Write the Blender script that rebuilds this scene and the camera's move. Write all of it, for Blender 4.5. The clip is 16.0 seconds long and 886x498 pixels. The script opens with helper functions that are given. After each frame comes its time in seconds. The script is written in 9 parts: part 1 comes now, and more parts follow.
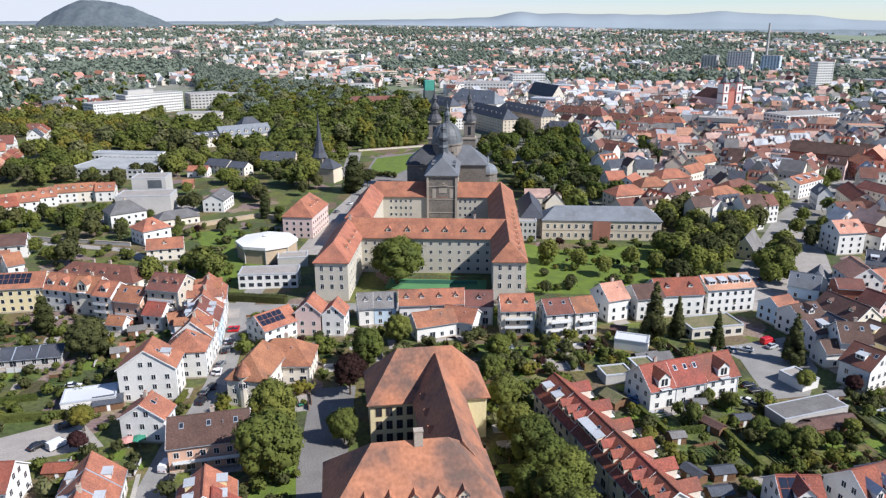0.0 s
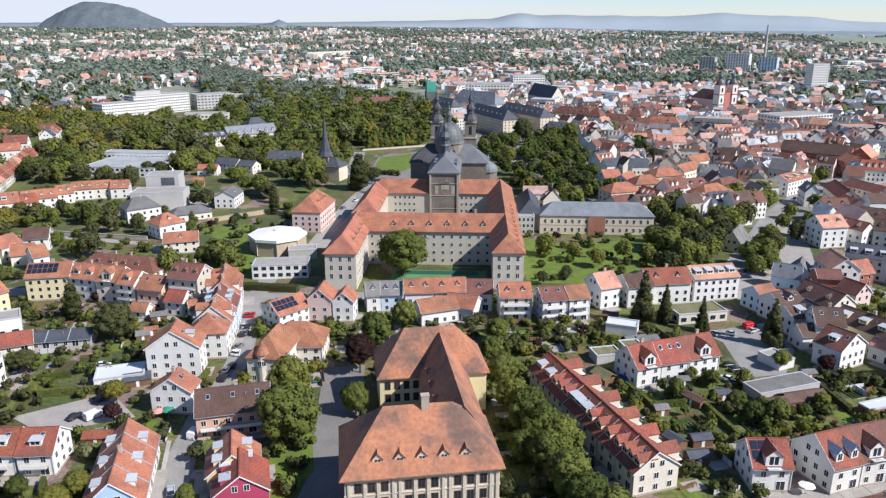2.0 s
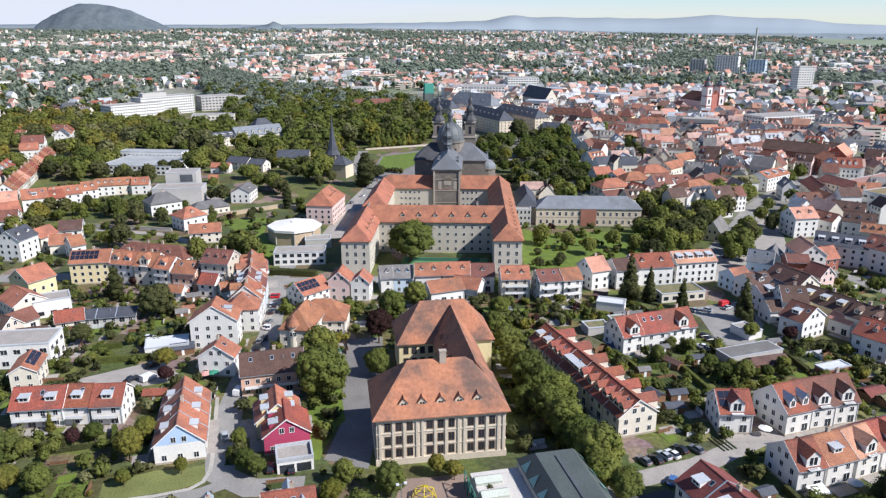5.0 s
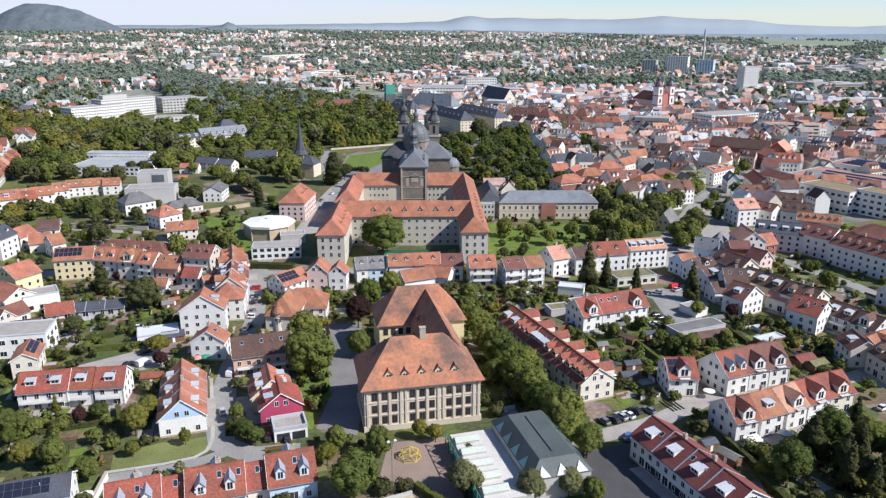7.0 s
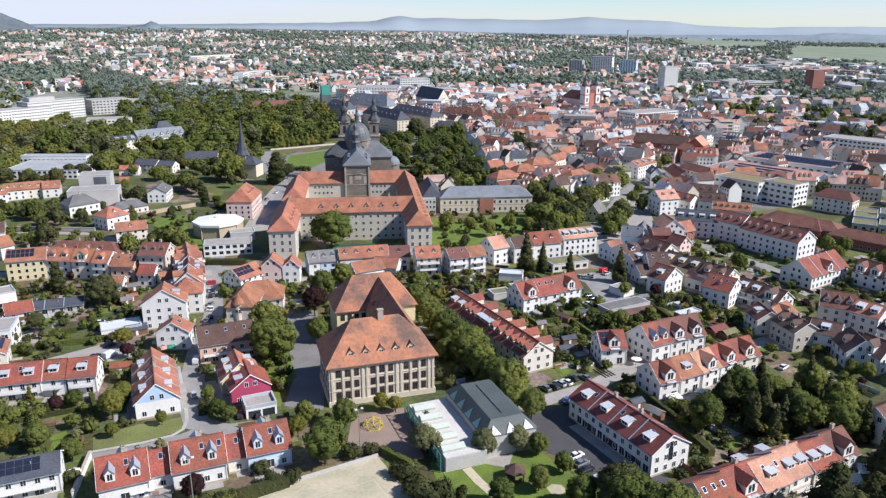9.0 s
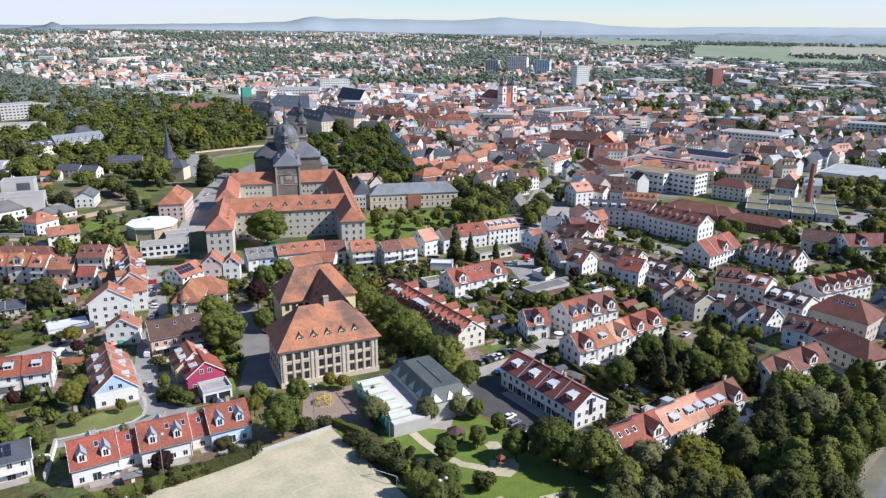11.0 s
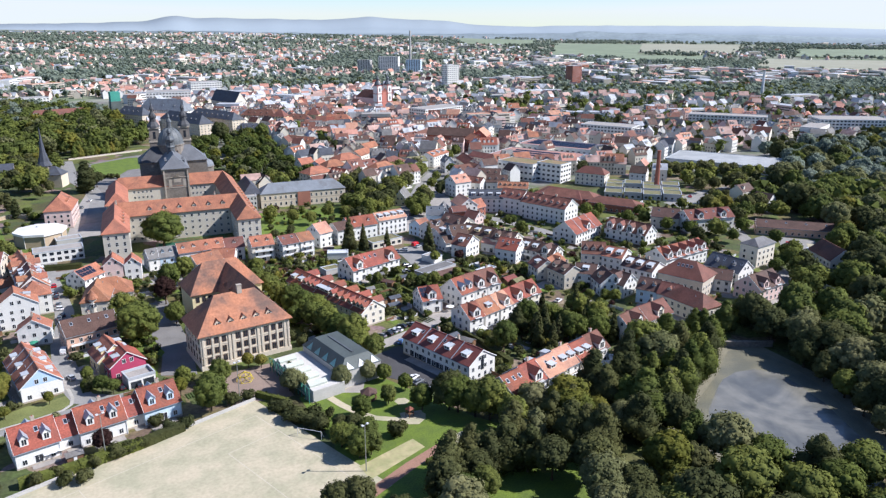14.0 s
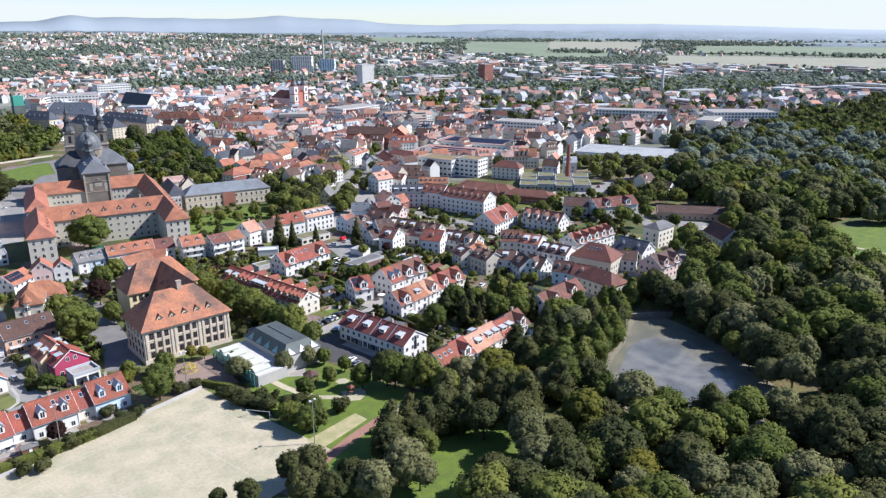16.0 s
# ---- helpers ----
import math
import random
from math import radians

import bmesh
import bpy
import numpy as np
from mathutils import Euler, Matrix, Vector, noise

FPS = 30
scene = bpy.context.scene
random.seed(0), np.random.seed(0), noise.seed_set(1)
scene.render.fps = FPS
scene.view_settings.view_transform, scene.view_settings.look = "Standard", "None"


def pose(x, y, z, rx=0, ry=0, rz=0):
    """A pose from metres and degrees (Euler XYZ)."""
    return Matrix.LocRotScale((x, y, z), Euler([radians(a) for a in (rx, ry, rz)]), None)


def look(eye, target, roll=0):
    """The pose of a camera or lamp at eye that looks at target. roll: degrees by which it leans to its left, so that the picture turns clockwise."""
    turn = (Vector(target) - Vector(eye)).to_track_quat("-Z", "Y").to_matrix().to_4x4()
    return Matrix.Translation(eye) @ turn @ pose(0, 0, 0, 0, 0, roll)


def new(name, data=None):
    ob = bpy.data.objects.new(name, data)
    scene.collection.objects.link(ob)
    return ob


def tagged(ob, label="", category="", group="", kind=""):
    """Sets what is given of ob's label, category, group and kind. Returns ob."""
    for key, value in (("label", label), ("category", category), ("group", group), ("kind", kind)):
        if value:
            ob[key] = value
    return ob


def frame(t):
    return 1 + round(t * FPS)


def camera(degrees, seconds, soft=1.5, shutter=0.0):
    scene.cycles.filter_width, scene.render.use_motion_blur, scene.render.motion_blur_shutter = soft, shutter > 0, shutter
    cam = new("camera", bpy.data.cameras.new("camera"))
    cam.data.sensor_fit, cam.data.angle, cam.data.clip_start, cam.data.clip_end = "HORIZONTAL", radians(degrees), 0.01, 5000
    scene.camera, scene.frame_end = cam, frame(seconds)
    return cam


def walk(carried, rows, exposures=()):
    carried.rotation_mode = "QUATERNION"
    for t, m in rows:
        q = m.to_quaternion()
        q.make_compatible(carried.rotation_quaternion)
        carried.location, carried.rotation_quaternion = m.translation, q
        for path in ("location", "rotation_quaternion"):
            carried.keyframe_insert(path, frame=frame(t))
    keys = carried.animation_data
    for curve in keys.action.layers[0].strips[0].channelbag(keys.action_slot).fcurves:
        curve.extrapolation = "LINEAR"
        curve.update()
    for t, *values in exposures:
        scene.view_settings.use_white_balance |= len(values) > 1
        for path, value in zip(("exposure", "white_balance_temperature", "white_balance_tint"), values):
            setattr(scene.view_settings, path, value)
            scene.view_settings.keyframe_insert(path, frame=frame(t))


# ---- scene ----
cam = camera(62.70, 16.0, soft=1.3)
# seconds, place, yaw, pitch, roll
ROWS = [
    (0.0, -0.00, -0.01, 95.00, -0.000, -17.184, -0.047),
    (0.5, 0.04, -3.77, 95.26, 0.035, -17.143, -0.040),
    (1.0, -0.06, -7.67, 95.54, 0.051, -17.122, -0.044),
    (1.5, -0.32, -11.77, 95.90, 0.067, -17.104, -0.041),
    (2.0, -0.71, -16.08, 96.31, 0.056, -17.092, -0.029),
    (2.5, -1.25, -20.50, 96.76, 0.033, -17.071, -0.014),
    (3.0, -1.90, -25.03, 97.19, 0.028, -17.054, 0.002),
    (5.5, -6.83, -48.72, 99.59, -0.922, -16.977, 0.000),
    (6.0, -8.01, -53.48, 100.07, -1.741, -16.972, -0.002),
    (6.5, -9.43, -58.27, 100.57, -2.637, -16.963, 0.011),
    (7.0, -10.96, -62.94, 101.07, -3.802, -16.958, 0.046),
    (7.5, -12.56, -67.60, 101.65, -4.901, -16.964, 0.101),
    (8.0, -14.25, -72.31, 102.28, -6.131, -16.971, 0.152),
    (8.5, -16.09, -77.05, 102.88, -7.668, -16.977, 0.192),
    (9.0, -18.05, -81.76, 103.43, -9.190, -16.977, 0.208),
    (11.5, -28.85, -105.18, 106.44, -17.218, -16.969, 0.140),
    (12.0, -31.32, -109.54, 107.05, -18.892, -16.990, 0.119),
    (12.5, -33.85, -113.70, 107.65, -20.498, -17.009, 0.105),
    (13.0, -36.52, -117.86, 108.24, -22.162, -17.023, 0.076),
    (13.5, -39.32, -121.98, 108.79, -23.811, -17.035, 0.035),
    (14.0, -42.26, -126.05, 109.38, -25.474, -17.043, -0.001),
    (14.5, -45.26, -130.04, 109.97, -27.154, -17.065, -0.034),
    (15.0, -48.34, -133.91, 110.53, -28.827, -17.100, -0.074),
    (15.5, -51.43, -137.65, 111.12, -30.510, -17.135, -0.123),
    (16.0, -54.61, -141.28, 111.75, -32.131, -17.168, -0.171),
]
walk(cam, [(t, pose(x, y, z, 90 + pitch, 0, yaw) @ pose(0, 0, 0, 0, 0, roll)) for t, x, y, z, yaw, pitch, roll in ROWS], [(0.0, 0.50, 6050, 13), (9.0, 0.50, 6000, 13), (16.0, 0.69, 5850, 14)])

# ---------------------------------------------------------------- world, sun
SUN_EL, SUN_AZ = 41.0, -25.0   # degrees up; degrees from +x toward +y
world = bpy.data.worlds.new("world")
scene.world = world
world.use_nodes = True
wn, wl = world.node_tree.nodes, world.node_tree.links
sky = wn.new("ShaderNodeTexSky")
sky.sky_type, sky.sun_disc = "NISHITA", False
sky.sun_elevation, sky.sun_rotation = radians(SUN_EL), radians(90 - SUN_AZ)
sky.air_density, sky.dust_density, sky.ozone_density, sky.altitude = 1.0, 0.1, 3.0, 900
wn["Background"].inputs[1].default_value = 0.092
tone = wn.new("ShaderNodeMix")
tone.data_type, tone.blend_type = "RGBA", "MULTIPLY"
tone.inputs["Factor"].default_value = 1.0
tone.inputs["B"].default_value = (0.94, 0.97, 1.04, 1)
wl.new(sky.outputs[0], tone.inputs["A"])
cap = wn.new("ShaderNodeVectorMath")   # evens out the glare of the haze along the horizon
cap.operation = "MINIMUM"
cap.inputs[1].default_value = (6.1, 6.4, 6.8)
wl.new(tone.outputs["Result"], cap.inputs[0])
wl.new(cap.outputs[0], wn["Background"].inputs[0])
sun = new("sun", bpy.data.lights.new("sun", "SUN"))
sun.data.energy, sun.data.angle, sun.data.color = 5.0, radians(0.5), (1.0, 0.95, 0.87)
_ce = math.cos(radians(SUN_EL))
sun.matrix_world = look((0, 0, 300), (-_ce * math.cos(radians(SUN_AZ)), -_ce * math.sin(radians(SUN_AZ)), 300 - math.sin(radians(SUN_EL))))


# ---------------------------------------------------------------- materials
def surface(name, rgb, rough=0.85, var=0.18, big=0.12, fine=2.5, metal=0.0, second=None, spots=0.0, bump=0.0, per_object=0.0, island=0.0, spec=0.3, stripes=None):
    """A weathered surface: a large and a fine noise vary its colour; second: a colour that the large noise mixes in."""
    m = bpy.data.materials.new(name)
    m.use_nodes = True
    nt = m.node_tree
    n, l = nt.nodes, nt.links
    bsdf = n["Principled BSDF"]
    bsdf.inputs["Roughness"].default_value = rough
    bsdf.inputs["Metallic"].default_value = metal
    bsdf.inputs["Specular IOR Level"].default_value = spec
    geo = n.new("ShaderNodeNewGeometry")
    a, b = n.new("ShaderNodeTexNoise"), n.new("ShaderNodeTexNoise")
    a.inputs["Scale"].default_value, a.inputs["Detail"].default_value = big, 5
    b.inputs["Scale"].default_value, b.inputs["Detail"].default_value = fine, 3
    for q in (a, b):
        l.new(geo.outputs["Position"], q.inputs["Vector"])
    mix = n.new("ShaderNodeMix")
    mix.data_type = "RGBA"
    mix.inputs["A"].default_value = (*rgb, 1)
    mix.inputs["B"].default_value = (*(second or [c * (1 - var) for c in rgb]), 1)
    ramp = n.new("ShaderNodeMapRange")
    ramp.inputs["From Min"].default_value, ramp.inputs["From Max"].default_value = 0.38, 0.62
    l.new(a.outputs["Fac"], ramp.inputs["Value"])
    l.new(ramp.outputs["Result"], mix.inputs["Factor"])
    hsv = n.new("ShaderNodeHueSaturation")
    l.new(mix.outputs["Result"], hsv.inputs["Color"])
    val = n.new("ShaderNodeMapRange")
    val.inputs["From Min"].default_value, val.inputs["From Max"].default_value = 0.3, 0.7
    val.inputs["To Min"].default_value, val.inputs["To Max"].default_value = 1 - var, 1 + var
    l.new(b.outputs["Fac"], val.inputs["Value"])
    out = val.outputs["Result"]

    def times(link, lo, hi):
        r = n.new("ShaderNodeMapRange")
        r.inputs["To Min"].default_value, r.inputs["To Max"].default_value = lo, hi
        l.new(link, r.inputs["Value"])
        k = n.new("ShaderNodeMath")
        k.operation = "MULTIPLY"
        l.new(out, k.inputs[0])
        l.new(r.outputs["Result"], k.inputs[1])
        return k.outputs[0]
    if per_object:
        info = n.new("ShaderNodeObjectInfo")
        out = times(info.outputs["Random"], 1 - per_object, 1 + per_object)
        hue = n.new("ShaderNodeMapRange")
        hue.inputs["To Min"].default_value, hue.inputs["To Max"].default_value = 0.5 + per_object * 0.07, 0.5 - per_object * 0.07
        l.new(info.outputs["Random"], hue.inputs["Value"])
        l.new(hue.outputs["Result"], hsv.inputs["Hue"])
    if island:
        out = times(geo.outputs["Random Per Island"], 1 - island, 1 + island)
    if stripes:
        w = n.new("ShaderNodeTexWave")
        tc = n.new("ShaderNodeTexCoord")
        w.bands_direction = stripes[1]
        w.inputs["Scale"].default_value, w.inputs["Distortion"].default_value = stripes[0], 0.6
        l.new(tc.outputs["Object"], w.inputs["Vector"])
        out = times(w.outputs["Fac"], 1 - stripes[2], 1 + stripes[2])
    l.new(out, hsv.inputs["Value"])
    l.new(hsv.outputs["Color"], bsdf.inputs["Base Color"])
    if spots:
        sp = n.new("ShaderNodeTexNoise")
        sp.inputs["Scale"].default_value, sp.inputs["Detail"].default_value, sp.inputs["Roughness"].default_value = 0.11, 6, 0.65
        l.new(geo.outputs["Position"], sp.inputs["Vector"])
        sr = n.new("ShaderNodeMapRange")
        sr.inputs["From Min"].default_value, sr.inputs["From Max"].default_value = 0.52, 0.66
        l.new(sp.outputs["Fac"], sr.inputs["Value"])
        sx = n.new("ShaderNodeMix")
        sx.data_type, sx.blend_type = "RGBA", "MIX"
        sf = n.new("ShaderNodeMath")
        sf.operation = "MULTIPLY"
        sf.inputs[1].default_value = spots
        l.new(sr.outputs["Result"], sf.inputs[0])
        l.new(sf.outputs[0], sx.inputs["Factor"])
        l.new(hsv.outputs["Color"], sx.inputs["A"])
        sx.inputs["B"].default_value = (0.085, 0.072, 0.062, 1)
        l.new(sx.outputs["Result"], bsdf.inputs["Base Color"])
    if bump:
        bp = n.new("ShaderNodeBump")
        bp.inputs["Strength"].default_value, bp.inputs["Distance"].default_value = bump, 0.2
        l.new(b.outputs["Fac"], bp.inputs["Height"])
        l.new(bp.outputs["Normal"], bsdf.inputs["Normal"])
    return m


WALL = {
    "white": surface("white_render", (0.72, 0.70, 0.655), var=0.08, per_object=0.05),
    "cream": surface("cream_render", (0.70, 0.64, 0.53), var=0.08, per_object=0.06),
    "beige": surface("beige_render", (0.55, 0.49, 0.40), var=0.10, per_object=0.06),
    "sand": surface("sand_render", (0.62, 0.53, 0.40), var=0.10),
    "yellow": surface("yellow_render", (0.68, 0.58, 0.34), var=0.08, per_object=0.05),
    "salmon": surface("salmon_render", (0.62, 0.40, 0.29), var=0.08),
    "pink": surface("pink_render", (0.70, 0.52, 0.47), var=0.08),
    "blue": surface("blue_render", (0.42, 0.55, 0.74), var=0.06),
    "lightblue": surface("pale_blue_render", (0.55, 0.66, 0.74), var=0.06),
    "magenta": surface("magenta_render", (0.42, 0.06, 0.12), var=0.08),
    "brick": surface("red_brick", (0.33, 0.12, 0.08), var=0.2, fine=4),
    "concrete": surface("concrete", (0.46, 0.44, 0.41), var=0.10),
    "school": surface("school_render", (0.64, 0.545, 0.42), var=0.10),
    "ashlar": surface("grey_ashlar", (0.22, 0.19, 0.16), var=0.22, fine=1.2),
    "tan": surface("tan_brick", (0.45, 0.35, 0.24), var=0.12),
    "seminary": surface("seminary_render", (0.53, 0.485, 0.40), var=0.1),
}
_tile = dict(rough=0.8, spots=0.36, big=0.25, fine=2.4, bump=0.25, per_object=0.10, stripes=(3.0, "Y", 0.10))
ROOF = {
    "red": surface("red_tiles", (0.275, 0.082, 0.050), var=0.3, second=(0.20, 0.066, 0.045), **_tile),
    "orange": surface("orange_tiles", (0.36, 0.150, 0.085), var=0.26, second=(0.26, 0.108, 0.066), **_tile),
    "school": surface("weathered_orange_tiles", (0.40, 0.172, 0.095), var=0.2, second=(0.22, 0.115, 0.08), rough=0.85, big=0.11, fine=1.3, spots=0.6, stripes=(3.0, "Y", 0.08)),
    "brownred": surface("brown_red_tiles", (0.185, 0.078, 0.057), var=0.24, **_tile),
    "darkred": surface("dark_red_tiles", (0.185, 0.060, 0.047), var=0.2, **_tile),
    "salmonroof": surface("faded_tiles", (0.52, 0.27, 0.18), var=0.2, **_tile),
    "brown": surface("brown_tiles", (0.115, 0.066, 0.052), var=0.25, **_tile),
    "slate": surface("slate", (0.075, 0.082, 0.10), var=0.22, **_tile),
    "grey": surface("grey_tiles", (0.20, 0.19, 0.18), var=0.2, **_tile),
    "greyroof": surface("grey_slate", (0.16, 0.155, 0.155), var=0.2, **_tile),
    "mossroof": surface("mossy_roof", (0.20, 0.17, 0.095), var=0.35, second=(0.14, 0.145, 0.065), rough=0.9, big=0.4),
    "lightslate": surface("light_slate", (0.19, 0.205, 0.225), var=0.14, **_tile),
}
GLASS = surface("window_glass", (0.03, 0.035, 0.045), rough=0.08, var=0.3, spec=0.6)
FRAME = surface("white_frame", (0.75, 0.75, 0.73), var=0.04)
ZINC = surface("zinc", (0.38, 0.43, 0.48), rough=0.45, var=0.12, metal=0.3)
LEAD = surface("lead_roof", (0.11, 0.12, 0.13), rough=0.6, var=0.2, metal=0.2)
WOOD = surface("wood", (0.20, 0.11, 0.06), var=0.25)
STONE = surface("trim_stone", (0.42, 0.36, 0.29), var=0.15)
CHIM = surface("chimney_render", (0.45, 0.38, 0.31), var=0.15)
PVMAT = surface("solar_glass", (0.02, 0.024, 0.04), rough=0.12, var=0.2, spec=0.7)
SHEET = surface("grey_sheet_metal", (0.46, 0.48, 0.50), rough=0.5, var=0.12, per_object=0.1)
METALW = surface("white_sheet_metal", (0.58, 0.59, 0.60), rough=0.5, var=0.05)
GREENM = surface("green_glazing", (0.25, 0.46, 0.42), rough=0.25, var=0.15)
STEEL = surface("steel", (0.42, 0.43, 0.44), rough=0.4, metal=0.7)
ASPHALT = surface("asphalt", (0.27, 0.258, 0.24), var=0.15, big=0.2)
PAVING = surface("paving", (0.34, 0.31, 0.28), var=0.14, big=0.3)
TOWN = surface("town_ground", (0.20, 0.185, 0.165), var=0.2, second=(0.11, 0.13, 0.07), big=0.05)
GRAVEL = surface("pale_grit", (0.47, 0.405, 0.285), var=0.10, second=(0.36, 0.335, 0.225), big=0.12, fine=1.1)
DIRT = surface("red_grit", (0.30, 0.17, 0.12), var=0.12)
LAWN = surface("mown_grass", (0.128, 0.178, 0.024), var=0.25, second=(0.098, 0.138, 0.026), big=0.2)
def garden_ground():
    """Lawns, beds, dry grass and paved courts of the garden plots, cell by cell."""
    m = surface("garden_ground", (0.092, 0.118, 0.030), var=0.34, second=(0.080, 0.086, 0.036), big=0.11, fine=0.8)
    n, l = m.node_tree.nodes, m.node_tree.links
    geo, bsdf = n["Geometry"], n["Principled BSDF"]
    wob = n.new("ShaderNodeTexNoise")
    wob.inputs["Scale"].default_value = 0.12
    add = n.new("ShaderNodeMix")
    add.data_type, add.blend_type = "RGBA", "LINEAR_LIGHT"
    add.inputs["Factor"].default_value = 1.0
    sc = n.new("ShaderNodeVectorMath")
    sc.operation = "SCALE"
    sc.inputs["Scale"].default_value = 0.085
    l.new(geo.outputs["Position"], sc.inputs[0])
    l.new(geo.outputs["Position"], wob.inputs["Vector"])
    sub = n.new("ShaderNodeVectorMath")
    sub.operation = "MULTIPLY_ADD"
    sub.inputs[1].default_value = (0.5, 0.5, 0.0)
    l.new(wob.outputs["Color"], sub.inputs[0])
    l.new(sc.outputs[0], sub.inputs[2])
    cell = n.new("ShaderNodeTexVoronoi")
    cell.inputs["Scale"].default_value = 1.0
    cell.distance = "MANHATTAN"
    l.new(sub.outputs[0], cell.inputs["Vector"])
    sep = n.new("ShaderNodeSeparateColor")
    l.new(cell.outputs["Color"], sep.inputs[0])
    ramp = n.new("ShaderNodeValToRGB")
    ramp.color_ramp.interpolation = "CONSTANT"
    tones = ((0.0, (1, 1, 1)), (0.26, (0.78, 0.82, 0.9)), (0.42, (1.3, 1.2, 1.0)), (0.58, (1.5, 1.05, 1.3)), (0.7, (0.9, 0.75, 0.8)), (0.8, (2.4, 1.5, 3.7)), (0.9, (1.7, 1.1, 1.9)))
    while len(ramp.color_ramp.elements) < len(tones):
        ramp.color_ramp.elements.new(0.99)
    for e, (p, c) in zip(ramp.color_ramp.elements, tones):
        e.position, e.color = p, (*c, 1)
    l.new(sep.outputs[0], ramp.inputs[0])
    mul = n.new("ShaderNodeMix")
    mul.data_type, mul.blend_type = "RGBA", "MULTIPLY"
    mul.inputs["Factor"].default_value = 1.0
    l.new(n["Hue/Saturation/Value"].outputs["Color"], mul.inputs["A"])
    l.new(ramp.outputs["Color"], mul.inputs["B"])
    l.new(mul.outputs["Result"], bsdf.inputs["Base Color"])
    n.remove(add)
    return m


SOIL = garden_ground()
WATER = surface("pond_water", (0.115, 0.115, 0.105), rough=0.18, var=0.12, second=(0.205, 0.195, 0.165), big=0.03, fine=0.2, spec=0.5)
WATER.node_tree.nodes["Noise Texture"].inputs["Distortion"].default_value = 3.0
MUD = surface("pond_mud", (0.22, 0.20, 0.14), rough=0.7, var=0.15, big=0.2)
BARK = surface("bark", (0.09, 0.065, 0.045), var=0.3)
_leaf = dict(rough=0.9, spec=0.04, var=0.12, island=0.16, big=0.09, fine=0.5)
LEAF = {
    "green": surface("leaves_green", (0.140, 0.158, 0.038), second=(0.098, 0.117, 0.034), per_object=0.24, **_leaf),
    "dark": surface("leaves_dark", (0.094, 0.098, 0.037), second=(0.068, 0.075, 0.032), per_object=0.22, **_leaf),
    "yellow": surface("leaves_yellow", (0.185, 0.165, 0.034), second=(0.125, 0.135, 0.032), per_object=0.2, **_leaf),
    "copper": surface("leaves_copper", (0.050, 0.026, 0.024), per_object=0.2, **_leaf),
    # paled colour that imitates haze over distant trees
    "pale": surface("leaves_hazed", (0.205, 0.235, 0.185), second=(0.165, 0.20, 0.15), **_leaf),
    "willow": surface("leaves_willow", (0.185, 0.183, 0.085), second=(0.138, 0.143, 0.062), per_object=0.15, **_leaf),
}


# ---------------------------------------------------------------- mesh helpers
class Mesh:
    """Collects faces; every face has a material slot."""

    def __init__(self):
        self.v, self.f, self.s = [], [], []

    def face(self, pts, slot=0):
        k = len(self.v)
        self.v += [tuple(p) for p in pts]
        self.f.append(tuple(range(k, k + len(pts))))
        self.s.append(slot)

    def box(self, x0, y0, z0, x1, y1, z1, slot=0, bottom=False):
        a, b, c, d = (x0, y0), (x1, y0), (x1, y1), (x0, y1)
        self.prism([a, b, c, d], z0, z1, slot, bottom)

    def prism(self, ring, z0, z1, slot=0, bottom=False, top=True):
        n = len(ring)
        k = len(self.v)
        self.v += [(p[0], p[1], z0) for p in ring] + [(p[0], p[1], z1) for p in ring]
        for i in range(n):
            j = (i + 1) % n
            self.f.append((k + i, k + j, k + n + j, k + n + i))
            self.s.append(slot)
        if top:
            self.f.append(tuple(k + n + i for i in range(n)))
            self.s.append(slot)
        if bottom:
            self.f.append(tuple(k + n - 1 - i for i in range(n)))
            self.s.append(slot)

    def slab(self, ring, thick, slot=0):
        """A plate under the given upper ring of 3D points."""
        n, k = len(ring), len(self.v)
        self.v += [tuple(p) for p in ring] + [(p[0], p[1], p[2] - thick) for p in ring]
        self.f.append(tuple(range(k, k + n)))
        self.f.append(tuple(k + 2 * n - 1 - i for i in range(n)))
        self.s += [slot, slot]
        for i in range(n):
            j = (i + 1) % n
            self.f.append((k + n + i, k + n + j, k + j, k + i))
            self.s.append(slot)

    def lathe(self, profile, sides=12, slot=0, cx=0, cy=0, turn=0.0):
        """Rings of (radius, z) about a vertical axis."""
        k = len(self.v)
        for r, z in profile:
            self.v += [(cx + r * math.cos(turn + 2 * math.pi * i / sides), cy + r * math.sin(turn + 2 * math.pi * i / sides), z) for i in range(sides)]
        for q in range(len(profile) - 1):
            for i in range(sides):
                j = (i + 1) % sides
                self.f.append((k + q * sides + i, k + q * sides + j, k + (q + 1) * sides + j, k + (q + 1) * sides + i))
                self.s.append(slot)
        self.f.append(tuple(k + (len(profile) - 1) * sides + i for i in range(sides)))
        self.s.append(slot)

    def data(self, name, mats):
        me = bpy.data.meshes.new(name)
        me.from_pydata(self.v, [], self.f)
        for m in mats:
            me.materials.append(m)
        me.polygons.foreach_set("material_index", self.s)
        me.update()
        return me


def part(name, mesh, mats, parent=None, label="", at=None):
    """Links a collected mesh (or ready mesh data) as one object under its thing."""
    me = mesh.data(name, mats if isinstance(mats, (list, tuple)) else [mats]) if isinstance(mesh, Mesh) else mesh
    ob = new(name, me)
    if parent is not None:
        ob.parent = parent
    if at is not None:
        ob.matrix_basis = at
    if label:
        ob["label"] = label
    return ob


def thing(name, x, y, z, ang, label, category, group=""):
    ob = new(name)
    ob.empty_display_size = 0.5
    ob.matrix_basis = pose(x, y, z, 0, 0, ang)
    return tagged(ob, label, category, group)


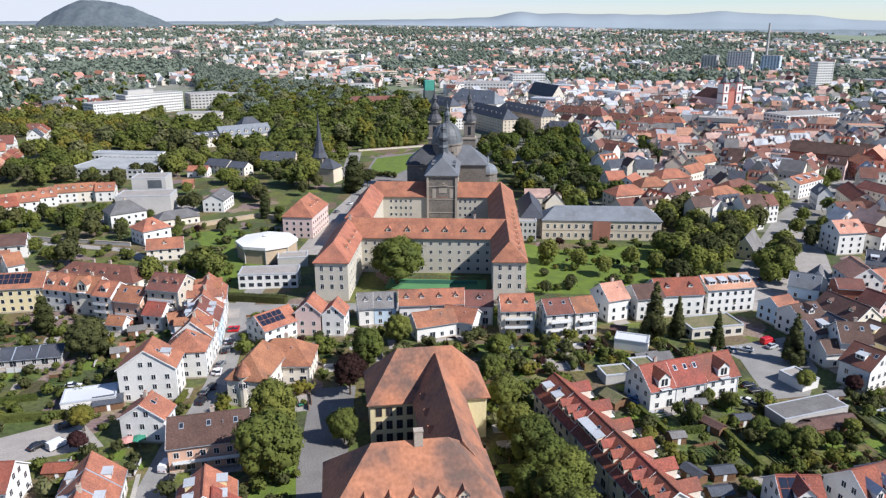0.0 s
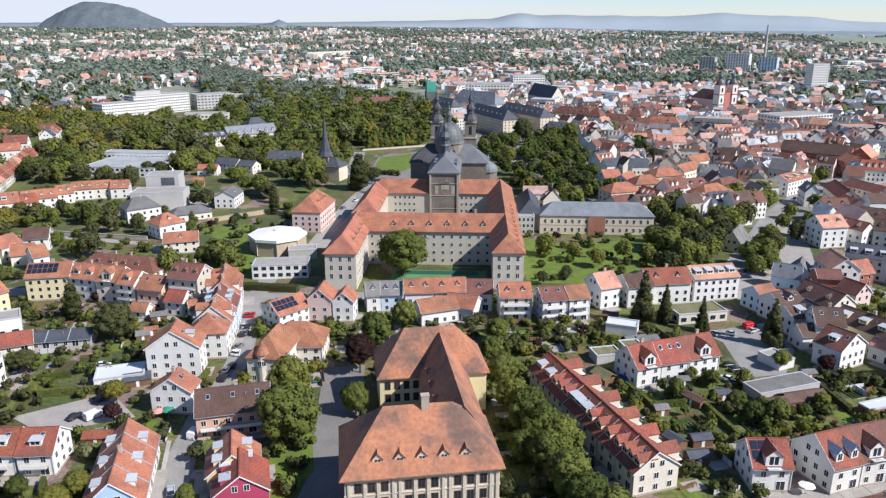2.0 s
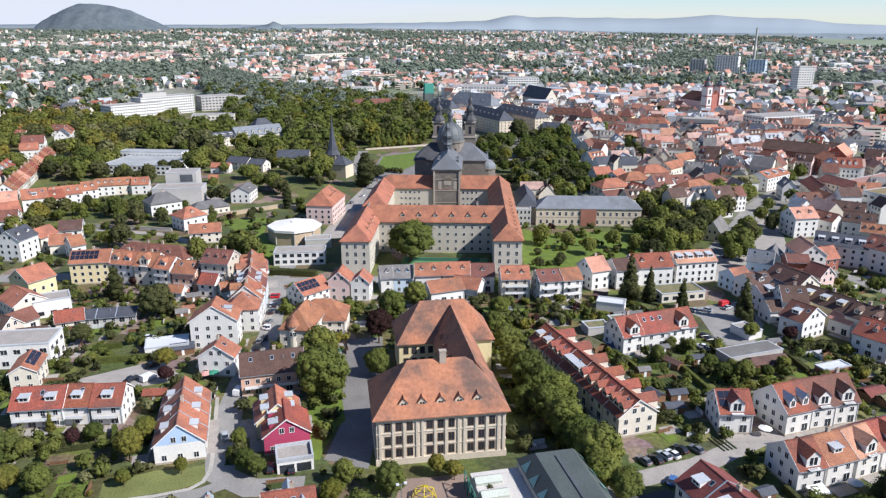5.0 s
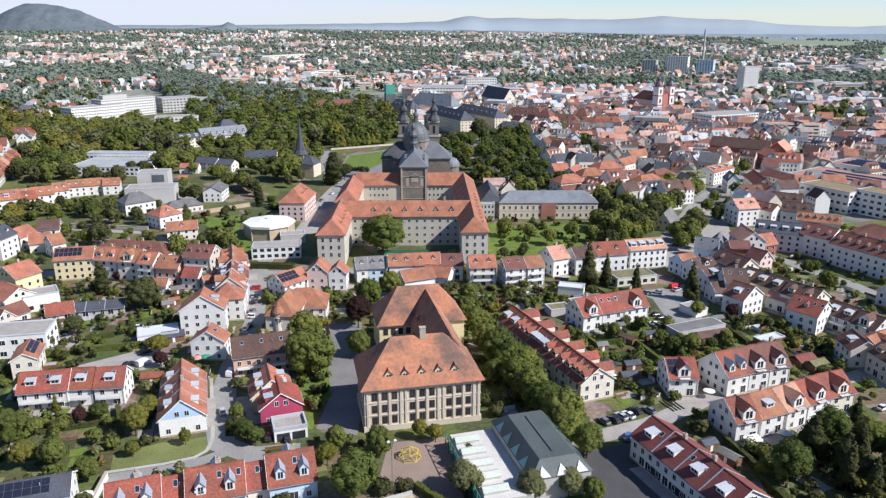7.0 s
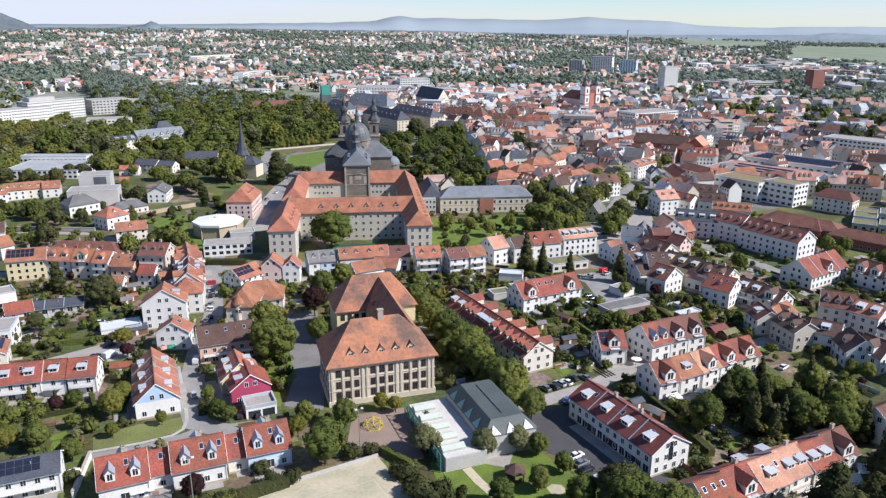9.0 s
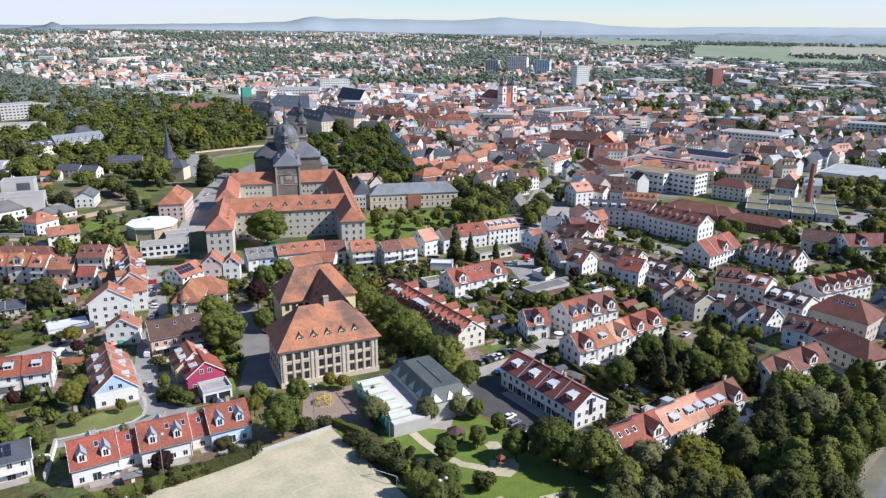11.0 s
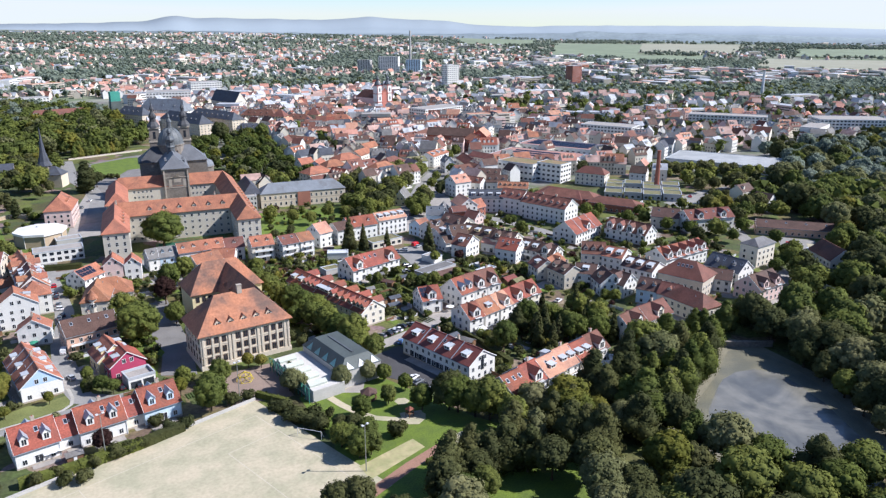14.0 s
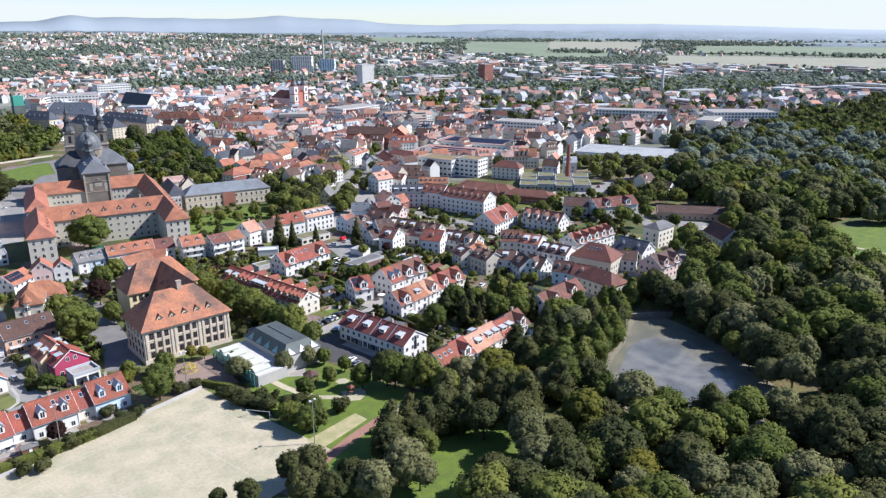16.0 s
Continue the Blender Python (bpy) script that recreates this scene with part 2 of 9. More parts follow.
BUSY = []   # circles (x, y, r) that are taken


def free(x, y, r):
    return all((x - a) ** 2 + (y - b) ** 2 > (r + c) ** 2 for a, b, c in BUSY)


def take(x, y, ang, length, width):
    n = max(1, int(round(length / max(width, 1))))
    for i in range(n):
        d = (i + 0.5) / n * length - length / 2
        BUSY.append((x + d * math.cos(radians(ang)), y + d * math.sin(radians(ang)), 0.56 * max(width, length / n)))


# ---------------------------------------------------------------- window meshes, shared
def window_mesh(w, h, frame_mat=None):
    m = Mesh()
    t = 0.09
    m.box(-w / 2 - t, -0.05, -t, w / 2 + t, 0.0, 0, 0, True)
    m.box(-w / 2 - t, -0.05, h, w / 2 + t, 0.0, h + t, 0, True)
    m.box(-w / 2 - t, -0.05, 0, -w / 2, 0.0, h, 0, True)
    m.box(w / 2, -0.05, 0, w / 2 + t, 0.0, h, 0, True)
    m.box(-0.03, -0.04, 0, 0.03, 0.0, h, 0, True)
    p = Mesh()
    p.box(-w / 2, -0.03, 0, -0.03, -0.012, h, 0, True)
    p.box(0.03, -0.03, 0, w / 2, -0.012, h, 0, True)
    return m.data("window", [frame_mat or FRAME]), p.data("pane", [GLASS])


WIN = {"small": window_mesh(1.05, 1.35), "tall": window_mesh(1.15, 1.9), "wide": window_mesh(1.9, 1.5), "school": window_mesh(1.3, 2.05, WOOD), "door": window_mesh(1.8, 2.1)}
SIDES = {"front": (0, -1), "back": (0, 1), "left": (-1, 0), "right": (1, 0)}


def seen_side(x, y, ang, nx, ny):
    """Whether a facade faces the middle of the camera's path, near (-20, -60)."""
    c, s = math.cos(radians(ang)), math.sin(radians(ang))
    wx, wy = nx * c - ny * s, nx * s + ny * c
    return wx * (-20 - x) + wy * (-60 - y) > -0.12 * math.hypot(x + 20, y + 60)


def put_window(parent, kind, px, py, pz, nx, ny):
    """A window on a wall, facing local (nx, ny)."""
    turn = math.degrees(math.atan2(ny, nx)) + 90
    w = part("window", WIN[kind][0], None, parent, at=pose(px, py, pz, 0, 0, turn))
    part("pane", WIN[kind][1], None, w)
    return w


def flat_window(m, px, py, pz, nx, ny, w, h, slots=(3, 4)):
    """A far window in the wall's own mesh: a raised frame and a dark pane."""
    tx, ty = -ny, nx
    for grow, out, slot in ((0.1, 0.03, slots[0]), (0.0, 0.045, slots[1])):
        a, b = w / 2 + grow, h + grow
        q = [(px + nx * out - tx * a, py + ny * out - ty * a, pz - grow), (px + nx * out + tx * a, py + ny * out + ty * a, pz - grow),
             (px + nx * out + tx * a, py + ny * out + ty * a, pz + b), (px + nx * out - tx * a, py + ny * out - ty * a, pz + b)]
        m.face(q, slot)


def chimney_mesh(h):
    m = Mesh()
    m.box(-0.45, -0.35, 0, 0.45, 0.35, h, 0)
    m.box(-0.52, -0.42, h, 0.52, 0.42, h + 0.15, 1, True)
    m.box(-0.15, -0.12, h + 0.15, 0.15, 0.12, h + 0.45, 2)
    return m.data("chimney", [CHIM, STONE, WALL["brick"]])


CHIMNEY = chimney_mesh(1.9)
KIND_WORDS = {"red": "red tiled", "orange": "orange tiled", "brownred": "brown-red tiled", "darkred": "dark red tiled", "salmonroof": "faded pink tiled", "brown": "brown tiled",
              "slate": "dark slate", "grey": "grey tiled", "greyroof": "grey slate", "mossroof": "mossy flat-pitched", "school": "weathered orange tiled", "lightslate": "pale slate"}


def dormer_parts(parent, style, px, side, y_roof, slope, roofmat, wallmat, base_y, base_z):
    """A dormer on the roof slope of side -1 or +1; slope: rise per metre inward."""
    sgn = side
    w, h, d = (2.3, 1.5, 2.4)
    if style == "gable":
        w, h, d = (3.6, 2.5, 4.2)
    if style == "slab":
        w, h, d = (2.6, 1.35, 2.6)
    if style == "gablet":
        w, h, d = (2.3, 1.5, 3.0)
    if style == "peak":
        w, h, d = (2.0, 2.1, 3.0)
    if style == "small":
        w, h, d = (1.5, 0.9, 1.6)
    if style == "hat":
        w, h, d = (2.1, 1.1, 2.2)
    m = Mesh()
    y0, y1 = base_y, base_y - sgn * d
    z0 = base_z - 0.1
    a = [(px - w / 2, y0), (px + w / 2, y0), (px + w / 2, y1), (px - w / 2, y1)]
    if sgn > 0:
        a = [a[1], a[0], a[3], a[2]]
    m.prism(a, z0, z0 + h, 0)
    # glazed front
    e = 0.02 * sgn
    k = 0.27 if style in ("gable", "hat", "peak") else 0.34
    for g0, g1 in ((-k, -0.03), (0.03, k)):   # two panes beside a post
        g = [(px + w * g0, y0 + e, z0 + 0.4), (px + w * g1, y0 + e, z0 + 0.4), (px + w * g1, y0 + e, z0 + h - 0.15), (px + w * g0, y0 + e, z0 + h - 0.15)]
        m.face(g if sgn < 0 else g[::-1], 2)
    top = z0 + h
    if style in ("gable", "gablet", "peak", "small", "hat"):
        r = {"small": 0.7, "gable": 1.7, "gablet": 1.2, "hat": 1.25}.get(style, 1.25)
        b = r / slope if slope > 0 else 2
        o = 0.25
        yf, yb = y0 + sgn * o, y1 - sgn * b * 0.8
        for q in (-1, 1):
            ring = [(px + q * (w / 2 + 0.2), yf, top - 0.12), (px, yf, top + r), (px, yb, top + r), (px + q * (w / 2 + 0.2), yb, top - 0.12)]
            if q * sgn > 0:
                ring = ring[::-1]
            m.slab(ring, 0.12, 1)
        tri = [(px - w / 2, y0, top), (px + w / 2, y0, top), (px, y0, top + r - 0.1)]
        m.face(tri if sgn < 0 else tri[::-1], 0)
    else:
        o = 0.3
        ring = [(px - w / 2 - 0.15, y0 + sgn * o, top + 0.1), (px + w / 2 + 0.15, y0 + sgn * o, top + 0.1), (px + w / 2 + 0.15, y1 - sgn * 0.8, top + 0.45), (px - w / 2 - 0.15, y1 - sgn * 0.8, top + 0.45)]
        m.slab(ring if sgn < 0 else ring[::-1], 0.14, 1)
    cover = roofmat if style in ("gable", "gablet", "small", "hat") else (SHEET if style == "slab" else ZINC)
    part("dormer", m, [wallmat, cover, GLASS], parent)
    if style == "gable" and abs(base_y) < 7.5:   # small balcony with a railing before the gable
        m = Mesh()
        ya, yb = sorted((y0 + sgn * 0.05, y0 + sgn * 1.2))
        m.box(px - 1.5, ya, z0 - 0.25, px + 1.5, yb, z0 - 0.1, 0, True)
        yr = y0 + sgn * 1.2
        m.box(px - 1.5, min(yr, yr - sgn * 0.05), z0 + 0.75, px + 1.5, max(yr, yr - sgn * 0.05), z0 + 0.83, 1, True)
        for i in range(11):
            u = px - 1.48 + i * 0.296
            m.box(u - 0.02, min(yr, yr - sgn * 0.04), z0 - 0.1, u + 0.02, max(yr, yr - sgn * 0.04), z0 + 0.75, 1)
        part("balcony", m, [FRAME, STEEL], parent)


def house(x, y, ang, length, width, eave, ridge, wall, roof, dormers=0, style="small", chimney=0, skylights=0, solar=False, hip=False, balcony=False, gable=None, back=""):
    """A pitched-roof house; the ridge runs along its local x."""
    if ang > 90:
        ang -= 180
    h = thing("house", x, y, 0, ang, f"{wall} rendered house with a {KIND_WORDS[roof]} {'hipped' if hip else 'gabled'} roof" if wall != "brick" else f"red brick house with a {KIND_WORDS[roof]} roof", "house")
    take(x, y, ang, length, width)
    far = math.hypot(x + 20, y + 60)
    L, W, o = length / 2, width / 2, 0.45
    t = 0.22
    slope = (ridge - eave) / W
    hl = min(L * 0.8, W * 0.85) if hip else 0
    m = Mesh()
    if hip:
        m.prism([(-L, -W), (L, -W), (L, W), (-L, W)], 0, eave, 0)
    else:
        k = len(m.v)
        m.v += [(-L, -W, 0), (L, -W, 0), (L, W, 0), (-L, W, 0), (-L, -W, eave), (L, -W, eave), (L, W, eave), (-L, W, eave), (-L, 0, ridge - 0.05), (L, 0, ridge - 0.05)]
        m.f += [(k, k + 1, k + 5, k + 4), (k + 2, k + 3, k + 7, k + 6), (k + 1, k + 2, k + 6, k + 5), (k + 3, k, k + 4, k + 7), (k + 5, k + 6, k + 9), (k + 7, k + 4, k + 8)]
        m.s += [0, 0, 0, 0, 2, 2]
    m.box(-L - 0.06, -W - 0.06, 0, L + 0.06, W + 0.06, 0.5, 1)
    wm = m
    m = Mesh()
    ze = eave - slope * o + t
    if hip:
        m.v += [(-L - o, -W - o, ze), (L + o, -W - o, ze), (L + o, W + o, ze), (-L - o, W + o, ze), (-L + hl, 0, ridge + t), (L - hl, 0, ridge + t),
                (-L - o, -W - o, ze - t), (L + o, -W - o, ze - t), (L + o, W + o, ze - t), (-L - o, W + o, ze - t)]
        m.f += [(0, 1, 5, 4), (2, 3, 4, 5), (1, 2, 5), (3, 0, 4), (6, 7, 1, 0), (7, 8, 2, 1), (8, 9, 3, 2), (9, 6, 0, 3), (9, 8, 7, 6)]
        m.s += [0] * 9
    else:   # slopes and raised ridge tiles in one profile
        oe, rz = 0.3, ridge + t
        prof = [(-W - o, ze), (-0.17, rz - 0.17 * slope), (-0.15, rz + 0.06), (0.15, rz + 0.06), (0.17, rz - 0.17 * slope), (W + o, ze), (W + o, ze - t), (0, ridge), (-W - o, ze - t)]
        n = len(prof)
        m.v += [(-L - oe, b, q) for b, q in prof] + [(L + oe, b, q) for b, q in prof]
        for i in range(n):
            m.f.append((i, n + i, n + (i + 1) % n, (i + 1) % n))
        m.f += [tuple(range(n)), tuple(range(2 * n - 1, n - 1, -1))]
        m.s += [0] * (n + 2)
    part("roof", m, ROOF[roof], h)
    if not hip and far < 420:   # verge boards under the tile edge of each gable
        for ex in (-1, 1):
            if not seen_side(x, y, ang, ex, 0):
                continue
            xa, xb = sorted((ex * (L + 0.3), ex * (L + 0.36)))
            prof = [(-W - o, ze + 0.03), (0, ridge + t + 0.03), (W + o, ze + 0.03), (W + o, ze - 0.27), (0, ridge + t - 0.27), (-W - o, ze - 0.27)]
            m = Mesh()
            m.v += [(xa, b, q) for b, q in prof] + [(xb, b, q) for b, q in prof]
            m.f += [(i, 6 + i, 6 + (i + 1) % 6, (i + 1) % 6) for i in range(6)] + [(0, 1, 4, 5), (1, 2, 3, 4), (11, 10, 7, 6), (10, 9, 8, 7)]
            m.s += [0] * 10
            part("verge_board", m, FRAME, h)
    for sg in (-1, 1):
        if far < 420 and seen_side(x, y, ang, 0, sg):
            m = Mesh()
            m.box(-L - 0.3, min(sg * (W + o), sg * (W + o + 0.14)), ze - t - 0.05, L + 0.3, max(sg * (W + o), sg * (W + o + 0.14)), ze - t + 0.07, 0, True)
            part("gutter", m, ZINC, h)
    # windows
    floors = max(1, int(eave // 2.75))
    step = 2.7 if far < 330 else 3.1
    kind = "small"
    for nx, ny in SIDES.values():
        if not seen_side(x, y, ang, nx, ny):
            continue
        run = length if ny else width
        n = max(1, int((run - 1.2) // step))
        for fl in range(floors):
            for i in range(n):
                u = (i - (n - 1) / 2) * (run - 0.6) / n
                px, py = (u, ny * (W + 0.01)) if ny else (nx * (L + 0.01), u)
                if far > 290:
                    flat_window(wm, px, py, 0.95 + fl * 2.75, nx, ny, 1.05, 1.35)
                    continue
                put_window(h, "door" if (fl == 0 and ny and i % 3 == 1) else kind, px, py, 0.55 + fl * 2.75 + (0 if fl == 0 and ny and i % 3 == 1 else 0.4), nx, ny)
        if not ny and not hip and ridge - eave > 3:
            for u in (-1.2, 1.2):
                if far > 290:
                    flat_window(wm, nx * (L + 0.01), u, eave + 0.45, nx, 0, 1.0, 1.2)
                else:
                    put_window(h, "small", nx * (L + 0.01), u, eave + 0.45, nx, 0)
    part("wall", wm, [WALL[wall], STONE, WALL[gable or wall], FRAME, GLASS], h)
    for sg in (-1, 1):
        if not seen_side(x, y, ang, 0, sg):
            if back:   # a cross gable on the garden side, seen over the ridge
                dormer_parts(h, back, 0, sg, None, slope, ROOF[roof], WALL[wall], sg * (W + 1.2), eave - 0.4)
            continue
        usable = length - (2 * hl if hip else 0)
        for i in range(dormers):
            px = (i + 0.5) / dormers * usable - usable / 2
            fy = {"small": 0.62, "gable": 0.97, "peak": 0.86, "gablet": 0.78}.get(style, 0.72)
            dormer_parts(h, style, px, sg, None, slope, ROOF[roof], WALL[wall], sg * W * fy, eave + slope * W * (1 - fy) + t)
        for i in range(skylights):
            px = (i + 0.5) / skylights * usable - usable / 2 + (0.9 if dormers else 0)
            f0, f1 = 0.45, 0.45 - 1.2 / W
            z = lambda f: eave + slope * W * (1 - f) + t + 0.07
            m = Mesh()
            ring = [(px - 0.5, sg * W * f0, z(f0)), (px + 0.5, sg * W * f0, z(f0)), (px + 0.5, sg * W * f1, z(f1)), (px - 0.5, sg * W * f1, z(f1))]
            ring2 = [(px - 0.4, sg * W * (f0 - 0.02), z(f0 - 0.02) + 0.02), (px + 0.4, sg * W * (f0 - 0.02), z(f0 - 0.02) + 0.02), (px + 0.4, sg * W * (f1 + 0.02), z(f1 + 0.02) + 0.02), (px - 0.4, sg * W * (f1 + 0.02), z(f1 + 0.02) + 0.02)]
            m.slab(ring if sg < 0 else ring[::-1], 0.1, 0)
            m.face(ring2 if sg < 0 else ring2[::-1], 1)
            part("skylight", m, [ZINC, GLASS], h)
        if solar:
            for i in range(max(1, int(length / 2.2))):
                for j in range(2):
                    px = -L + 1.0 + i * 1.75
                    if px > L - 1:
                        continue
                    f0 = 0.75 - j * 0.34
                    f1 = f0 - 0.31
                    z = lambda f: eave + slope * W * (1 - f) + t + 0.08
                    m = Mesh()
                    ring = [(px - 0.8, sg * W * f0, z(f0)), (px + 0.8, sg * W * f0, z(f0)), (px + 0.8, sg * W * f1, z(f1)), (px - 0.8, sg * W * f1, z(f1))]
                    m.slab(ring if sg < 0 else ring[::-1], 0.06, 0)
                    part("solar_panel", m, PVMAT, h)
        if balcony:
            for fl in range(1, floors):
                m = Mesh()
                y0, y1 = sorted((sg * W, sg * (W + 1.5)))
                m.box(-L + 1, y0, fl * 2.75, L - 1, y1, fl * 2.75 + 0.18, 0, True)
                yo = sg * (W + 1.5)
                m.box(-L + 1, min(yo, yo - sg * 0.08), fl * 2.75, L - 1, max(yo, yo - sg * 0.08), fl * 2.75 + 1.0, 1)
                part("balcony", m, [STONE, FRAME], h)
    if length > 21 and not hip and far < 330:   # coping of the party walls between the units of a row
        n = int(round(length / 7.2))
        for i in range(1, n):
            px = -L + length * i / n
            prof = [(-W - o, ze + 0.13), (0, ridge + t + 0.15), (W + o, ze + 0.13), (W + o, ze - 0.1), (0, ridge + t - 0.1), (-W - o, ze - 0.1)]
            m = Mesh()
            m.v += [(px - 0.14, b, q) for b, q in prof] + [(px + 0.14, b, q) for b, q in prof]
            m.f += [(k, 6 + k, 6 + (k + 1) % 6, (k + 1) % 6) for k in range(6)] + [(0, 1, 4, 5), (1, 2, 3, 4), (11, 10, 7, 6), (10, 9, 8, 7)]
            m.s += [0] * 10
            part("party_wall_coping", m, ZINC, h)
    if far < 300:
        for sg in (-1, 1):
            if not seen_side(x, y, ang, 0, sg):
                continue
            q = (abs(x * 3.7 + y * 1.3) % 1.0)
            m = Mesh()
            y0, y1 = sorted((sg * (W + 0.07), sg * (W + 2.2 + 1.6 * q)))
            m.box(-L * (0.35 + 0.6 * q), y0, 0, L * (0.9 - 0.4 * q), y1, 0.12, 0)
            part("patio", m, PAVING, h)
            m = Mesh()
            px = L - 0.25
            m.box(px - 0.05, min(sg * W, sg * (W + 0.12)), 0.2, px + 0.05, max(sg * W, sg * (W + 0.12)), eave - 0.1, 0)
            part("downpipe", m, ZINC, h)
        m = Mesh()
        k = -1 if seen_side(x, y, ang, 0, -1) else 1
        m.lathe([(0.09, 0), (0.09, 0.7), (0.14, 0.72), (0.14, 0.8)], 7, 0, L * 0.35, k * W * 0.4)
        part("flue", m, ZINC, h, at=pose(0, 0, eave + slope * W * 0.6 + 0.1))
    for i in range(chimney):
        px = ((i + 1) / (chimney + 1) - 0.5) * (length - 2 * hl) * 0.9 + (0.8 if chimney == 1 else 0)
        part("chimney", CHIMNEY, None, h, at=pose(px, 0.3, ridge - 0.6))
    return h


def block(name, x, y, ang, length, width, height, wall, label, category, top=None, floors=None, bands=True, parapet=0.4, step=3.2, kind="wide"):
    """A flat-roofed building with rows of windows."""
    b = thing(name, x, y, 0, ang, label, category)
    take(x, y, ang, length, width)
    L, W = length / 2, width / 2
    m = Mesh()
    m.prism([(-L, -W), (L, -W), (L, W), (-L, W)], 0, height, 0)
    wm = m
    far = math.hypot(x + 20, y + 60)
    m = Mesh()
    p = 0.35
    m.box(-L - 0.1, -W - 0.1, height, L + 0.1, -W + p, height + parapet, 1, True)
    m.box(-L - 0.1, W - p, height, L + 0.1, W + 0.1, height + parapet, 1, True)
    m.box(-L - 0.1, -W + p, height, -L + p, W - p, height + parapet, 1, True)
    m.box(L - p, -W + p, height, L + 0.1, W - p, height + parapet, 1, True)
    m.box(-L + p, -W + p, height + 0.004, L - p, W - p, height + 0.1, 0)
    part("roof", m, [top or PAVING, SHEET], b)
    floors = floors if floors is not None else int(height // 3.2)
    if floors:
        fh = height / floors
        for nx, ny in SIDES.values():
            if not seen_side(x, y, ang, nx, ny):
                continue
            run = length if ny else width
            n = max(1, int((run - 1) // step))
            for fl in range(floors):
                for i in range(n):
                    u = (i - (n - 1) / 2) * run / n
                    px, py = (u, ny * (W + 0.01)) if ny else (nx * (L + 0.01), u)
                    if far > 290:
                        flat_window(wm, px, py, fl * fh + 0.9, nx, ny, min(step * 0.62, 2.6), 1.5, (1, 2))
                    else:
                        put_window(b, kind, px, py, fl * fh + 0.9, nx, ny)
    part("wall", wm, [WALL[wall], FRAME, GLASS], b)
    return b


# ---------------------------------------------------------------- ground, roads, water
def rise(x, y):
    """The land climbs toward the far hills, more in the west than in the east."""
    q = max(0.0, math.hypot(x, y) - 1100.0) / 3700.0
    return float(np.interp(math.degrees(math.atan2(x, y)), (-180, -60, -8, 8, 22, 36, 50, 90, 180), (60, 98, 98, 80, 58, 36, 22, 20, 60))) * q ** 1.3


def make_ground():
    m = Mesh()
    rings = [0, 30, 60, 100, 150, 220, 300, 420, 600, 850, 1100, 1400, 1800, 2300, 2900, 3600, 4300, 4780]
    sides = 72
    for r in rings:
        for i in range(sides):
            a = 2 * math.pi * i / sides
            m.v.append((r * math.cos(a), r * math.sin(a), rise(r * math.cos(a), r * math.sin(a))))
    for k in range(len(rings) - 1):
        for i in range(sides):
            j = (i + 1) % sides
            m.f.append((k * sides + i, (k + 1) * sides + i, (k + 1) * sides + j, k * sides + j))
            m.s.append(1 if rings[k] >= 1100 else 0)
    # the outer ring is paled to lower contrast like distant haze
    g = part("ground", m, [SOIL, surface("hazed_suburb_ground", (0.24, 0.235, 0.19), var=0.2, second=(0.15, 0.18, 0.10), big=0.008, fine=0.06)])
    tagged(g, "green and earthy ground of gardens and fields", "ground", kind="structure")


make_ground()


def patch(name, pts, z, mat, label, category):
    m = Mesh()
    area = sum(pts[i][0] * pts[(i + 1) % len(pts)][1] - pts[(i + 1) % len(pts)][0] * pts[i][1] for i in range(len(pts)))
    if area < 0:
        pts = pts[::-1]
    m.prism(pts, -0.05, z, 0)
    if category in ("parking lot", "sand pit") or name in ("pavement_school", "pavement_front", "pavement_west", "pavement_hall", "pavement_square"):
        xs, ys = [p[0] for p in pts], [p[1] for p in pts]
        for u in np.arange(min(xs), max(xs), 3.5):
            for v in np.arange(min(ys), max(ys), 3.5):
                inside = False
                for i in range(len(pts)):
                    p, q = pts[i], pts[i - 1]
                    if (p[1] > v) != (q[1] > v) and u < (q[0] - p[0]) * (v - p[1]) / (q[1] - p[1]) + p[0]:
                        inside = not inside
                if inside:
                    BUSY.append((float(u), float(v), 1.8))
    return tagged(part(name, m, mat), label, category, kind="structure")


def strip(name, pts, width, z, mat, label, category):
    """A road along a line of points."""
    left, right = [], []
    for i, p in enumerate(pts):
        a, b = pts[max(i - 1, 0)], pts[min(i + 1, len(pts) - 1)]
        dx, dy = b[0] - a[0], b[1] - a[1]
        d = math.hypot(dx, dy)
        nx, ny = -dy / d * width / 2, dx / d * width / 2
        left.append((p[0] + nx, p[1] + ny))
        right.append((p[0] - nx, p[1] - ny))
    m = Mesh()
    for i in range(len(pts) - 1):
        m.prism([right[i], right[i + 1], left[i + 1], left[i]], -0.05, z, 0)
    for p, q in zip(pts, pts[1:]):
        n = max(1, int(math.hypot(q[0] - p[0], q[1] - p[1]) / width))
        for i in range(n + 1):
            BUSY.append((p[0] + (q[0] - p[0]) * i / n, p[1] + (q[1] - p[1]) * i / n, width * 0.42))
    return tagged(part(name, m, mat), label, category, kind="structure")


patch("pavement_town", [(60, 420), (110, 345), (170, 330), (230, 300), (330, 330), (470, 240), (700, 330), (1100, 700), (1300, 1100), (600, 1350), (-40, 1300), (-30, 860), (20, 620)], 0.02, TOWN,
      "grey paved ground between the old town houses", "pavement")
patch("pavement_west", [(-64, 298), (-46, 300), (-43, 335), (-28, 400), (-24, 440), (-42, 446), (-50, 440), (-58, 380)], 0.03, PAVING, "grey paved court beside the seminary", "pavement")
strip("road_1", [(-70, 300), (-70.5, 238), (-68, 222), (-65, 203), (-62.5, 183), (-62, 165), (-63, 150), (-62, 133), (-59, 112), (-56, 102), (-48, 97), (-36, 98)], 7, 0.05, ASPHALT, "grey asphalt side street between houses", "road")
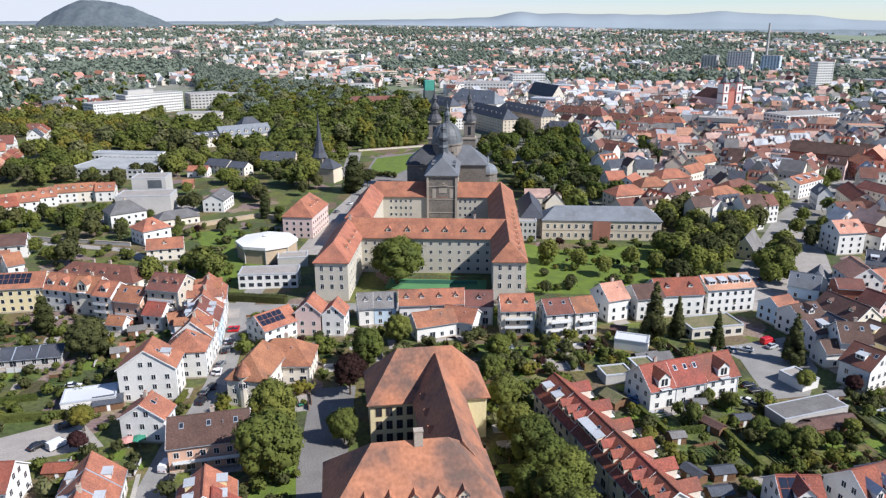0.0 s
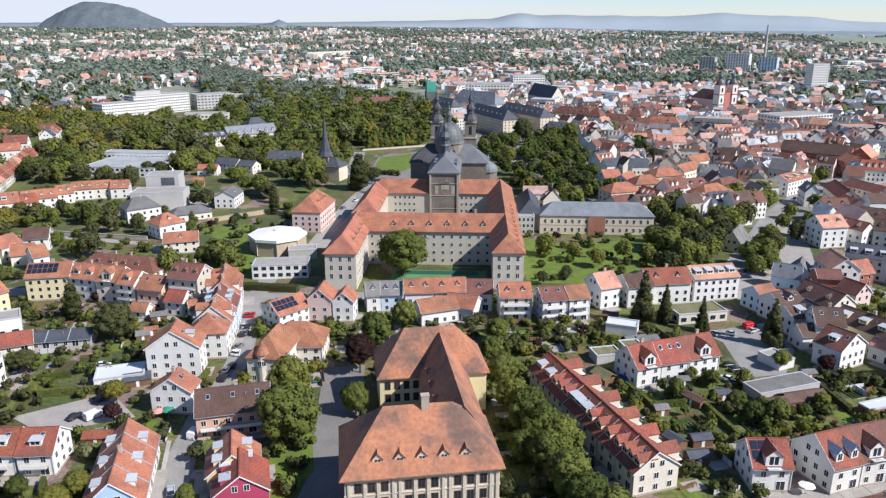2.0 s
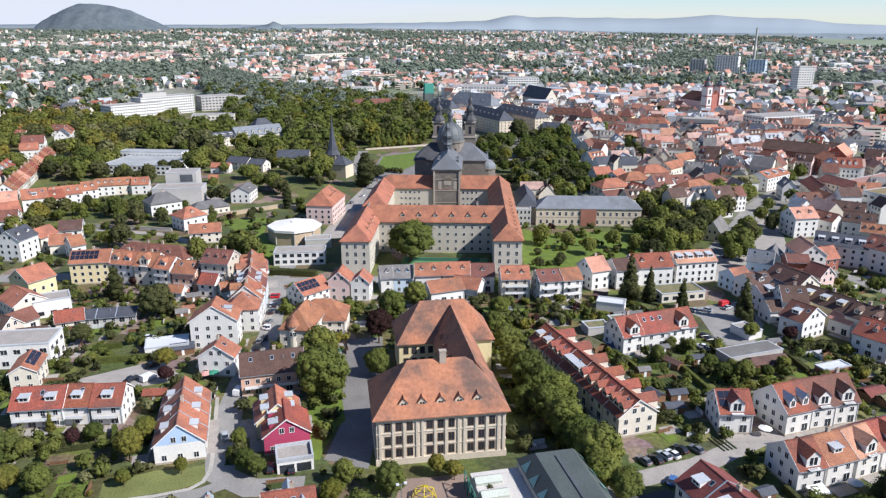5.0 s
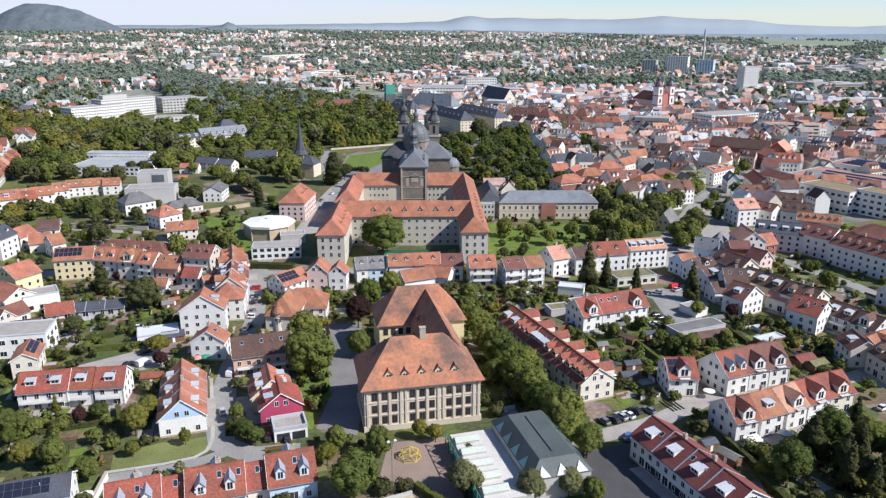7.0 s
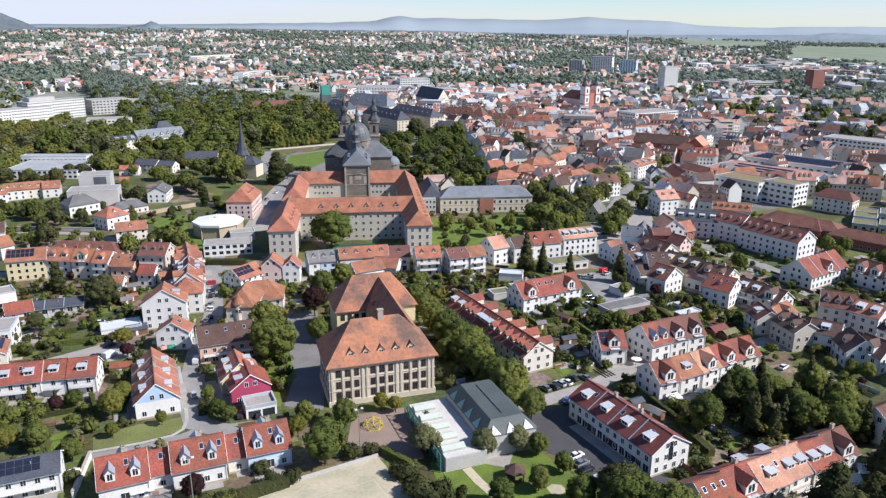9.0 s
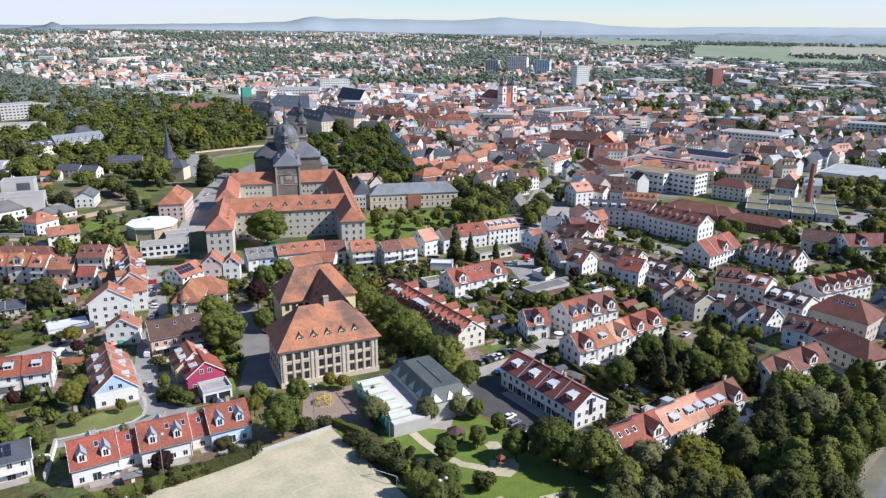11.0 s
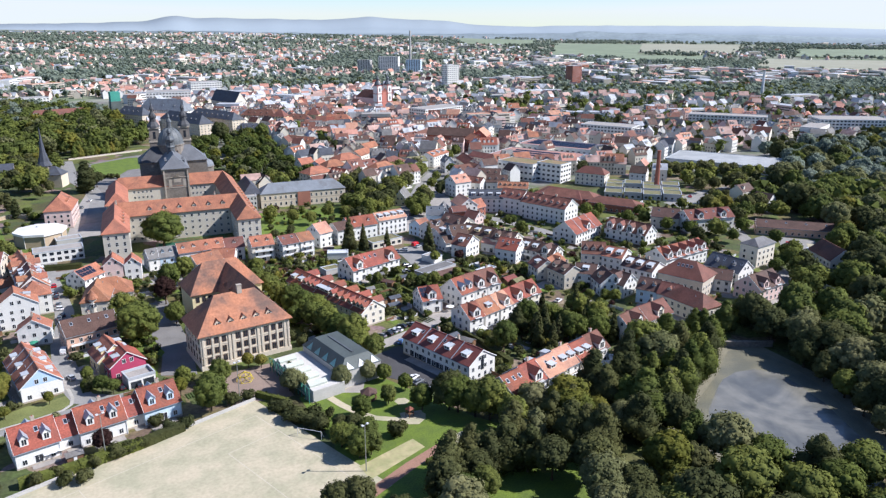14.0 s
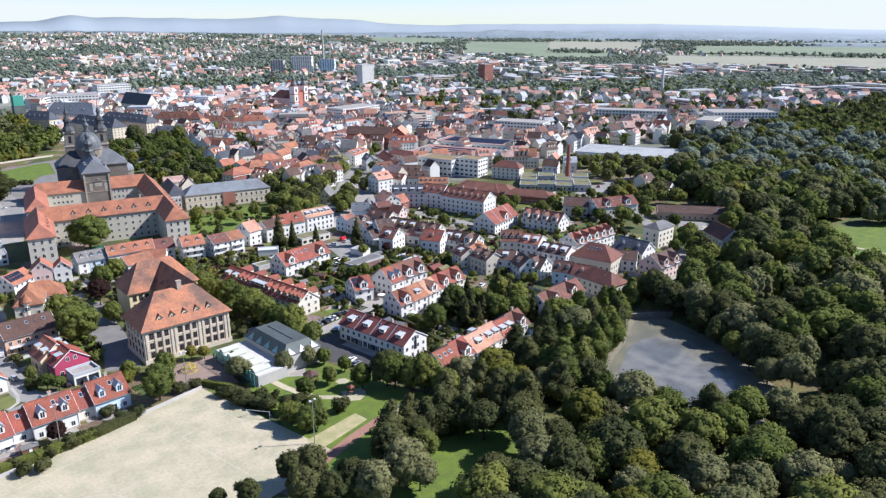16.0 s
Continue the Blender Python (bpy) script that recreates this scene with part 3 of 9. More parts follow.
strip("road_2", [(-190, 240), (-150, 243), (-110, 245), (-67, 236), (-20, 238), (30, 236), (75, 243), (112, 258), (124, 277), (139, 301), (175, 360), (200, 392), (230, 425), (250, 446), (300, 488), (420, 620)], 9, 0.045, ASPHALT, "asphalt main road running into the town", "road")
strip("road_3", [(20, 70), (33, 97), (56, 105), (76, 117), (105, 122), (128, 128), (150, 138)], 6, 0.05, PAVING, "reddish paved lane between white terraces", "road")
strip("road_4", [(128, 281), (150, 262), (165, 238), (176, 205), (182, 160), (178, 135), (186, 115), (190, 85), (215, 60), (240, 100), (270, 150), (300, 200)], 7, 0.05, ASPHALT, "asphalt street lined by houses", "road")
strip("road_5", [(-50, 330), (-46, 390), (-50, 430), (-63, 480), (-68, 560)], 10, 0.06, ASPHALT, "grey paved way to the cathedral square", "road")
patch("pavement_school", [(-36, 178), (-24, 180), (-21, 128), (-22, 104), (-33, 108), (-31, 124)], 0.04, surface("yard_asphalt", (0.20, 0.19, 0.18), var=0.18, big=0.15), "grey asphalt school yard", "pavement")
patch("lawn_school", [(-41.5, 150), (-34, 150), (-32, 124), (-34, 108), (-38, 108), (-41, 125)], 0.045, LAWN, "strip of mown lawn beside the school yard", "lawn")
patch("pavement_front", [(-14, 100), (1, 102), (3, 76), (-17, 78)], 0.04, surface("clinker_yard", (0.27, 0.20, 0.16), var=0.15), "reddish paved play yard before the school", "pavement")
patch("parking_1", [(84, 204), (111, 213), (108, 190), (98, 174), (86, 172), (88, 196)], 0.04, ASPHALT, "asphalt parking court behind houses", "parking lot")
patch("parking_2", [(34, 92), (46, 96), (60, 58), (50, 52), (33, 76)], 0.04, surface("dark_asphalt", (0.075, 0.072, 0.074), var=0.15, big=0.2), "dark asphalt parking court beside the long white house", "parking lot")
patch("parking_3", [(-112, 150), (-92, 163), (-80, 150), (-100, 142)], 0.04, PAVING, "worn paved parking place behind gardens", "parking lot")
patch("pavement_square", [(109.7, 255.5), (135.3, 300.6), (163.3, 339.0), (183.5, 361.7), (165.7, 300.5), (156.4, 276.4), (126.7, 237.2), (107.0, 234.4)], 0.035, PAVING, "pale paved square beside the main road", "pavement")
patch("parking_4", [(284, 139), (297, 125), (270, 99), (263, 114)], 0.04, ASPHALT, "asphalt parking place beside a long low house", "parking lot")
strip("road_8", [(289.8, 120.7), (262.2, 94.5), (246, 80), (236, 68)], 5, 0.05, GRAVEL, "pale lane along the riverside wood", "road")
patch("parking_5", [(284, 227), (328, 243), (361, 247), (312, 212), (284, 211)], 0.04, ASPHALT, "asphalt parking place beside the school pavilions", "parking lot")
BUSY += [(281, 120, 12), (305, 228, 14), (330, 236, 12)]
patch("cathedral_lawn", [(-50, 499), (-48.7, 535), (-20, 556), (-12, 556), (-12, 500), (-22.6, 497), (-33, 468.4), (-45, 475.6)], 0.07, LAWN, "bright mown lawn beside the cathedral", "lawn")
patch("pavement_cathedral", [(-46, 400), (-51, 440), (-51.5, 500), (-50.5, 538), (-22, 562), (-6, 570), (-6, 380), (-40, 380)], 0.045, surface("cobbled_square", (0.215, 0.20, 0.185), var=0.2, big=0.2), "grey paved square beside the cathedral", "pavement")
patch("lawn_octagon", [(-122, 334), (-98, 340), (-92, 305), (-60, 282), (-54, 262), (-98, 258), (-100, 300)], 0.05, LAWN, "mown lawn around the octagonal hall", "lawn")
patch("lawn_palace", [(34, 318), (50, 306), (95, 312), (100, 262), (60, 250), (32, 252)], 0.04, LAWN, "lawn of the palace garden", "lawn")
patch("lawn_play", [(4, 74), (32, 76), (48, 40), (62, 20), (62, -6), (48, -30), (30, -60), (6, -60), (-8, -10), (0, 20), (6, 44)], 0.04, LAWN, "playground lawn with worn paths", "lawn")
strip("path_terrace", [(-54, 98.6), (-58.5, 95.4), (-66, 92.2), (-80, 89)], 3.6, 0.058, ASPHALT, "narrow asphalt lane behind the terrace", "path")
strip("kerb_walk", [(-67.3, 138.8), (-62.4, 119), (-59.9, 109), (-58.9, 103.9), (-59.2, 99.4), (-61.5, 96.6), (-68.3, 94.2), (-75.2, 92.7), (-80.5, 91.6)], 1.0, 0.09, surface("pale_kerbstone", (0.42, 0.395, 0.35), var=0.15), "pale kerbed footpath along the lane", "pavement")
patch("lawn_trees", [(-36.5, 145.4), (-33.9, 145.3), (-30, 126.1), (-31.5, 123.4), (-36.7, 123), (-38.4, 134.5)], 0.062, LAWN, "worn lawn under the yard trees", "lawn")
BUSY += [(-62, 101.5, 3.2), (-67.5, 99.5, 4), (-74, 97.5, 4)]
patch("lawn_terrace", [(-80, 92.4), (-81.8, 99), (-71.4, 103.9), (-65.5, 104.2), (-60, 106.7), (-59.4, 103), (-59.9, 99), (-64.9, 96), (-72.9, 94)], 0.045, surface("dry_grass", (0.17, 0.185, 0.06), var=0.25), "strip of mown lawn beside the lane", "lawn")
patch("meadow", [(281, 8), (300, 40), (322, 64), (342, 80), (380, 66), (360, 20), (310, -25)], 0.05, LAWN, "open bright meadow beyond the riverside wood", "meadow")
strip("path_meadow", [(318, 60), (322, 40), (318, 5), (322, -20)], 2.4, 0.08, GRAVEL, "pale gravel path over the meadow", "path")

# sports ground
FX, FY, FA = -8.4, 78.1, 20.6


def field_xy(u, v):
    c, s = math.cos(radians(FA)), math.sin(radians(FA))
    return (FX + u * c + v * s, FY + u * s - v * c)


patch("sports_field", [field_xy(0, 0), field_xy(-112, 0), field_xy(-112, 62), field_xy(0, 62)], 0.06, GRAVEL, "pale sandy sports field with faint white lines", "sports field")
BUSY += [(*field_xy(-10 - 20 * i, 12 + 20 * j), 15) for i in range(6) for j in range(3)]
LINE = surface("chalk_line", (0.50, 0.445, 0.335), var=0.1)


def field_line(u0, v0, u1, v1, w=0.14):
    d = math.hypot(u1 - u0, v1 - v0)
    nx, ny = -(v1 - v0) / d * w, (u1 - u0) / d * w
    m = Mesh()
    m.face([(*field_xy(a, b), 0.068) for a, b in ((u0 - nx, v0 - ny), (u0 + nx, v0 + ny), (u1 + nx, v1 + ny), (u1 - nx, v1 - ny))], 0)
    tagged(part("trim_line", m, LINE), "faint chalk line on the sports field", "line", kind="structure")


for q in ((-5, 8, -105, 8), (-5, 8, -5, 60), (-55, 8, -55, 60), (-21, 20, -21, 50), (-5, 20, -21, 20)):
    field_line(*q)
for i in range(28):
    a0, a1 = 2 * math.pi * i / 28, 2 * math.pi * (i + 1) / 28
    field_line(-55 + 9.2 * math.cos(a0), 34 + 9.2 * math.sin(a0), -55 + 9.2 * math.cos(a1), 34 + 9.2 * math.sin(a1))
# low wall along the upper edge of the field
m = Mesh()
ring = [field_xy(0, -0.6), field_xy(-112, -0.6), field_xy(-112, -0.1), field_xy(0, -0.1)]
m.prism(ring[::-1], 0, 0.9, 0)
tagged(part("wall_field", m, WALL["concrete"]), "low concrete wall along the sports field", "wall", kind="structure")

patch("sand_pitch", [(8.6, 31.4), (26.4, 37.6), (27.8, 32.4), (9.4, 24.7)], 0.07, surface("play_sand", (0.42, 0.36, 0.20), var=0.14, second=(0.30, 0.29, 0.14), big=0.25, fine=1.0), "sandy play strip edged by grass", "sand pit")
strip("path_red", [(-4, 13), (4.9, 17.6), (9.5, 20.2), (20.8, 26.0), (35.6, 32.2)], 3.4, 0.075, DIRT, "reddish grit path beside the lawn", "path")
patch("sand_landing", [(30.5, 31.0), (35.2, 34.8), (41.3, 35.2), (41.0, 31.7), (35.0, 29.2)], 0.078, GRAVEL, "pale sand landing pit at the path's end", "sand pit")
strip("path_play", [(6, 71), (12, 73.2), (23, 77), (31, 79)], 4.5, 0.08, GRAVEL, "pale trodden path past the small pavilion", "path")
strip("path_play_2", [(12.6, 70), (14.5, 64), (17, 58.5), (21, 52.5), (28, 48)], 2.4, 0.084, GRAVEL, "pale winding path over the play lawn", "path")
patch("sand_play", [(27.3, 45.6), (28.5, 49.5), (30.4, 50.9), (34.3, 51.0), (35.2, 48.4), (34.1, 46.0), (31.0, 43.9)], 0.088, GRAVEL, "pale sand around the play tower", "sand pit")
patch("sand_worn", [(29.6, 59.4), (31.4, 60.6), (33.4, 59.9), (34.0, 57.6), (32, 56.2), (30.0, 57.0)], 0.07, GRAVEL, "worn bare sandy spot on the lawn", "sand pit")
BUSY.append((36, 32, 6))
# garden walls in the west
def low_wall(name, x0, y0, x1, y1, height, mat, label):
    d = math.hypot(x1 - x0, y1 - y0)
    nx, ny = -(y1 - y0) / d * 0.25, (x1 - x0) / d * 0.25
    m = Mesh()
    m.prism([(x0 - nx, y0 - ny), (x1 - nx, y1 - ny), (x1 + nx, y1 + ny), (x0 + nx, y0 + ny)], 0, height, 0)
    cx, cy = (x0 + x1) / 2, (y0 + y1) / 2
    nx, ny = nx * 1.4, ny * 1.4
    m.prism([(x0 - nx, y0 - ny), (x1 - nx, y1 - ny), (x1 + nx, y1 + ny), (x0 + nx, y0 + ny)], height, height + 0.15, 1, True)
    tagged(part(name, m, [mat, STONE]), label, "wall", kind="structure")


low_wall("wall_garden_1", -121, 343, -95, 362, 2.2, WALL["tan"], "sandstone retaining wall above the lawn")
low_wall("wall_garden_2", -95, 362, -72, 352, 2.2, WALL["tan"], "sandstone retaining wall above the lawn")
low_wall("wall_park", -66, 566, -6, 592, 1.3, WALL["beige"], "long pale wall along the park")
low_wall("wall_terrace", -79.5, 89, -78.5, 72, 1.9, WALL["white"], "white garden wall beside the terrace")
low_wall("wall_garden_3", -190, 322, -140, 312, 1.6, WALL["concrete"], "grey garden wall along the western lane")
strip("road_6", [(45, 575), (52, 515), (61, 454), (58, 410), (44, 385)], 5, 0.04, PAVING, "pale paved avenue beside the cathedral", "road")
strip("road_7", [(-215, 318), (-180, 316), (-140, 306), (-115, 282), (-110, 246)], 5, 0.05, PAVING, "paved western lane between gardens", "road")
patch("pavement_hall", [(-178, 352), (-140, 356), (-128, 372), (-138, 392), (-176, 372)], 0.04, PAVING, "pale paved court around the concrete hall", "pavement")
patch("pond_bank", [(158, 50), (148, 47), (122, 34), (96, 18), (90, 0), (98, -22), (122, -32), (146, -24), (162, 10), (163, 42)], 0.03, MUD, "muddy shore of the pond", "shore")
patch("pond_shallow", [(153, 44), (147, 41), (133, 31), (117, 22), (104, 13), (98, 3), (98, -9), (103, -19), (114, -26), (131, -28), (143, -20), (153, 2), (158, 18), (160, 34)], 0.045, surface("shallow_water", (0.135, 0.132, 0.100), rough=0.35, var=0.2, second=(0.185, 0.172, 0.12), big=0.12), "muddy shallow water along the shore", "water")
patch("water", [(146, 28), (139, 29), (131, 27), (123, 22), (112, 14), (105, 6), (103, -2), (104, -9), (108, -17), (117, -22), (130, -24), (139, -16), (147, 2), (150, 14), (151, 22)], 0.06, WATER, "still murky pond water with pale algae streaks", "water")
m = Mesh()
m.prism([(144, 48), (166, 38), (166.5, 39), (144.5, 49)], 0, 2.2, 0)
tagged(part("wall_pond", m, WALL["ashlar"]), "grey retaining wall at the head of the pond", "wall", kind="structure")
BUSY += [(150, 33, 13), (130, 14, 18), (112, -5, 16), (136, 0, 16), (147, 22, 10), (118, 10, 12)]


# ---------------------------------------------------------------- cathedral
def hipped(m, x0, y0, x1, y1, z, ridge, slot=0, o=0.4, ends=(True, True), along="x"):
    """A hipped or gabled roof over a rectangle."""
    x0, y0, x1, y1 = x0 - o, y0 - o, x1 + o, y1 + o
    if along == "x":
        cy, h = (y0 + y1) / 2, (y1 - y0) / 2
        a = (x0 + (h * 0.9 if ends[0] else 0), cy, ridge)
        b = (x1 - (h * 0.9 if ends[1] else 0), cy, ridge)
        p = [(x0, y0, z), (x1, y0, z), (x1, y1, z), (x0, y1, z)]
        rings = [[p[0], p[1], b, a], [p[2], p[3], a, b], [p[1], p[2], b], [p[3], p[0], a]]
    else:
        cx, h = (x0 + x1) / 2, (x1 - x0) / 2
        a = (cx, y0 + (h * 0.9 if ends[0] else 0), ridge)
        b = (cx, y1 - (h * 0.9 if ends[1] else 0), ridge)
        p = [(x0, y0, z), (x1, y0, z), (x1, y1, z), (x0, y1, z)]
        rings = [[p[1], p[2], b, a], [p[3], p[0], a, b], [p[0], p[1], a], [p[2], p[3], b]]
    for r in rings:
        m.slab(r, 0.25, slot)


DARK = surface("dark_cathedral_roof", (0.075, 0.075, 0.08), var=0.25, big=0.2, rough=0.6, stripes=(2.0, "Z", 0.08))
CATHROOF = surface("cathedral_slate", (0.15, 0.155, 0.165), var=0.2, big=0.2, rough=0.55)


def cathedral():
    c = thing("cathedral", 1.3, 346, 0, -2.8, "baroque cathedral of grey stone with a slate dome and two towers", "cathedral")
    for yy in (5, 20, 38, 56, 74):
        BUSY.append((1.3 + yy * 0.05, 346 + yy, 17))
    st = WALL["ashlar"]
    m = Mesh()
    m.box(-9.4, 0, 0, 5.6, 34, 25, 0)
    m.box(-9.9, -0.4, 24.4, 6.1, 34, 25.2, 1, True)
    for q in (-9.2, 4.6):
        m.box(q, -0.5, 0, q + 0.9, 0, 24.4, 1)
    part("choir", m, [st, STONE], c)
    m = Mesh()
    hipped(m, -9.4, 0, 5.6, 36, 25.2, 33.0, ends=(True, False), along="y", o=0.9)
    part("choir_roof", m, CATHROOF, c, "grey slate hipped roof")
    for px in (-5.6, 2.8):
        m = Mesh()
        m.box(px - 0.9, -0.12, 14, px + 0.9, 0.02, 18.5, 0)
        part("blind_window", m, STONE, c)
    m = Mesh()
    m.box(-3.4, -0.12, 16.5, 0.6, 0.02, 18.9, 0)
    part("blind_window", m, STONE, c)
    for px, py, nx in ((-6.6, 8, -1), (3.8, 8, 1), (3.8, 16, 1), (-6.6, 16, -1)):   # little roof dormers
        m = Mesh()
        m.box(px - 0.6, py - 0.6, 27.0, px + 0.6, py + 0.6, 29.2, 0)
        m.slab([(px - 0.8, py - 0.8, 29.1), (px + 0.8, py - 0.8, 29.1), (px + 0.8, py, 29.9), (px - 0.8, py, 29.9)], 0.12, 1)
        m.slab([(px - 0.8, py, 29.9), (px + 0.8, py, 29.9), (px + 0.8, py + 0.8, 29.1), (px - 0.8, py + 0.8, 29.1)], 0.12, 1)
        part("roof_dormer", m, [LEAD, CATHROOF], c)
    for z in (6.5, 13.2, 19.5):   # string courses round the choir
        m = Mesh()
        m.box(-9.55, -0.18, z, 5.75, 34, z + 0.35, 0, True)
        part("string_course", m, STONE, c)
    m = Mesh()
    hipped(m, -3.8, -0.3, 1.0, 0.1, 19.9, 21.6, ends=(False, False), along="y", o=0.1)
    part("pediment", m, STONE, c)
    # transept arms
    for sx, rf, x1 in ((-1, DARK, -22), (1, CATHROOF, 19.8)):
        m = Mesh()
        m.box(min(sx * 4, x1), 34.02, 0, max(sx * 4, x1), 54, 24.2, 0)
        m.box(min(sx * 4, x1) - 0.3, 33.72, 23.6, max(sx * 4, x1) + 0.3, 54.3, 24.2, 1, True)
        part("transept", m, [st, STONE], c)
        m = Mesh()
        hipped(m, min(sx * 5, x1), 34, max(sx * 5, x1), 54, 24.2, 33.2, ends=(sx < 0, sx > 0), o=0.8)
        part("transept_roof", m, rf, c)
        for u in (39, 49):
            put_window(c, "school", x1 + sx * 0.02, u, 13, sx, 0)
        for u in (-18, -13):
            put_window(c, "school", u if sx < 0 else -u, 33.98, 13, 0, -1)
    # nave
    m = Mesh()
    m.box(-9, 52, 0, 9, 88, 22, 0)
    m.box(-17, 52, 0, 17, 88, 12, 0)
    part("nave", m, st, c)
    m = Mesh()
    hipped(m, -9, 48, 9, 88, 22, 31, ends=(False, False), along="y")
    part("nave_roof", m, CATHROOF, c)
    # drum and dome
    m = Mesh()
    m.lathe([(9.2, 22), (9.2, 26), (8.0, 26.5), (8.0, 33.4), (8.6, 33.8), (8.6, 34.5)], 16, 0, -1.2, 44)
    part("drum", m, st, c, "stone drum with arched windows")
    for i in range(8):
        a = math.pi * 2 * (i + 0.5) / 8
        put_window(c, "school", -1.2 + 8.0 * math.cos(a), 44 + 8.0 * math.sin(a), 28.5, math.cos(a), math.sin(a))
    m = Mesh()
    m.lathe([(8.3, 34.5)] + [(8.1 * math.cos(math.pi / 2 * q / 8), 34.6 + 10.6 * math.sin(math.pi / 2 * q / 8)) for q in range(8)], 24, 0, -1.2, 44)
    for i in range(8):
        a = 2 * math.pi * i / 8
        for q in range(7):
            t0, t1 = math.pi / 2 * q / 8, math.pi / 2 * (q + 1) / 8
            r0, z0, r1, z1 = 8.2 * math.cos(t0), 34.7 + 10.7 * math.sin(t0), 8.2 * math.cos(t1), 34.7 + 10.7 * math.sin(t1)
            w = 0.22
            ca, sa = math.cos(a), math.sin(a)
            m.slab([(r0 * ca + w * sa - 1.2, 44 + r0 * sa - w * ca, z0), (r0 * ca - w * sa - 1.2, 44 + r0 * sa + w * ca, z0), (r1 * ca - w * sa - 1.2, 44 + r1 * sa + w * ca, z1), (r1 * ca + w * sa - 1.2, 44 + r1 * sa - w * ca, z1)], 0.3, 0)
    part("dome", m, surface("dome_slate", (0.15, 0.16, 0.165), rough=0.55, var=0.25, metal=0.1), c, "ribbed grey dome")
    m = Mesh()
    m.lathe([(1.9, 44.6), (1.9, 45.6), (1.4, 45.8), (1.4, 48.6), (2.0, 48.8), (1.7, 49.8), (0.9, 50.8), (0.7, 51.6), (1.0, 52.2), (0.5, 53.2), (0.15, 54.6), (0.12, 57)], 10, 0, -1.2, 44)
    part("lantern", m, LEAD, c)
    # little cupola over the choir
    m = Mesh()
    m.lathe([(2.6, 27), (2.6, 34.5), (3.1, 34.9), (2.4, 36), (2.2, 38.2), (3.0, 38.6), (3.1, 39.8), (2.2, 41.2), (1.2, 42.2), (1.1, 43.6), (1.6, 44), (1.3, 45.2), (0.4, 46.4), (0.12, 47.4), (0.1, 50)], 8, 0, -2.4, 26)
    part("cupola", m, LEAD, c)
    # facade towers
    for px in (-10.2, 10.2):
        m = Mesh()
        m.box(px - 3.7, 80, 0, px + 3.7, 87.4, 31, 0)
        m.box(px - 4.1, 79.6, 30.6, px + 4.1, 87.8, 31.6, 1, True)
        m.box(px - 3.3, 80.4, 31.6, px + 3.3, 87.0, 40, 0)
        m.box(px - 3.8, 79.9, 40, px + 3.8, 87.5, 41, 1, True)
        tower = part("tower", m, [st, STONE], c)
        for nx, ny in SIDES.values():
            m = Mesh()
            a, b = px + nx * 3.31, 83.7 + ny * 3.31
            if ny:
                m.box(a - 0.9, b - 0.03, 33, a + 0.9, b + 0.03, 38, 0)
            else:
                m.box(a - 0.03, b - 0.9, 33, a + 0.03, b + 0.9, 38, 0)
            part("bell_opening", m, GLASS, tower)
        m = Mesh()
        m.lathe([(4.6, 41), (4.4, 42.2), (3.2, 44), (2.4, 44.8), (2.2, 47.4), (2.9, 47.8), (2.7, 49.2), (1.5, 50.8), (1.1, 51.3), (1.1, 53), (1.6, 53.4), (1.2, 54.6), (0.4, 56.4), (0.2, 58.5), (0.12, 63)], 8, 0, px, 83.7, math.pi / 8)
        part("helm", m, DARK, tower, "dark lead baroque helm")
    # round chapel with its own little dome
    m = Mesh()
    m.lathe([(5.4, 0), (5.4, 14), (5.9, 14.3), (5.9, 15)], 14, 0, 21, 62)
    part("chapel", m, st, c)
    m = Mesh()
    m.lathe([(5.7 * math.cos(math.pi / 2 * q / 6), 15 + 5 * math.sin(math.pi / 2 * q / 6)) for q in range(6)] + [(0.8, 20.1), (0.8, 22), (0.1, 24.5)], 14, 0, 21, 62)
    part("chapel_dome", m, ROOF["lightslate"], c)


cathedral()


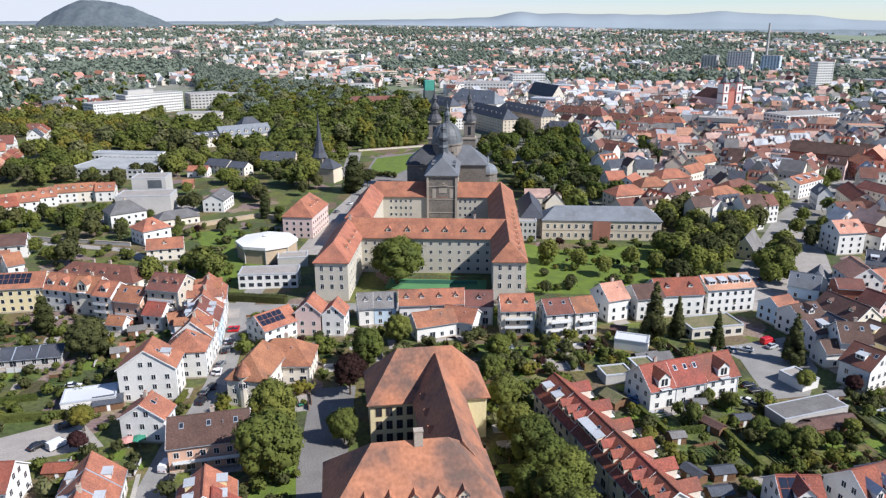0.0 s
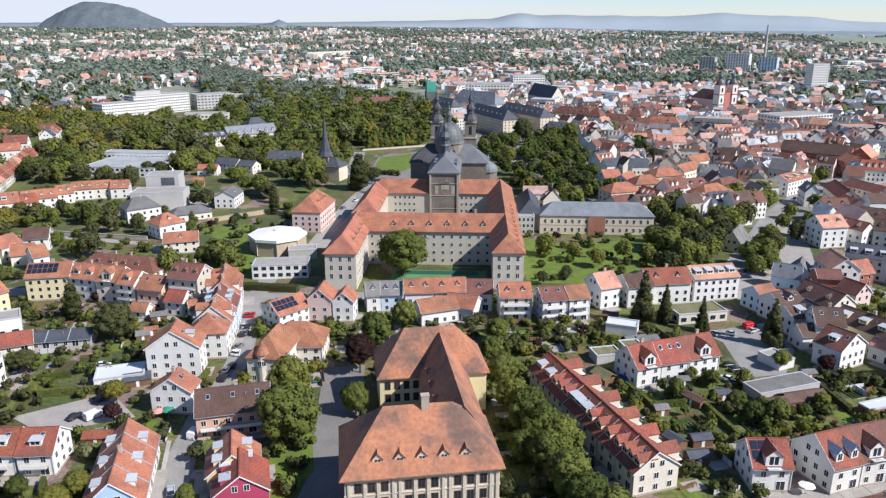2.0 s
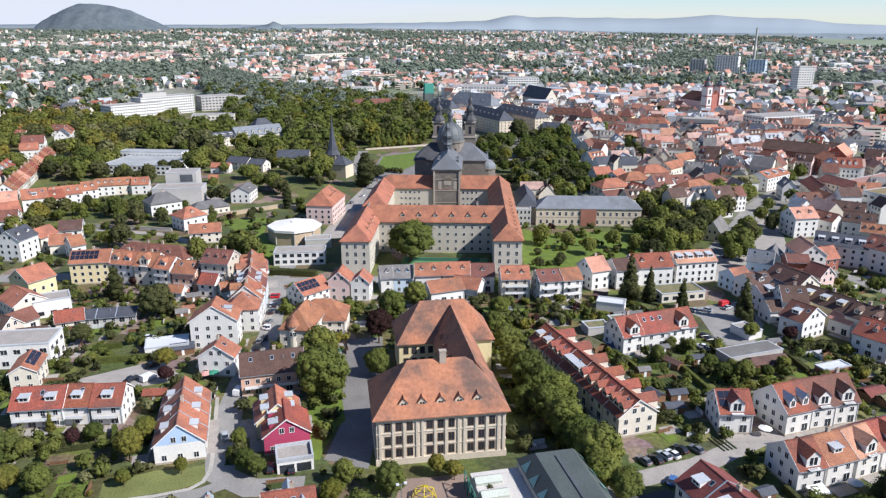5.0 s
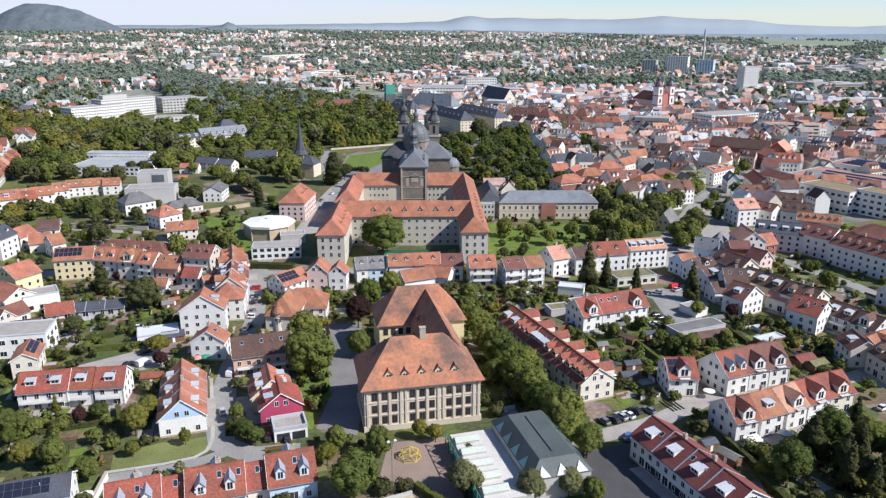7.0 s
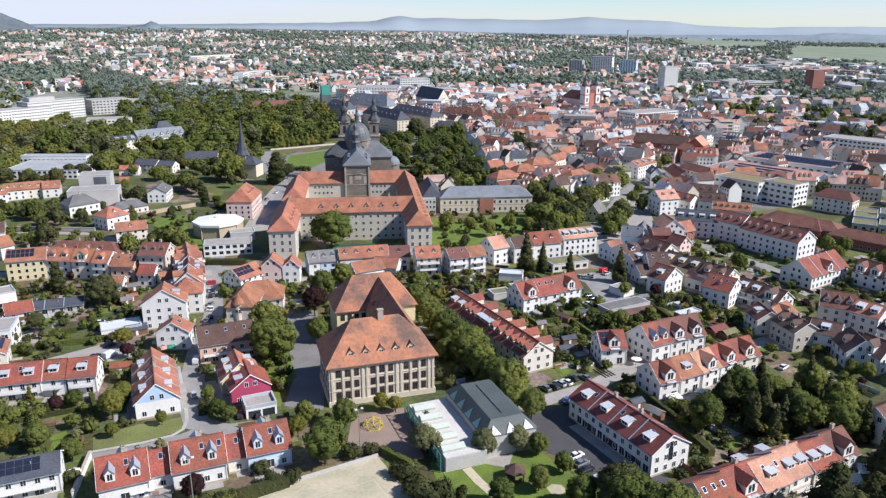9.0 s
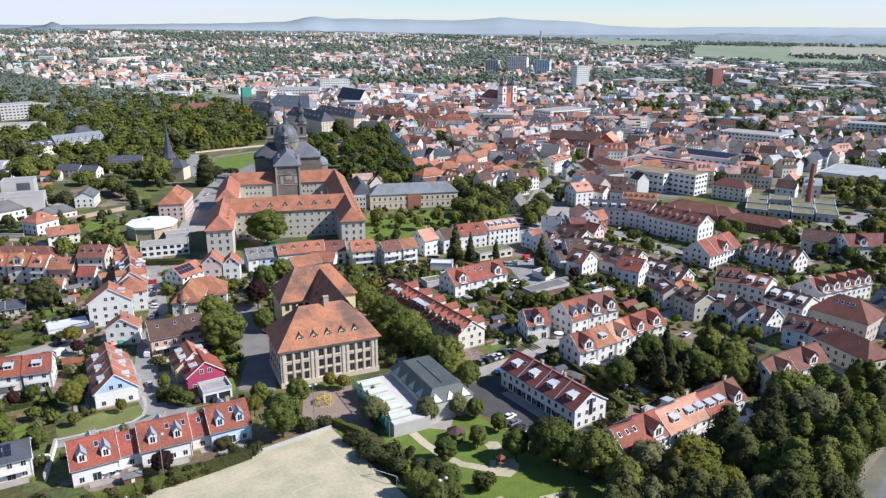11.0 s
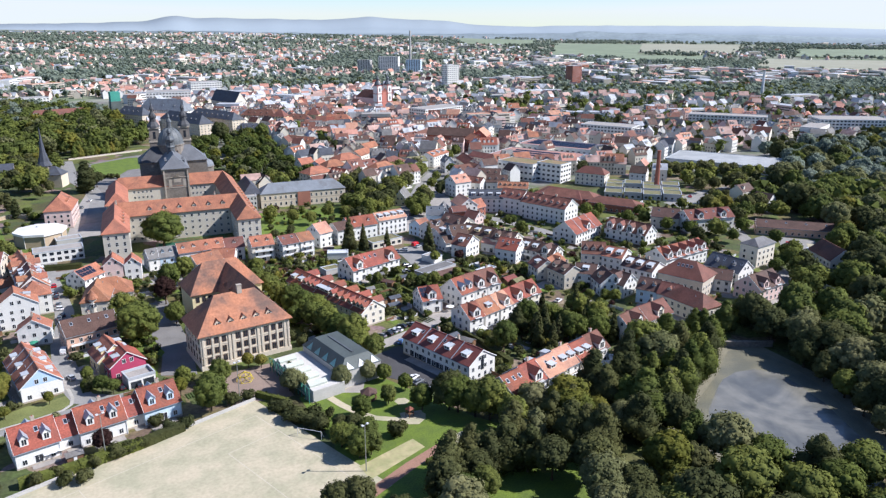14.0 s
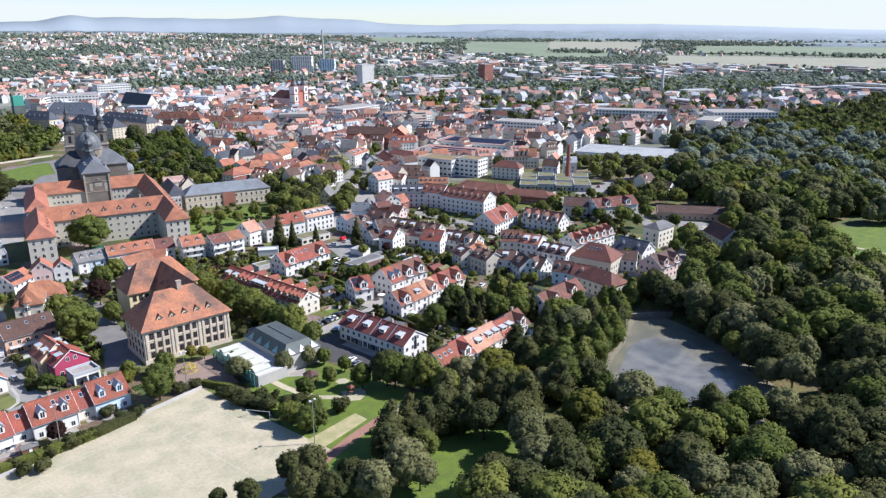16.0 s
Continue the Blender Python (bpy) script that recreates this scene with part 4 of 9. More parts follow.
# ---------------------------------------------------------------- seminary
def seminary():
    s = thing("seminary", -8, 243, 0, -2.5, "pale rendered seminary with long orange tiled wings", "seminary")
    for u in range(0, 125, 10):
        for px in (-32, 32):
            BUSY.append((-8 + px + u * 0.044, 243 + u, 9))
    for u in range(-30, 31, 8):
        for py in (40, 112):
            BUSY.append((-8 + u + py * 0.044, 243 + py, 10))
    wall, roof = WALL["seminary"], ROOF["orange"]
    E, R = 14.5, 20.5

    def wing(x0, y0, x1, y1, along, ends, name="wing"):
        m = Mesh()
        m.box(x0, y0, 0, x1, y1, E, 0)
        m.box(x0 - 0.3, y0 - 0.3, E - 0.5, x1 + 0.3, y1 + 0.3, E, 1, True)
        w = part(name, m, [wall, STONE], s)
        m = Mesh()
        hipped(m, x0, y0, x1, y1, E, R, ends=ends, along=along, o=0.7)
        part("roof", m, roof, w)
        return w

    lw = wing(-37.6, 0.0, -25.8, 44, "y", (True, False))
    rw = wing(25.8, 3.5, 37.4, 118, "y", (True, True))
    cw = wing(-31, 32, 31, 48, "x", (False, False))
    m = Mesh()
    bw = wing(-36, 104, 31, 118, "x", (True, False))
    lw2 = wing(-37, 62, -26, 104, "y", (True, False))
    for fl in range(4):
        z = 1.0 + fl * 3.4
        for i in range(14):
            put_window(cw, "small", -24 + i * 3.7, 31.99, z + 0.3, 0, -1)
        for i in range(3):
            for w, x0, yy in ((lw, -35.2, 0), (rw, 28.2, 3.5)):
                if fl in (1, 2, 3):
                    put_window(w, "tall", x0 + i * 3.5, yy - 0.01, z, 0, -1)
        for i in range(8):
            put_window(lw, "small", -25.79, 4 + i * 3.5, z + 0.2, 1, 0)
            put_window(rw, "small", 25.79, 7 + i * 3.2, z + 0.2, -1, 0)
    for i in range(9):
        for fl in (1, 2, 3):
            put_window(bw, "small", -22 + i * 2.4 + (22 if i > 4 else 0), 103.99, 1.3 + fl * 3.4, 0, -1)
    for i in range(6):
        dormer_parts(cw, "hat", -15 + i * 7.5, -1, None, 0.7, roof, wall, 32 + 2.0, E + 1.75)
    for i in range(9):
        # small dormers on the side wings, facing outward and inward
        for w, px, nx in ((rw, 35.2, 1), (lw, -28.0, 1)):
            if w is lw and i > 3:
                continue
            m = Mesh()
            py = 10 + i * 7
            m.box(px - 0.8, py - 0.6, E + 1.8, px + 0.5, py + 0.6, E + 3.2, 0)
            m.slab([(px - 1.2, py - 0.8, E + 3.25), (px + 0.75, py - 0.8, E + 3.1), (px + 0.75, py, E + 3.75), (px - 1.2, py, E + 3.75)], 0.1, 1)
            m.slab([(px - 1.2, py, E + 3.75), (px + 0.75, py, E + 3.75), (px + 0.75, py + 0.8, E + 3.1), (px - 1.2, py + 0.8, E + 3.25)], 0.1, 1)
            part("dormer", m, [wall, roof], w)
    part("chimney", CHIMNEY, None, cw, at=pose(19, 40, R - 0.4))
    part("chimney", CHIMNEY, None, lw, at=pose(-31, 38, R - 0.4))
    # green court fence before the front
    f = thing("court_fence", -4, 262, 0, -2.5, "green ball court fence before the seminary", "fence")
    m = Mesh()
    for i in range(16):
        m.box(-16 + i * 2.2, -0.05, 0, -15.9 + i * 2.2, 0.05, 3.2, 0)
    m.box(-16, -0.02, 0.1, 17.1, 0.02, 1.6, 1, True)
    m.box(-16, -0.04, 3.1, 17.1, 0.04, 3.2, 0, True)
    part("fence_panel", m, [surface("green_paint", (0.05, 0.20, 0.13), var=0.1), surface("green_mesh", (0.06, 0.17, 0.12), var=0.1)], f)
    patch("court_ground", [(-22, 257), (16, 255), (17, 266), (-21, 268)], 0.06, surface("green_court", (0.10, 0.24, 0.10), var=0.12), "green ball court ground", "court")


seminary()


# ---------------------------------------------------------------- school
def school():
    s = thing("school", -4.7, 107.3, 0, 8.2, "three-storey beige school with a weathered orange hipped roof", "school")
    for u in (-10, 0, 10):
        for v in (5, 14):
            BUSY.append((-4.7 + u - v * 0.14, 107.3 + v + u * 0.14, 9))
    for v in (25, 35, 48, 56):
        BUSY.append((1 - v * 0.1, 107.3 + v, 9))
    BUSY.append((-14, 160, 9))
    E, R = 12.4, 22.3
    trim = surface("school_trim_stone", (0.60, 0.52, 0.41), var=0.12)
    m = Mesh()
    m.box(-15.4, 0.3, 0, 15.4, 19, E, 0)
    m.box(-15.7, 0.0, 0, 15.7, 19.3, 1.6, 1)
    m.box(-15.8, -0.1, E - 0.7, 15.8, 19.4, E - 0.1, 1, True)
    m.box(-15.55, 0.15, 4.5, 15.55, 19.1, 4.75, 1)
    m.box(-15.55, 0.15, 8.15, 15.55, 19.1, 8.4, 1)
    part("front_block", m, [WALL["school"], trim], s)
    m = Mesh()
    hipped(m, -15.4, 0.3, 15.4, 19, E, R, o=1.0)
    part("front_roof", m, ROOF["school"], s, "weathered orange tiled hipped roof")
    cols = [-12.8, -10.2, -7.6, -2.9, -0.3, 2.3, 6.9, 9.5, 12.1]
    for fl, z in enumerate((1.9, 5.2, 8.7)):
        for cx in cols:
            put_window(s, "school", cx, 0.28, z + 0.2, 0, -1)
        for i in range(5):
            put_window(s, "school", -15.42, 2.6 + i * 3.4, z + 0.2, -1, 0)
            put_window(s, "school", 15.42, 2.6 + i * 3.4, z + 0.2, 1, 0)
    for cx in (-14.6, -11.5, -8.9, -5.9, -4.6, -1.6, 1.0, 4.0, 5.4, 8.2, 10.8, 13.6, 14.9):
        m = Mesh()
        m.box(cx - 0.28, 0.06, 1.6, cx + 0.28, 0.3, E - 0.7, 0)
        part("pilaster", m, trim, s)
    for i in range(5):
        dormer_parts(s, "hat", -8.8 + i * 4.4, -1, None, 1.0, ROOF["school"], trim, 1.7, E + 1.9)
    m = Mesh()
    m.box(-0.8, -0.6, 0, 0.8, 0.6, 3.0, 0)
    m.box(-0.9, -0.7, 3.0, 0.9, 0.7, 3.2, 0, True)
    part("chimney", m, CHIM, s, "pale rendered chimney", at=pose(1.5, 9.2, R - 0.9))
    # connecting wing and rear block
    m = Mesh()
    m.box(4.4, 19, 0, 15.8, 44, 11, 0)
    part("link_wing", m, WALL["yellow"], s)
    m = Mesh()
    hipped(m, 4.4, 12, 15.8, 50, 11.2, 20, ends=(False, False), along="y", o=0.6)
    part("link_roof", m, ROOF["school"], s)
    m = Mesh()
    m.box(-6, 44, 0, 21.5, 60, 11, 0)
    part("rear_block", m, WALL["yellow"], s)
    m = Mesh()
    hipped(m, -6, 44, 21.5, 60, 11.1, 21, o=0.8)
    part("rear_roof", m, ROOF["school"], s)
    for fl in range(3):
        for i in range(4):
            put_window(s, "school", -4 + i * 2.4, 43.97, 0.9 + fl * 3.4, 0, -1)
        for i in range(7):
            put_window(s, "school", 4.38, 21 + i * 3.2, 0.9 + fl * 3.4, -1, 0)
    for py in (26, 33, 40):
        m = Mesh()
        m.box(5.5, py - 0.8, 12.4, 7.5, py + 0.8, 14.2, 0)
        m.slab([(5.2, py - 1, 14.0), (5.2, py, 15.2), (8.4, py, 15.2), (8.4, py - 1, 14.0)][::-1], 0.1, 1)
        m.slab([(5.2, py + 1, 14.0), (5.2, py, 15.2), (8.4, py, 15.2), (8.4, py + 1, 14.0)], 0.1, 1)
        part("dormer", m, [WOOD, ROOF["school"]], s)


school()


# ---------------------------------------------------------------- sports hall
PALEGLASS = surface("pale_glazing", (0.48, 0.51, 0.44), rough=0.6, var=0.1)
GREENSTEEL = surface("green_steel", (0.06, 0.22, 0.16))


def sports_hall():
    h = thing("sports_hall", 19.5, 86, 0, -78, "grey-roofed sports hall with a glazed green annex", "sports hall")
    BUSY.extend([(14, 98, 9), (20, 90, 9), (22, 80, 9), (10, 92, 8), (10, 80, 8)])
    m = Mesh()
    m.box(-14, -4.5, 0, 12, 10, 6.0, 0)
    part("hall_wall", m, WALL["concrete"], h)
    m = Mesh()
    p = [(-14.3, -4.8, 6), (12.3, -4.8, 6), (12.3, 10.3, 6), (-14.3, 10.3, 6)]
    q = [(-11, -1.5, 9), (9.2, -1.5, 9), (9.2, 7.2, 9.0), (-11, 7.2, 9.0)]
    m.v += p + q
    m.f += [(0, 1, 5, 4), (1, 2, 6, 5), (2, 3, 7, 6), (3, 0, 4, 7), (4, 5, 6, 7), (3, 2, 1, 0)]
    m.s += [0] * 6
    rm = Mesh()
    rm.box(-9, 2.4, 9.0, 7, 3.1, 9.25, 0)
    part("ridge_vent", rm, LEAD, h)
    part("hall_roof", m, [surface("grey_roof_felt", (0.085, 0.10, 0.095), var=0.15, rough=0.6)], h)
    for i in range(4):
        for side in (0, 1):
            m = Mesh()
            x0 = -11 + i * 5.2
            yy, dy = (-4.6, -0.4) if side == 0 else (10.1, 0.4)
            m.face([(x0, yy + dy * 0.2, 6.25), (x0 + 3.2, yy + dy * 0.2, 6.25), (x0 + 1.6, yy - dy * 4.2, 8.3)][:: 1 if side == 0 else -1], 0)
            part("triangle_skylight", m, GREENM, h)
    for i in range(3):
        m = Mesh()
        y0 = -3 + i * 4.5
        m.slab([(12.35, y0, 6.3), (12.35, y0 + 3, 6.3), (10.6, y0 + 1.5, 8.1)], 0.1, 0)
        part("triangle_skylight", m, METALW, h)
    m = Mesh()
    m.box(-14, -15.5, 0, 14, -4.6, 3.6, 0)
    m.box(-14, -15.5, 3.6, 14, -4.6, 3.9, 1, True)
    part("annex", m, [WALL["concrete"], surface("pale_annex_roof", (0.56, 0.53, 0.49), var=0.1)], h)
    for i in range(5):
        m = Mesh()
        x0 = -11.5 + i * 5.2
        m.box(x0, -15.4, 3.9, x0 + 2.6, -9.5, 4.6, 0)
        m.slab([(x0 - 0.1, -15.5, 4.6), (x0 + 1.3, -15.5, 5.4), (x0 + 1.3, -9.4, 5.4), (x0 - 0.1, -9.4, 4.6)][::-1], 0.08, 1)
        m.slab([(x0 + 2.7, -15.5, 4.6), (x0 + 1.3, -15.5, 5.4), (x0 + 1.3, -9.4, 5.4), (x0 + 2.7, -9.4, 4.6)], 0.08, 1)
        part("roof_light", m, [PALEGLASS, PALEGLASS], h)
    # green steel lattice along the annex
    for i in range(12):
        m = Mesh()
        x0 = -14 + i * 2.5
        m.box(x0, -16.8, 0, x0 + 0.16, -16.6, 4.9, 0)
        part("post", m, GREENSTEEL, h)
    for z in (2.4, 4.75):
        m = Mesh()
        m.box(-14, -16.78, z, 13.7, -16.62, z + 0.15, 0, True)
        part("rail", m, GREENSTEEL, h)
    for i in range(11):
        x0 = -14 + i * 2.5
        m = Mesh()
        k = 0.09
        a, c = (x0 + 0.1, 2.5), (x0 + 2.5, 4.7)
        if i % 2:
            a, c = (x0 + 0.1, 4.7), (x0 + 2.5, 2.5)
        m.slab([(a[0], -16.74, a[1] + k), (a[0], -16.66, a[1] + k), (c[0], -16.66, c[1] + k), (c[0], -16.74, c[1] + k)], 2 * k, 0)
        part("brace", m, GREENSTEEL, h)


sports_hall()


# ---------------------------------------------------------------- long white office house
def long_white():
    b = house(56, 76.5, -71.5, 32, 12, 6.3, 10, "white", "darkred", dormers=4, style="slab", skylights=3, chimney=2)
    tagged(b, "long white two-storey house with a dark red roof and box dormers", "house")
    # dark panels on the wall stand in for shade inside the garages
    for i in range(3):
        m = Mesh()
        m.box(-10 + i * 8.5, -6.05, 0.1, -4.5 + i * 8.5, -5.9, 2.5, 0)
        part("garage_opening", m, GLASS, b)
    m = Mesh()
    m.box(16.0, -0.7, 3.2, 16.05, 0.7, 8.2, 0)
    part("stair_window", m, GLASS, b, "tall dark strip window")


long_white()


# ---------------------------------------------------------------- octagonal hall
def octagon():
    o = thing("octagonal_hall", -75, 297, 0, 10, "octagonal tan brick hall with a white low roof", "hall")
    BUSY.append((-75, 297, 15))
    m = Mesh()
    m.lathe([(12.2, 0), (12.2, 6.4)], 8, 0)
    part("wall", m, WALL["tan"], o)
    m = Mesh()
    m.lathe([(13.0, 6.3), (13.0, 7.5), (12.6, 7.5), (1.6, 8.9), (1.6, 9.4), (1.2, 9.5)], 8, 0)
    part("roof", m, WALL["white"], o, "white low-pitched roof")
    for i in range(8):
        a = 2 * math.pi * i / 8
        m = Mesh()
        m.box(-0.18, -0.18, 0, 0.18, 0.18, 6.3, 0)
        part("post", m, WALL["concrete"], o, at=pose(12.35 * math.cos(a), 12.35 * math.sin(a), 0, 0, 0, 45 * i))
    block("low_hall", -62, 286, 10, 12, 8, 4, "concrete", "low grey concrete annex with a flat roof", "annex", floors=0)
    block("flat_house", -66, 262, 5, 22, 10, 5.5, "white", "white flat-roofed school annex with grey roof", "house", floors=2, step=3.0, kind="small")


octagon()


# ---------------------------------------------------------------- palace beside the seminary
def palace():
    p = thing("palace", 73, 328, 0, -3, "long sandstone palace with a pale slate mansard roof", "palace")
    for i in range(6):
        BUSY.append((50 + i * 9.5, 328, 9))
    m = Mesh()
    m.box(-27, -7, 0, 27, 7, 9.2, 0)
    m.box(-27.3, -7.3, 8.7, 27.3, 7.3, 9.2, 1, True)
    m.box(-27.1, -7.1, 4.4, 27.1, 7.1, 4.7, 1)
    part("wall", m, [WALL["sand"], STONE], p)
    m = Mesh()
    hipped(m, -27, -7, 27, 7, 9.2, 14.5, o=0.5)
    part("roof", m, ROOF["lightslate"], p)
    for fl in range(2):
        for i in range(16):
            put_window(p, "tall", -24.5 + i * 3.25, -7.01, 1.2 + fl * 4.2, 0, -1)
        for i in range(4):
            put_window(p, "tall", 27.01, -4.8 + i * 3.2, 1.2 + fl * 4.2, 1, 0)
    m = Mesh()
    m.box(-4, -7.5, 0, 4, -7.0, 9.0, 0)
    part("portal", m, surface("red_sandstone", (0.36, 0.16, 0.11), var=0.15), p, "red sandstone portal bay")
    m = Mesh()
    m.box(-34, -2, 0, -27, 30, 9, 0)
    part("side_wing", m, WALL["sand"], p)
    m = Mesh()
    hipped(m, -37, -4, -26, 30, 9, 15.5, ends=(True, True), along="y")
    part("side_roof", m, ROOF["slate"], p)
    block("glass_link", 38, 327, -3, 10, 14, 9, "concrete", "dark glazed library link with a flat roof", "building", floors=3, step=1.6, kind="tall")


palace()


# ---------------------------------------------------------------- chapel with the spire
def spire_church():
    c = thing("spire_church", -75, 455, 0, -20, "small old church with a sharp slate spire", "church")
    BUSY.append((-75, 458, 15))
    m = Mesh()
    m.box(-4, -6, 0, 9.5, 6, 9, 0)
    part("nave", m, WALL["sand"], c)
    m = Mesh()
    hipped(m, -4, -6, 9.5, 6, 9, 14.5, ends=(False, True))
    part("nave_roof", m, ROOF["slate"], c)
    m = Mesh()
    m.box(-6.5, -3.5, 0, 0.5, 3.5, 15, 0)
    part("tower", m, WALL["ashlar"], c)
    m = Mesh()
    m.lathe([(5.2, 15), (3.6, 18), (1.9, 25), (0.8, 34), (0.1, 42)], 8, 0, -3, 0, math.pi / 8)
    part("spire", m, ROOF["slate"], c, "sharp dark slate spire")


spire_church()


# ---------------------------------------------------------------- other large buildings
SHOPROOF = surface("faded_red_roofing", (0.37, 0.205, 0.165), var=0.18, second=(0.29, 0.17, 0.145), big=0.06)
FLATGREY = surface("grey_gravel_roof", (0.36, 0.365, 0.36), var=0.2, second=(0.29, 0.30, 0.30), big=0.1)
BROWNFLAT = surface("dry_planted_roof", (0.26, 0.175, 0.10), var=0.25, second=(0.20, 0.17, 0.08), big=0.15)
block("concrete_hall", -158, 379, 6, 28, 15, 9, "concrete", "blank pale concrete hall with a flat roof", "hall", floors=0)
cube = block("concrete_tower", -161, 396, 6, 18, 14, 15, "concrete", "blank concrete cube with one grey panel", "building", floors=0)
m = Mesh()
m.box(-0.5, -7.12, 9.6, 6.8, -6.98, 14.0, 0)
part("panel", m, LEAD, cube, "dark grey metal panel")
block("flat_school", -215, 482, -7, 52, 42, 6, "white", "low white school with a grey gravel roof", "school", top=FLATGREY, floors=2)
block("flat_school", -222, 510, -7, 50, 12, 8.6, "white", "raised clerestory hall with a grey flat roof", "school", top=FLATGREY, floors=2)
block("white_clinic", -350, 792, 50, 62, 24, 16, "white", "white clinic with ribbon windows and a flat roof", "clinic", floors=5, step=3.0)
block("white_clinic", -330, 834, 50, 68, 22, 21, "white", "tall white clinic wing with ribbon windows", "clinic", floors=7, step=3.0)
block("roof_plant_room", -339, 826, 50, 30, 9, 25, "concrete", "grey plant room rising over the clinic", "clinic", floors=0)
block("grey_clinic", -282, 886, 33, 46, 26, 17, "concrete", "grey concrete clinic wing with ribbon windows", "clinic", floors=5, step=4)
block("white_clinic", -262, 895, 10, 48, 24, 15, "white", "white clinic wing with a flat roof", "clinic", floors=3, step=4)
block("pale_office", -236, 716, 10, 42, 18, 13, "cream", "cream office with a flat roof", "office", floors=3, step=3.6)
block("white_office", 245, 338, -64, 31, 20, 12.5, "white", "white office block with a planted flat roof", "office", top=BROWNFLAT, floors=3, step=3.4)
block("brick_office", 260, 318, -64, 20, 15, 13.5, "white", "white and brick office with a flat roof", "office", top=BROWNFLAT, floors=4, step=3.4)
block("shop_hall", 285, 380, -58, 70, 45, 8, "white", "large shop hall under faded red roofing", "shop", top=SHOPROOF, floors=2, step=5)
block("shop_hall", 330, 410, -58, 72, 34, 9, "white", "large shop hall with a faded red flat roof", "shop", top=SHOPROOF, floors=2, step=5)
block("market_hall", 419, 306, -58, 85, 48, 6, "white", "large pale flat-roofed market hall", "market hall", top=FLATGREY, floors=1, step=6)
for i in range(4):
    for j in range(3):
        if (i, j) != (1, 1):
            u, v = -18 + i * 12.5, -14 + j * 14.5
            block("school_pavilion", 290 + u * 0.77 + v * 0.64, 256 - u * 0.64 + v * 0.77, -40, 11.6, 13.4, 3.6 + 0.8 * ((i + j) % 2), "concrete", "low school pavilion with a planted flat roof", "school", top=ROOF["mossroof"], floors=1, step=2.8)
block("white_flats", 420, 458, -58, 52, 26, 16, "white", "tall white apartment block with a flat roof", "apartment block", floors=5, step=3.4)
block("hospital", 660, 375, -32, 70, 36, 19, "white", "large white building with rows of windows", "apartment block", floors=6, step=3.6)
block("hospital", 590, 470, -50, 80, 24, 16, "white", "long white building with rows of windows", "apartment block", floors=5, step=3.6)
block("white_store", 342, 700, 21, 66, 28, 14, "white", "white department store with ribbon windows", "store", floors=4, step=3.8)
block("pale_tower", 552, 1090, 10, 26, 18, 42, "white", "pale apartment tower with rows of windows", "apartment tower", floors=12, step=4)
block("brown_tower", 790, 1045, 10, 24, 18, 38, "brick", "tall brown brick apartment tower", "apartment tower", floors=11, step=4)
for i in range(3):
    block("grey_tower", 545 + i * 48, 1530 - i * 33, -35, (30, 46, 34)[i], 20, (34, 42, 36)[i], ("concrete", "white", "lightblue")[i], "high pale apartment slab with windows", "apartment tower", floors=14, step=5)
block("long_slab", -306, 1985, 57, 190, 26, 30, "cream", "long pale slab block with rows of windows", "apartment block", floors=7, step=5)
block("long_slab", -440, 1330, 20, 90, 20, 14, "white", "long white slab apartment block", "apartment block", floors=4, step=5)
block("white_block", -130, 1010, 18, 70, 24, 17, "white", "white office block with terraces", "office", floors=5, step=4)
block("white_block", 60, 1010, -5, 60, 40, 20, "white", "white department store with windows", "store", floors=5, step=4)
block("white_block", 130, 1150, 5, 50, 30, 22, "white", "white office block with windows", "office", floors=6, step=4)
block("flat_house", -137, 163, 8, 26, 12, 7.5, "white", "white house with a flat roof", "house", floors=2)
block("garage_row", 92, 164, 19, 20, 7, 2.6, "concrete", "row of garages with a dark corrugated flat roof", "garage", top=ROOF["grey"], floors=0, parapet=0.12)
block("garage", 98, 181, -65, 8, 6, 2.6, "white", "white garage with a flat roof", "garage", floors=0)
block("garage", 48, 184, 12, 8, 6, 2.6, "concrete", "garage with a planted roof", "garage", top=ROOF["mossroof"], floors=0)
block("garage", 57, 189, 12, 6, 6, 2.6, "cream", "garage with a planted roof", "garage", top=ROOF["mossroof"], floors=0)
block("carport", 112, 152, 20, 10, 4, 2.6, "brick", "carport with a white roof", "carport", top=METALW, floors=0)
tagged(house(-125, 195, 12, 26, 9, 2.8, 4.4, "concrete", "slate"), "long low shed with a dark slate roof", "shed")
block("white_shelter", -92, 170, 18, 13, 8, 3, "white", "low shelter under a white roof", "shelter", top=METALW, floors=0)
block("low_house", 86, 217, 12, 18, 10, 3.4, "cream", "low house with a mossy roof", "house", top=ROOF["mossroof"], floors=1)
block("awning_house", 58, 205, -20, 10, 6, 3, "white", "low annex with a white roof", "annex", top=METALW, floors=0)


def solar_house():
    h = house(-91.5, 77.3, 14, 18, 9, 5.6, 8.2, "white", "slate", solar=True, balcony=True)
    tagged(h, "white house with solar panels on a dark roof", "house")


solar_house()


# palace rows and churches of the old town
def big_roof(x, y, ang, length, width, eave, ridge, wall, roof, label, n=0):
    h = house(x, y, ang, length, width, eave, ridge, wall, roof, hip=True, dormers=n)
    return tagged(h, label, "palace")


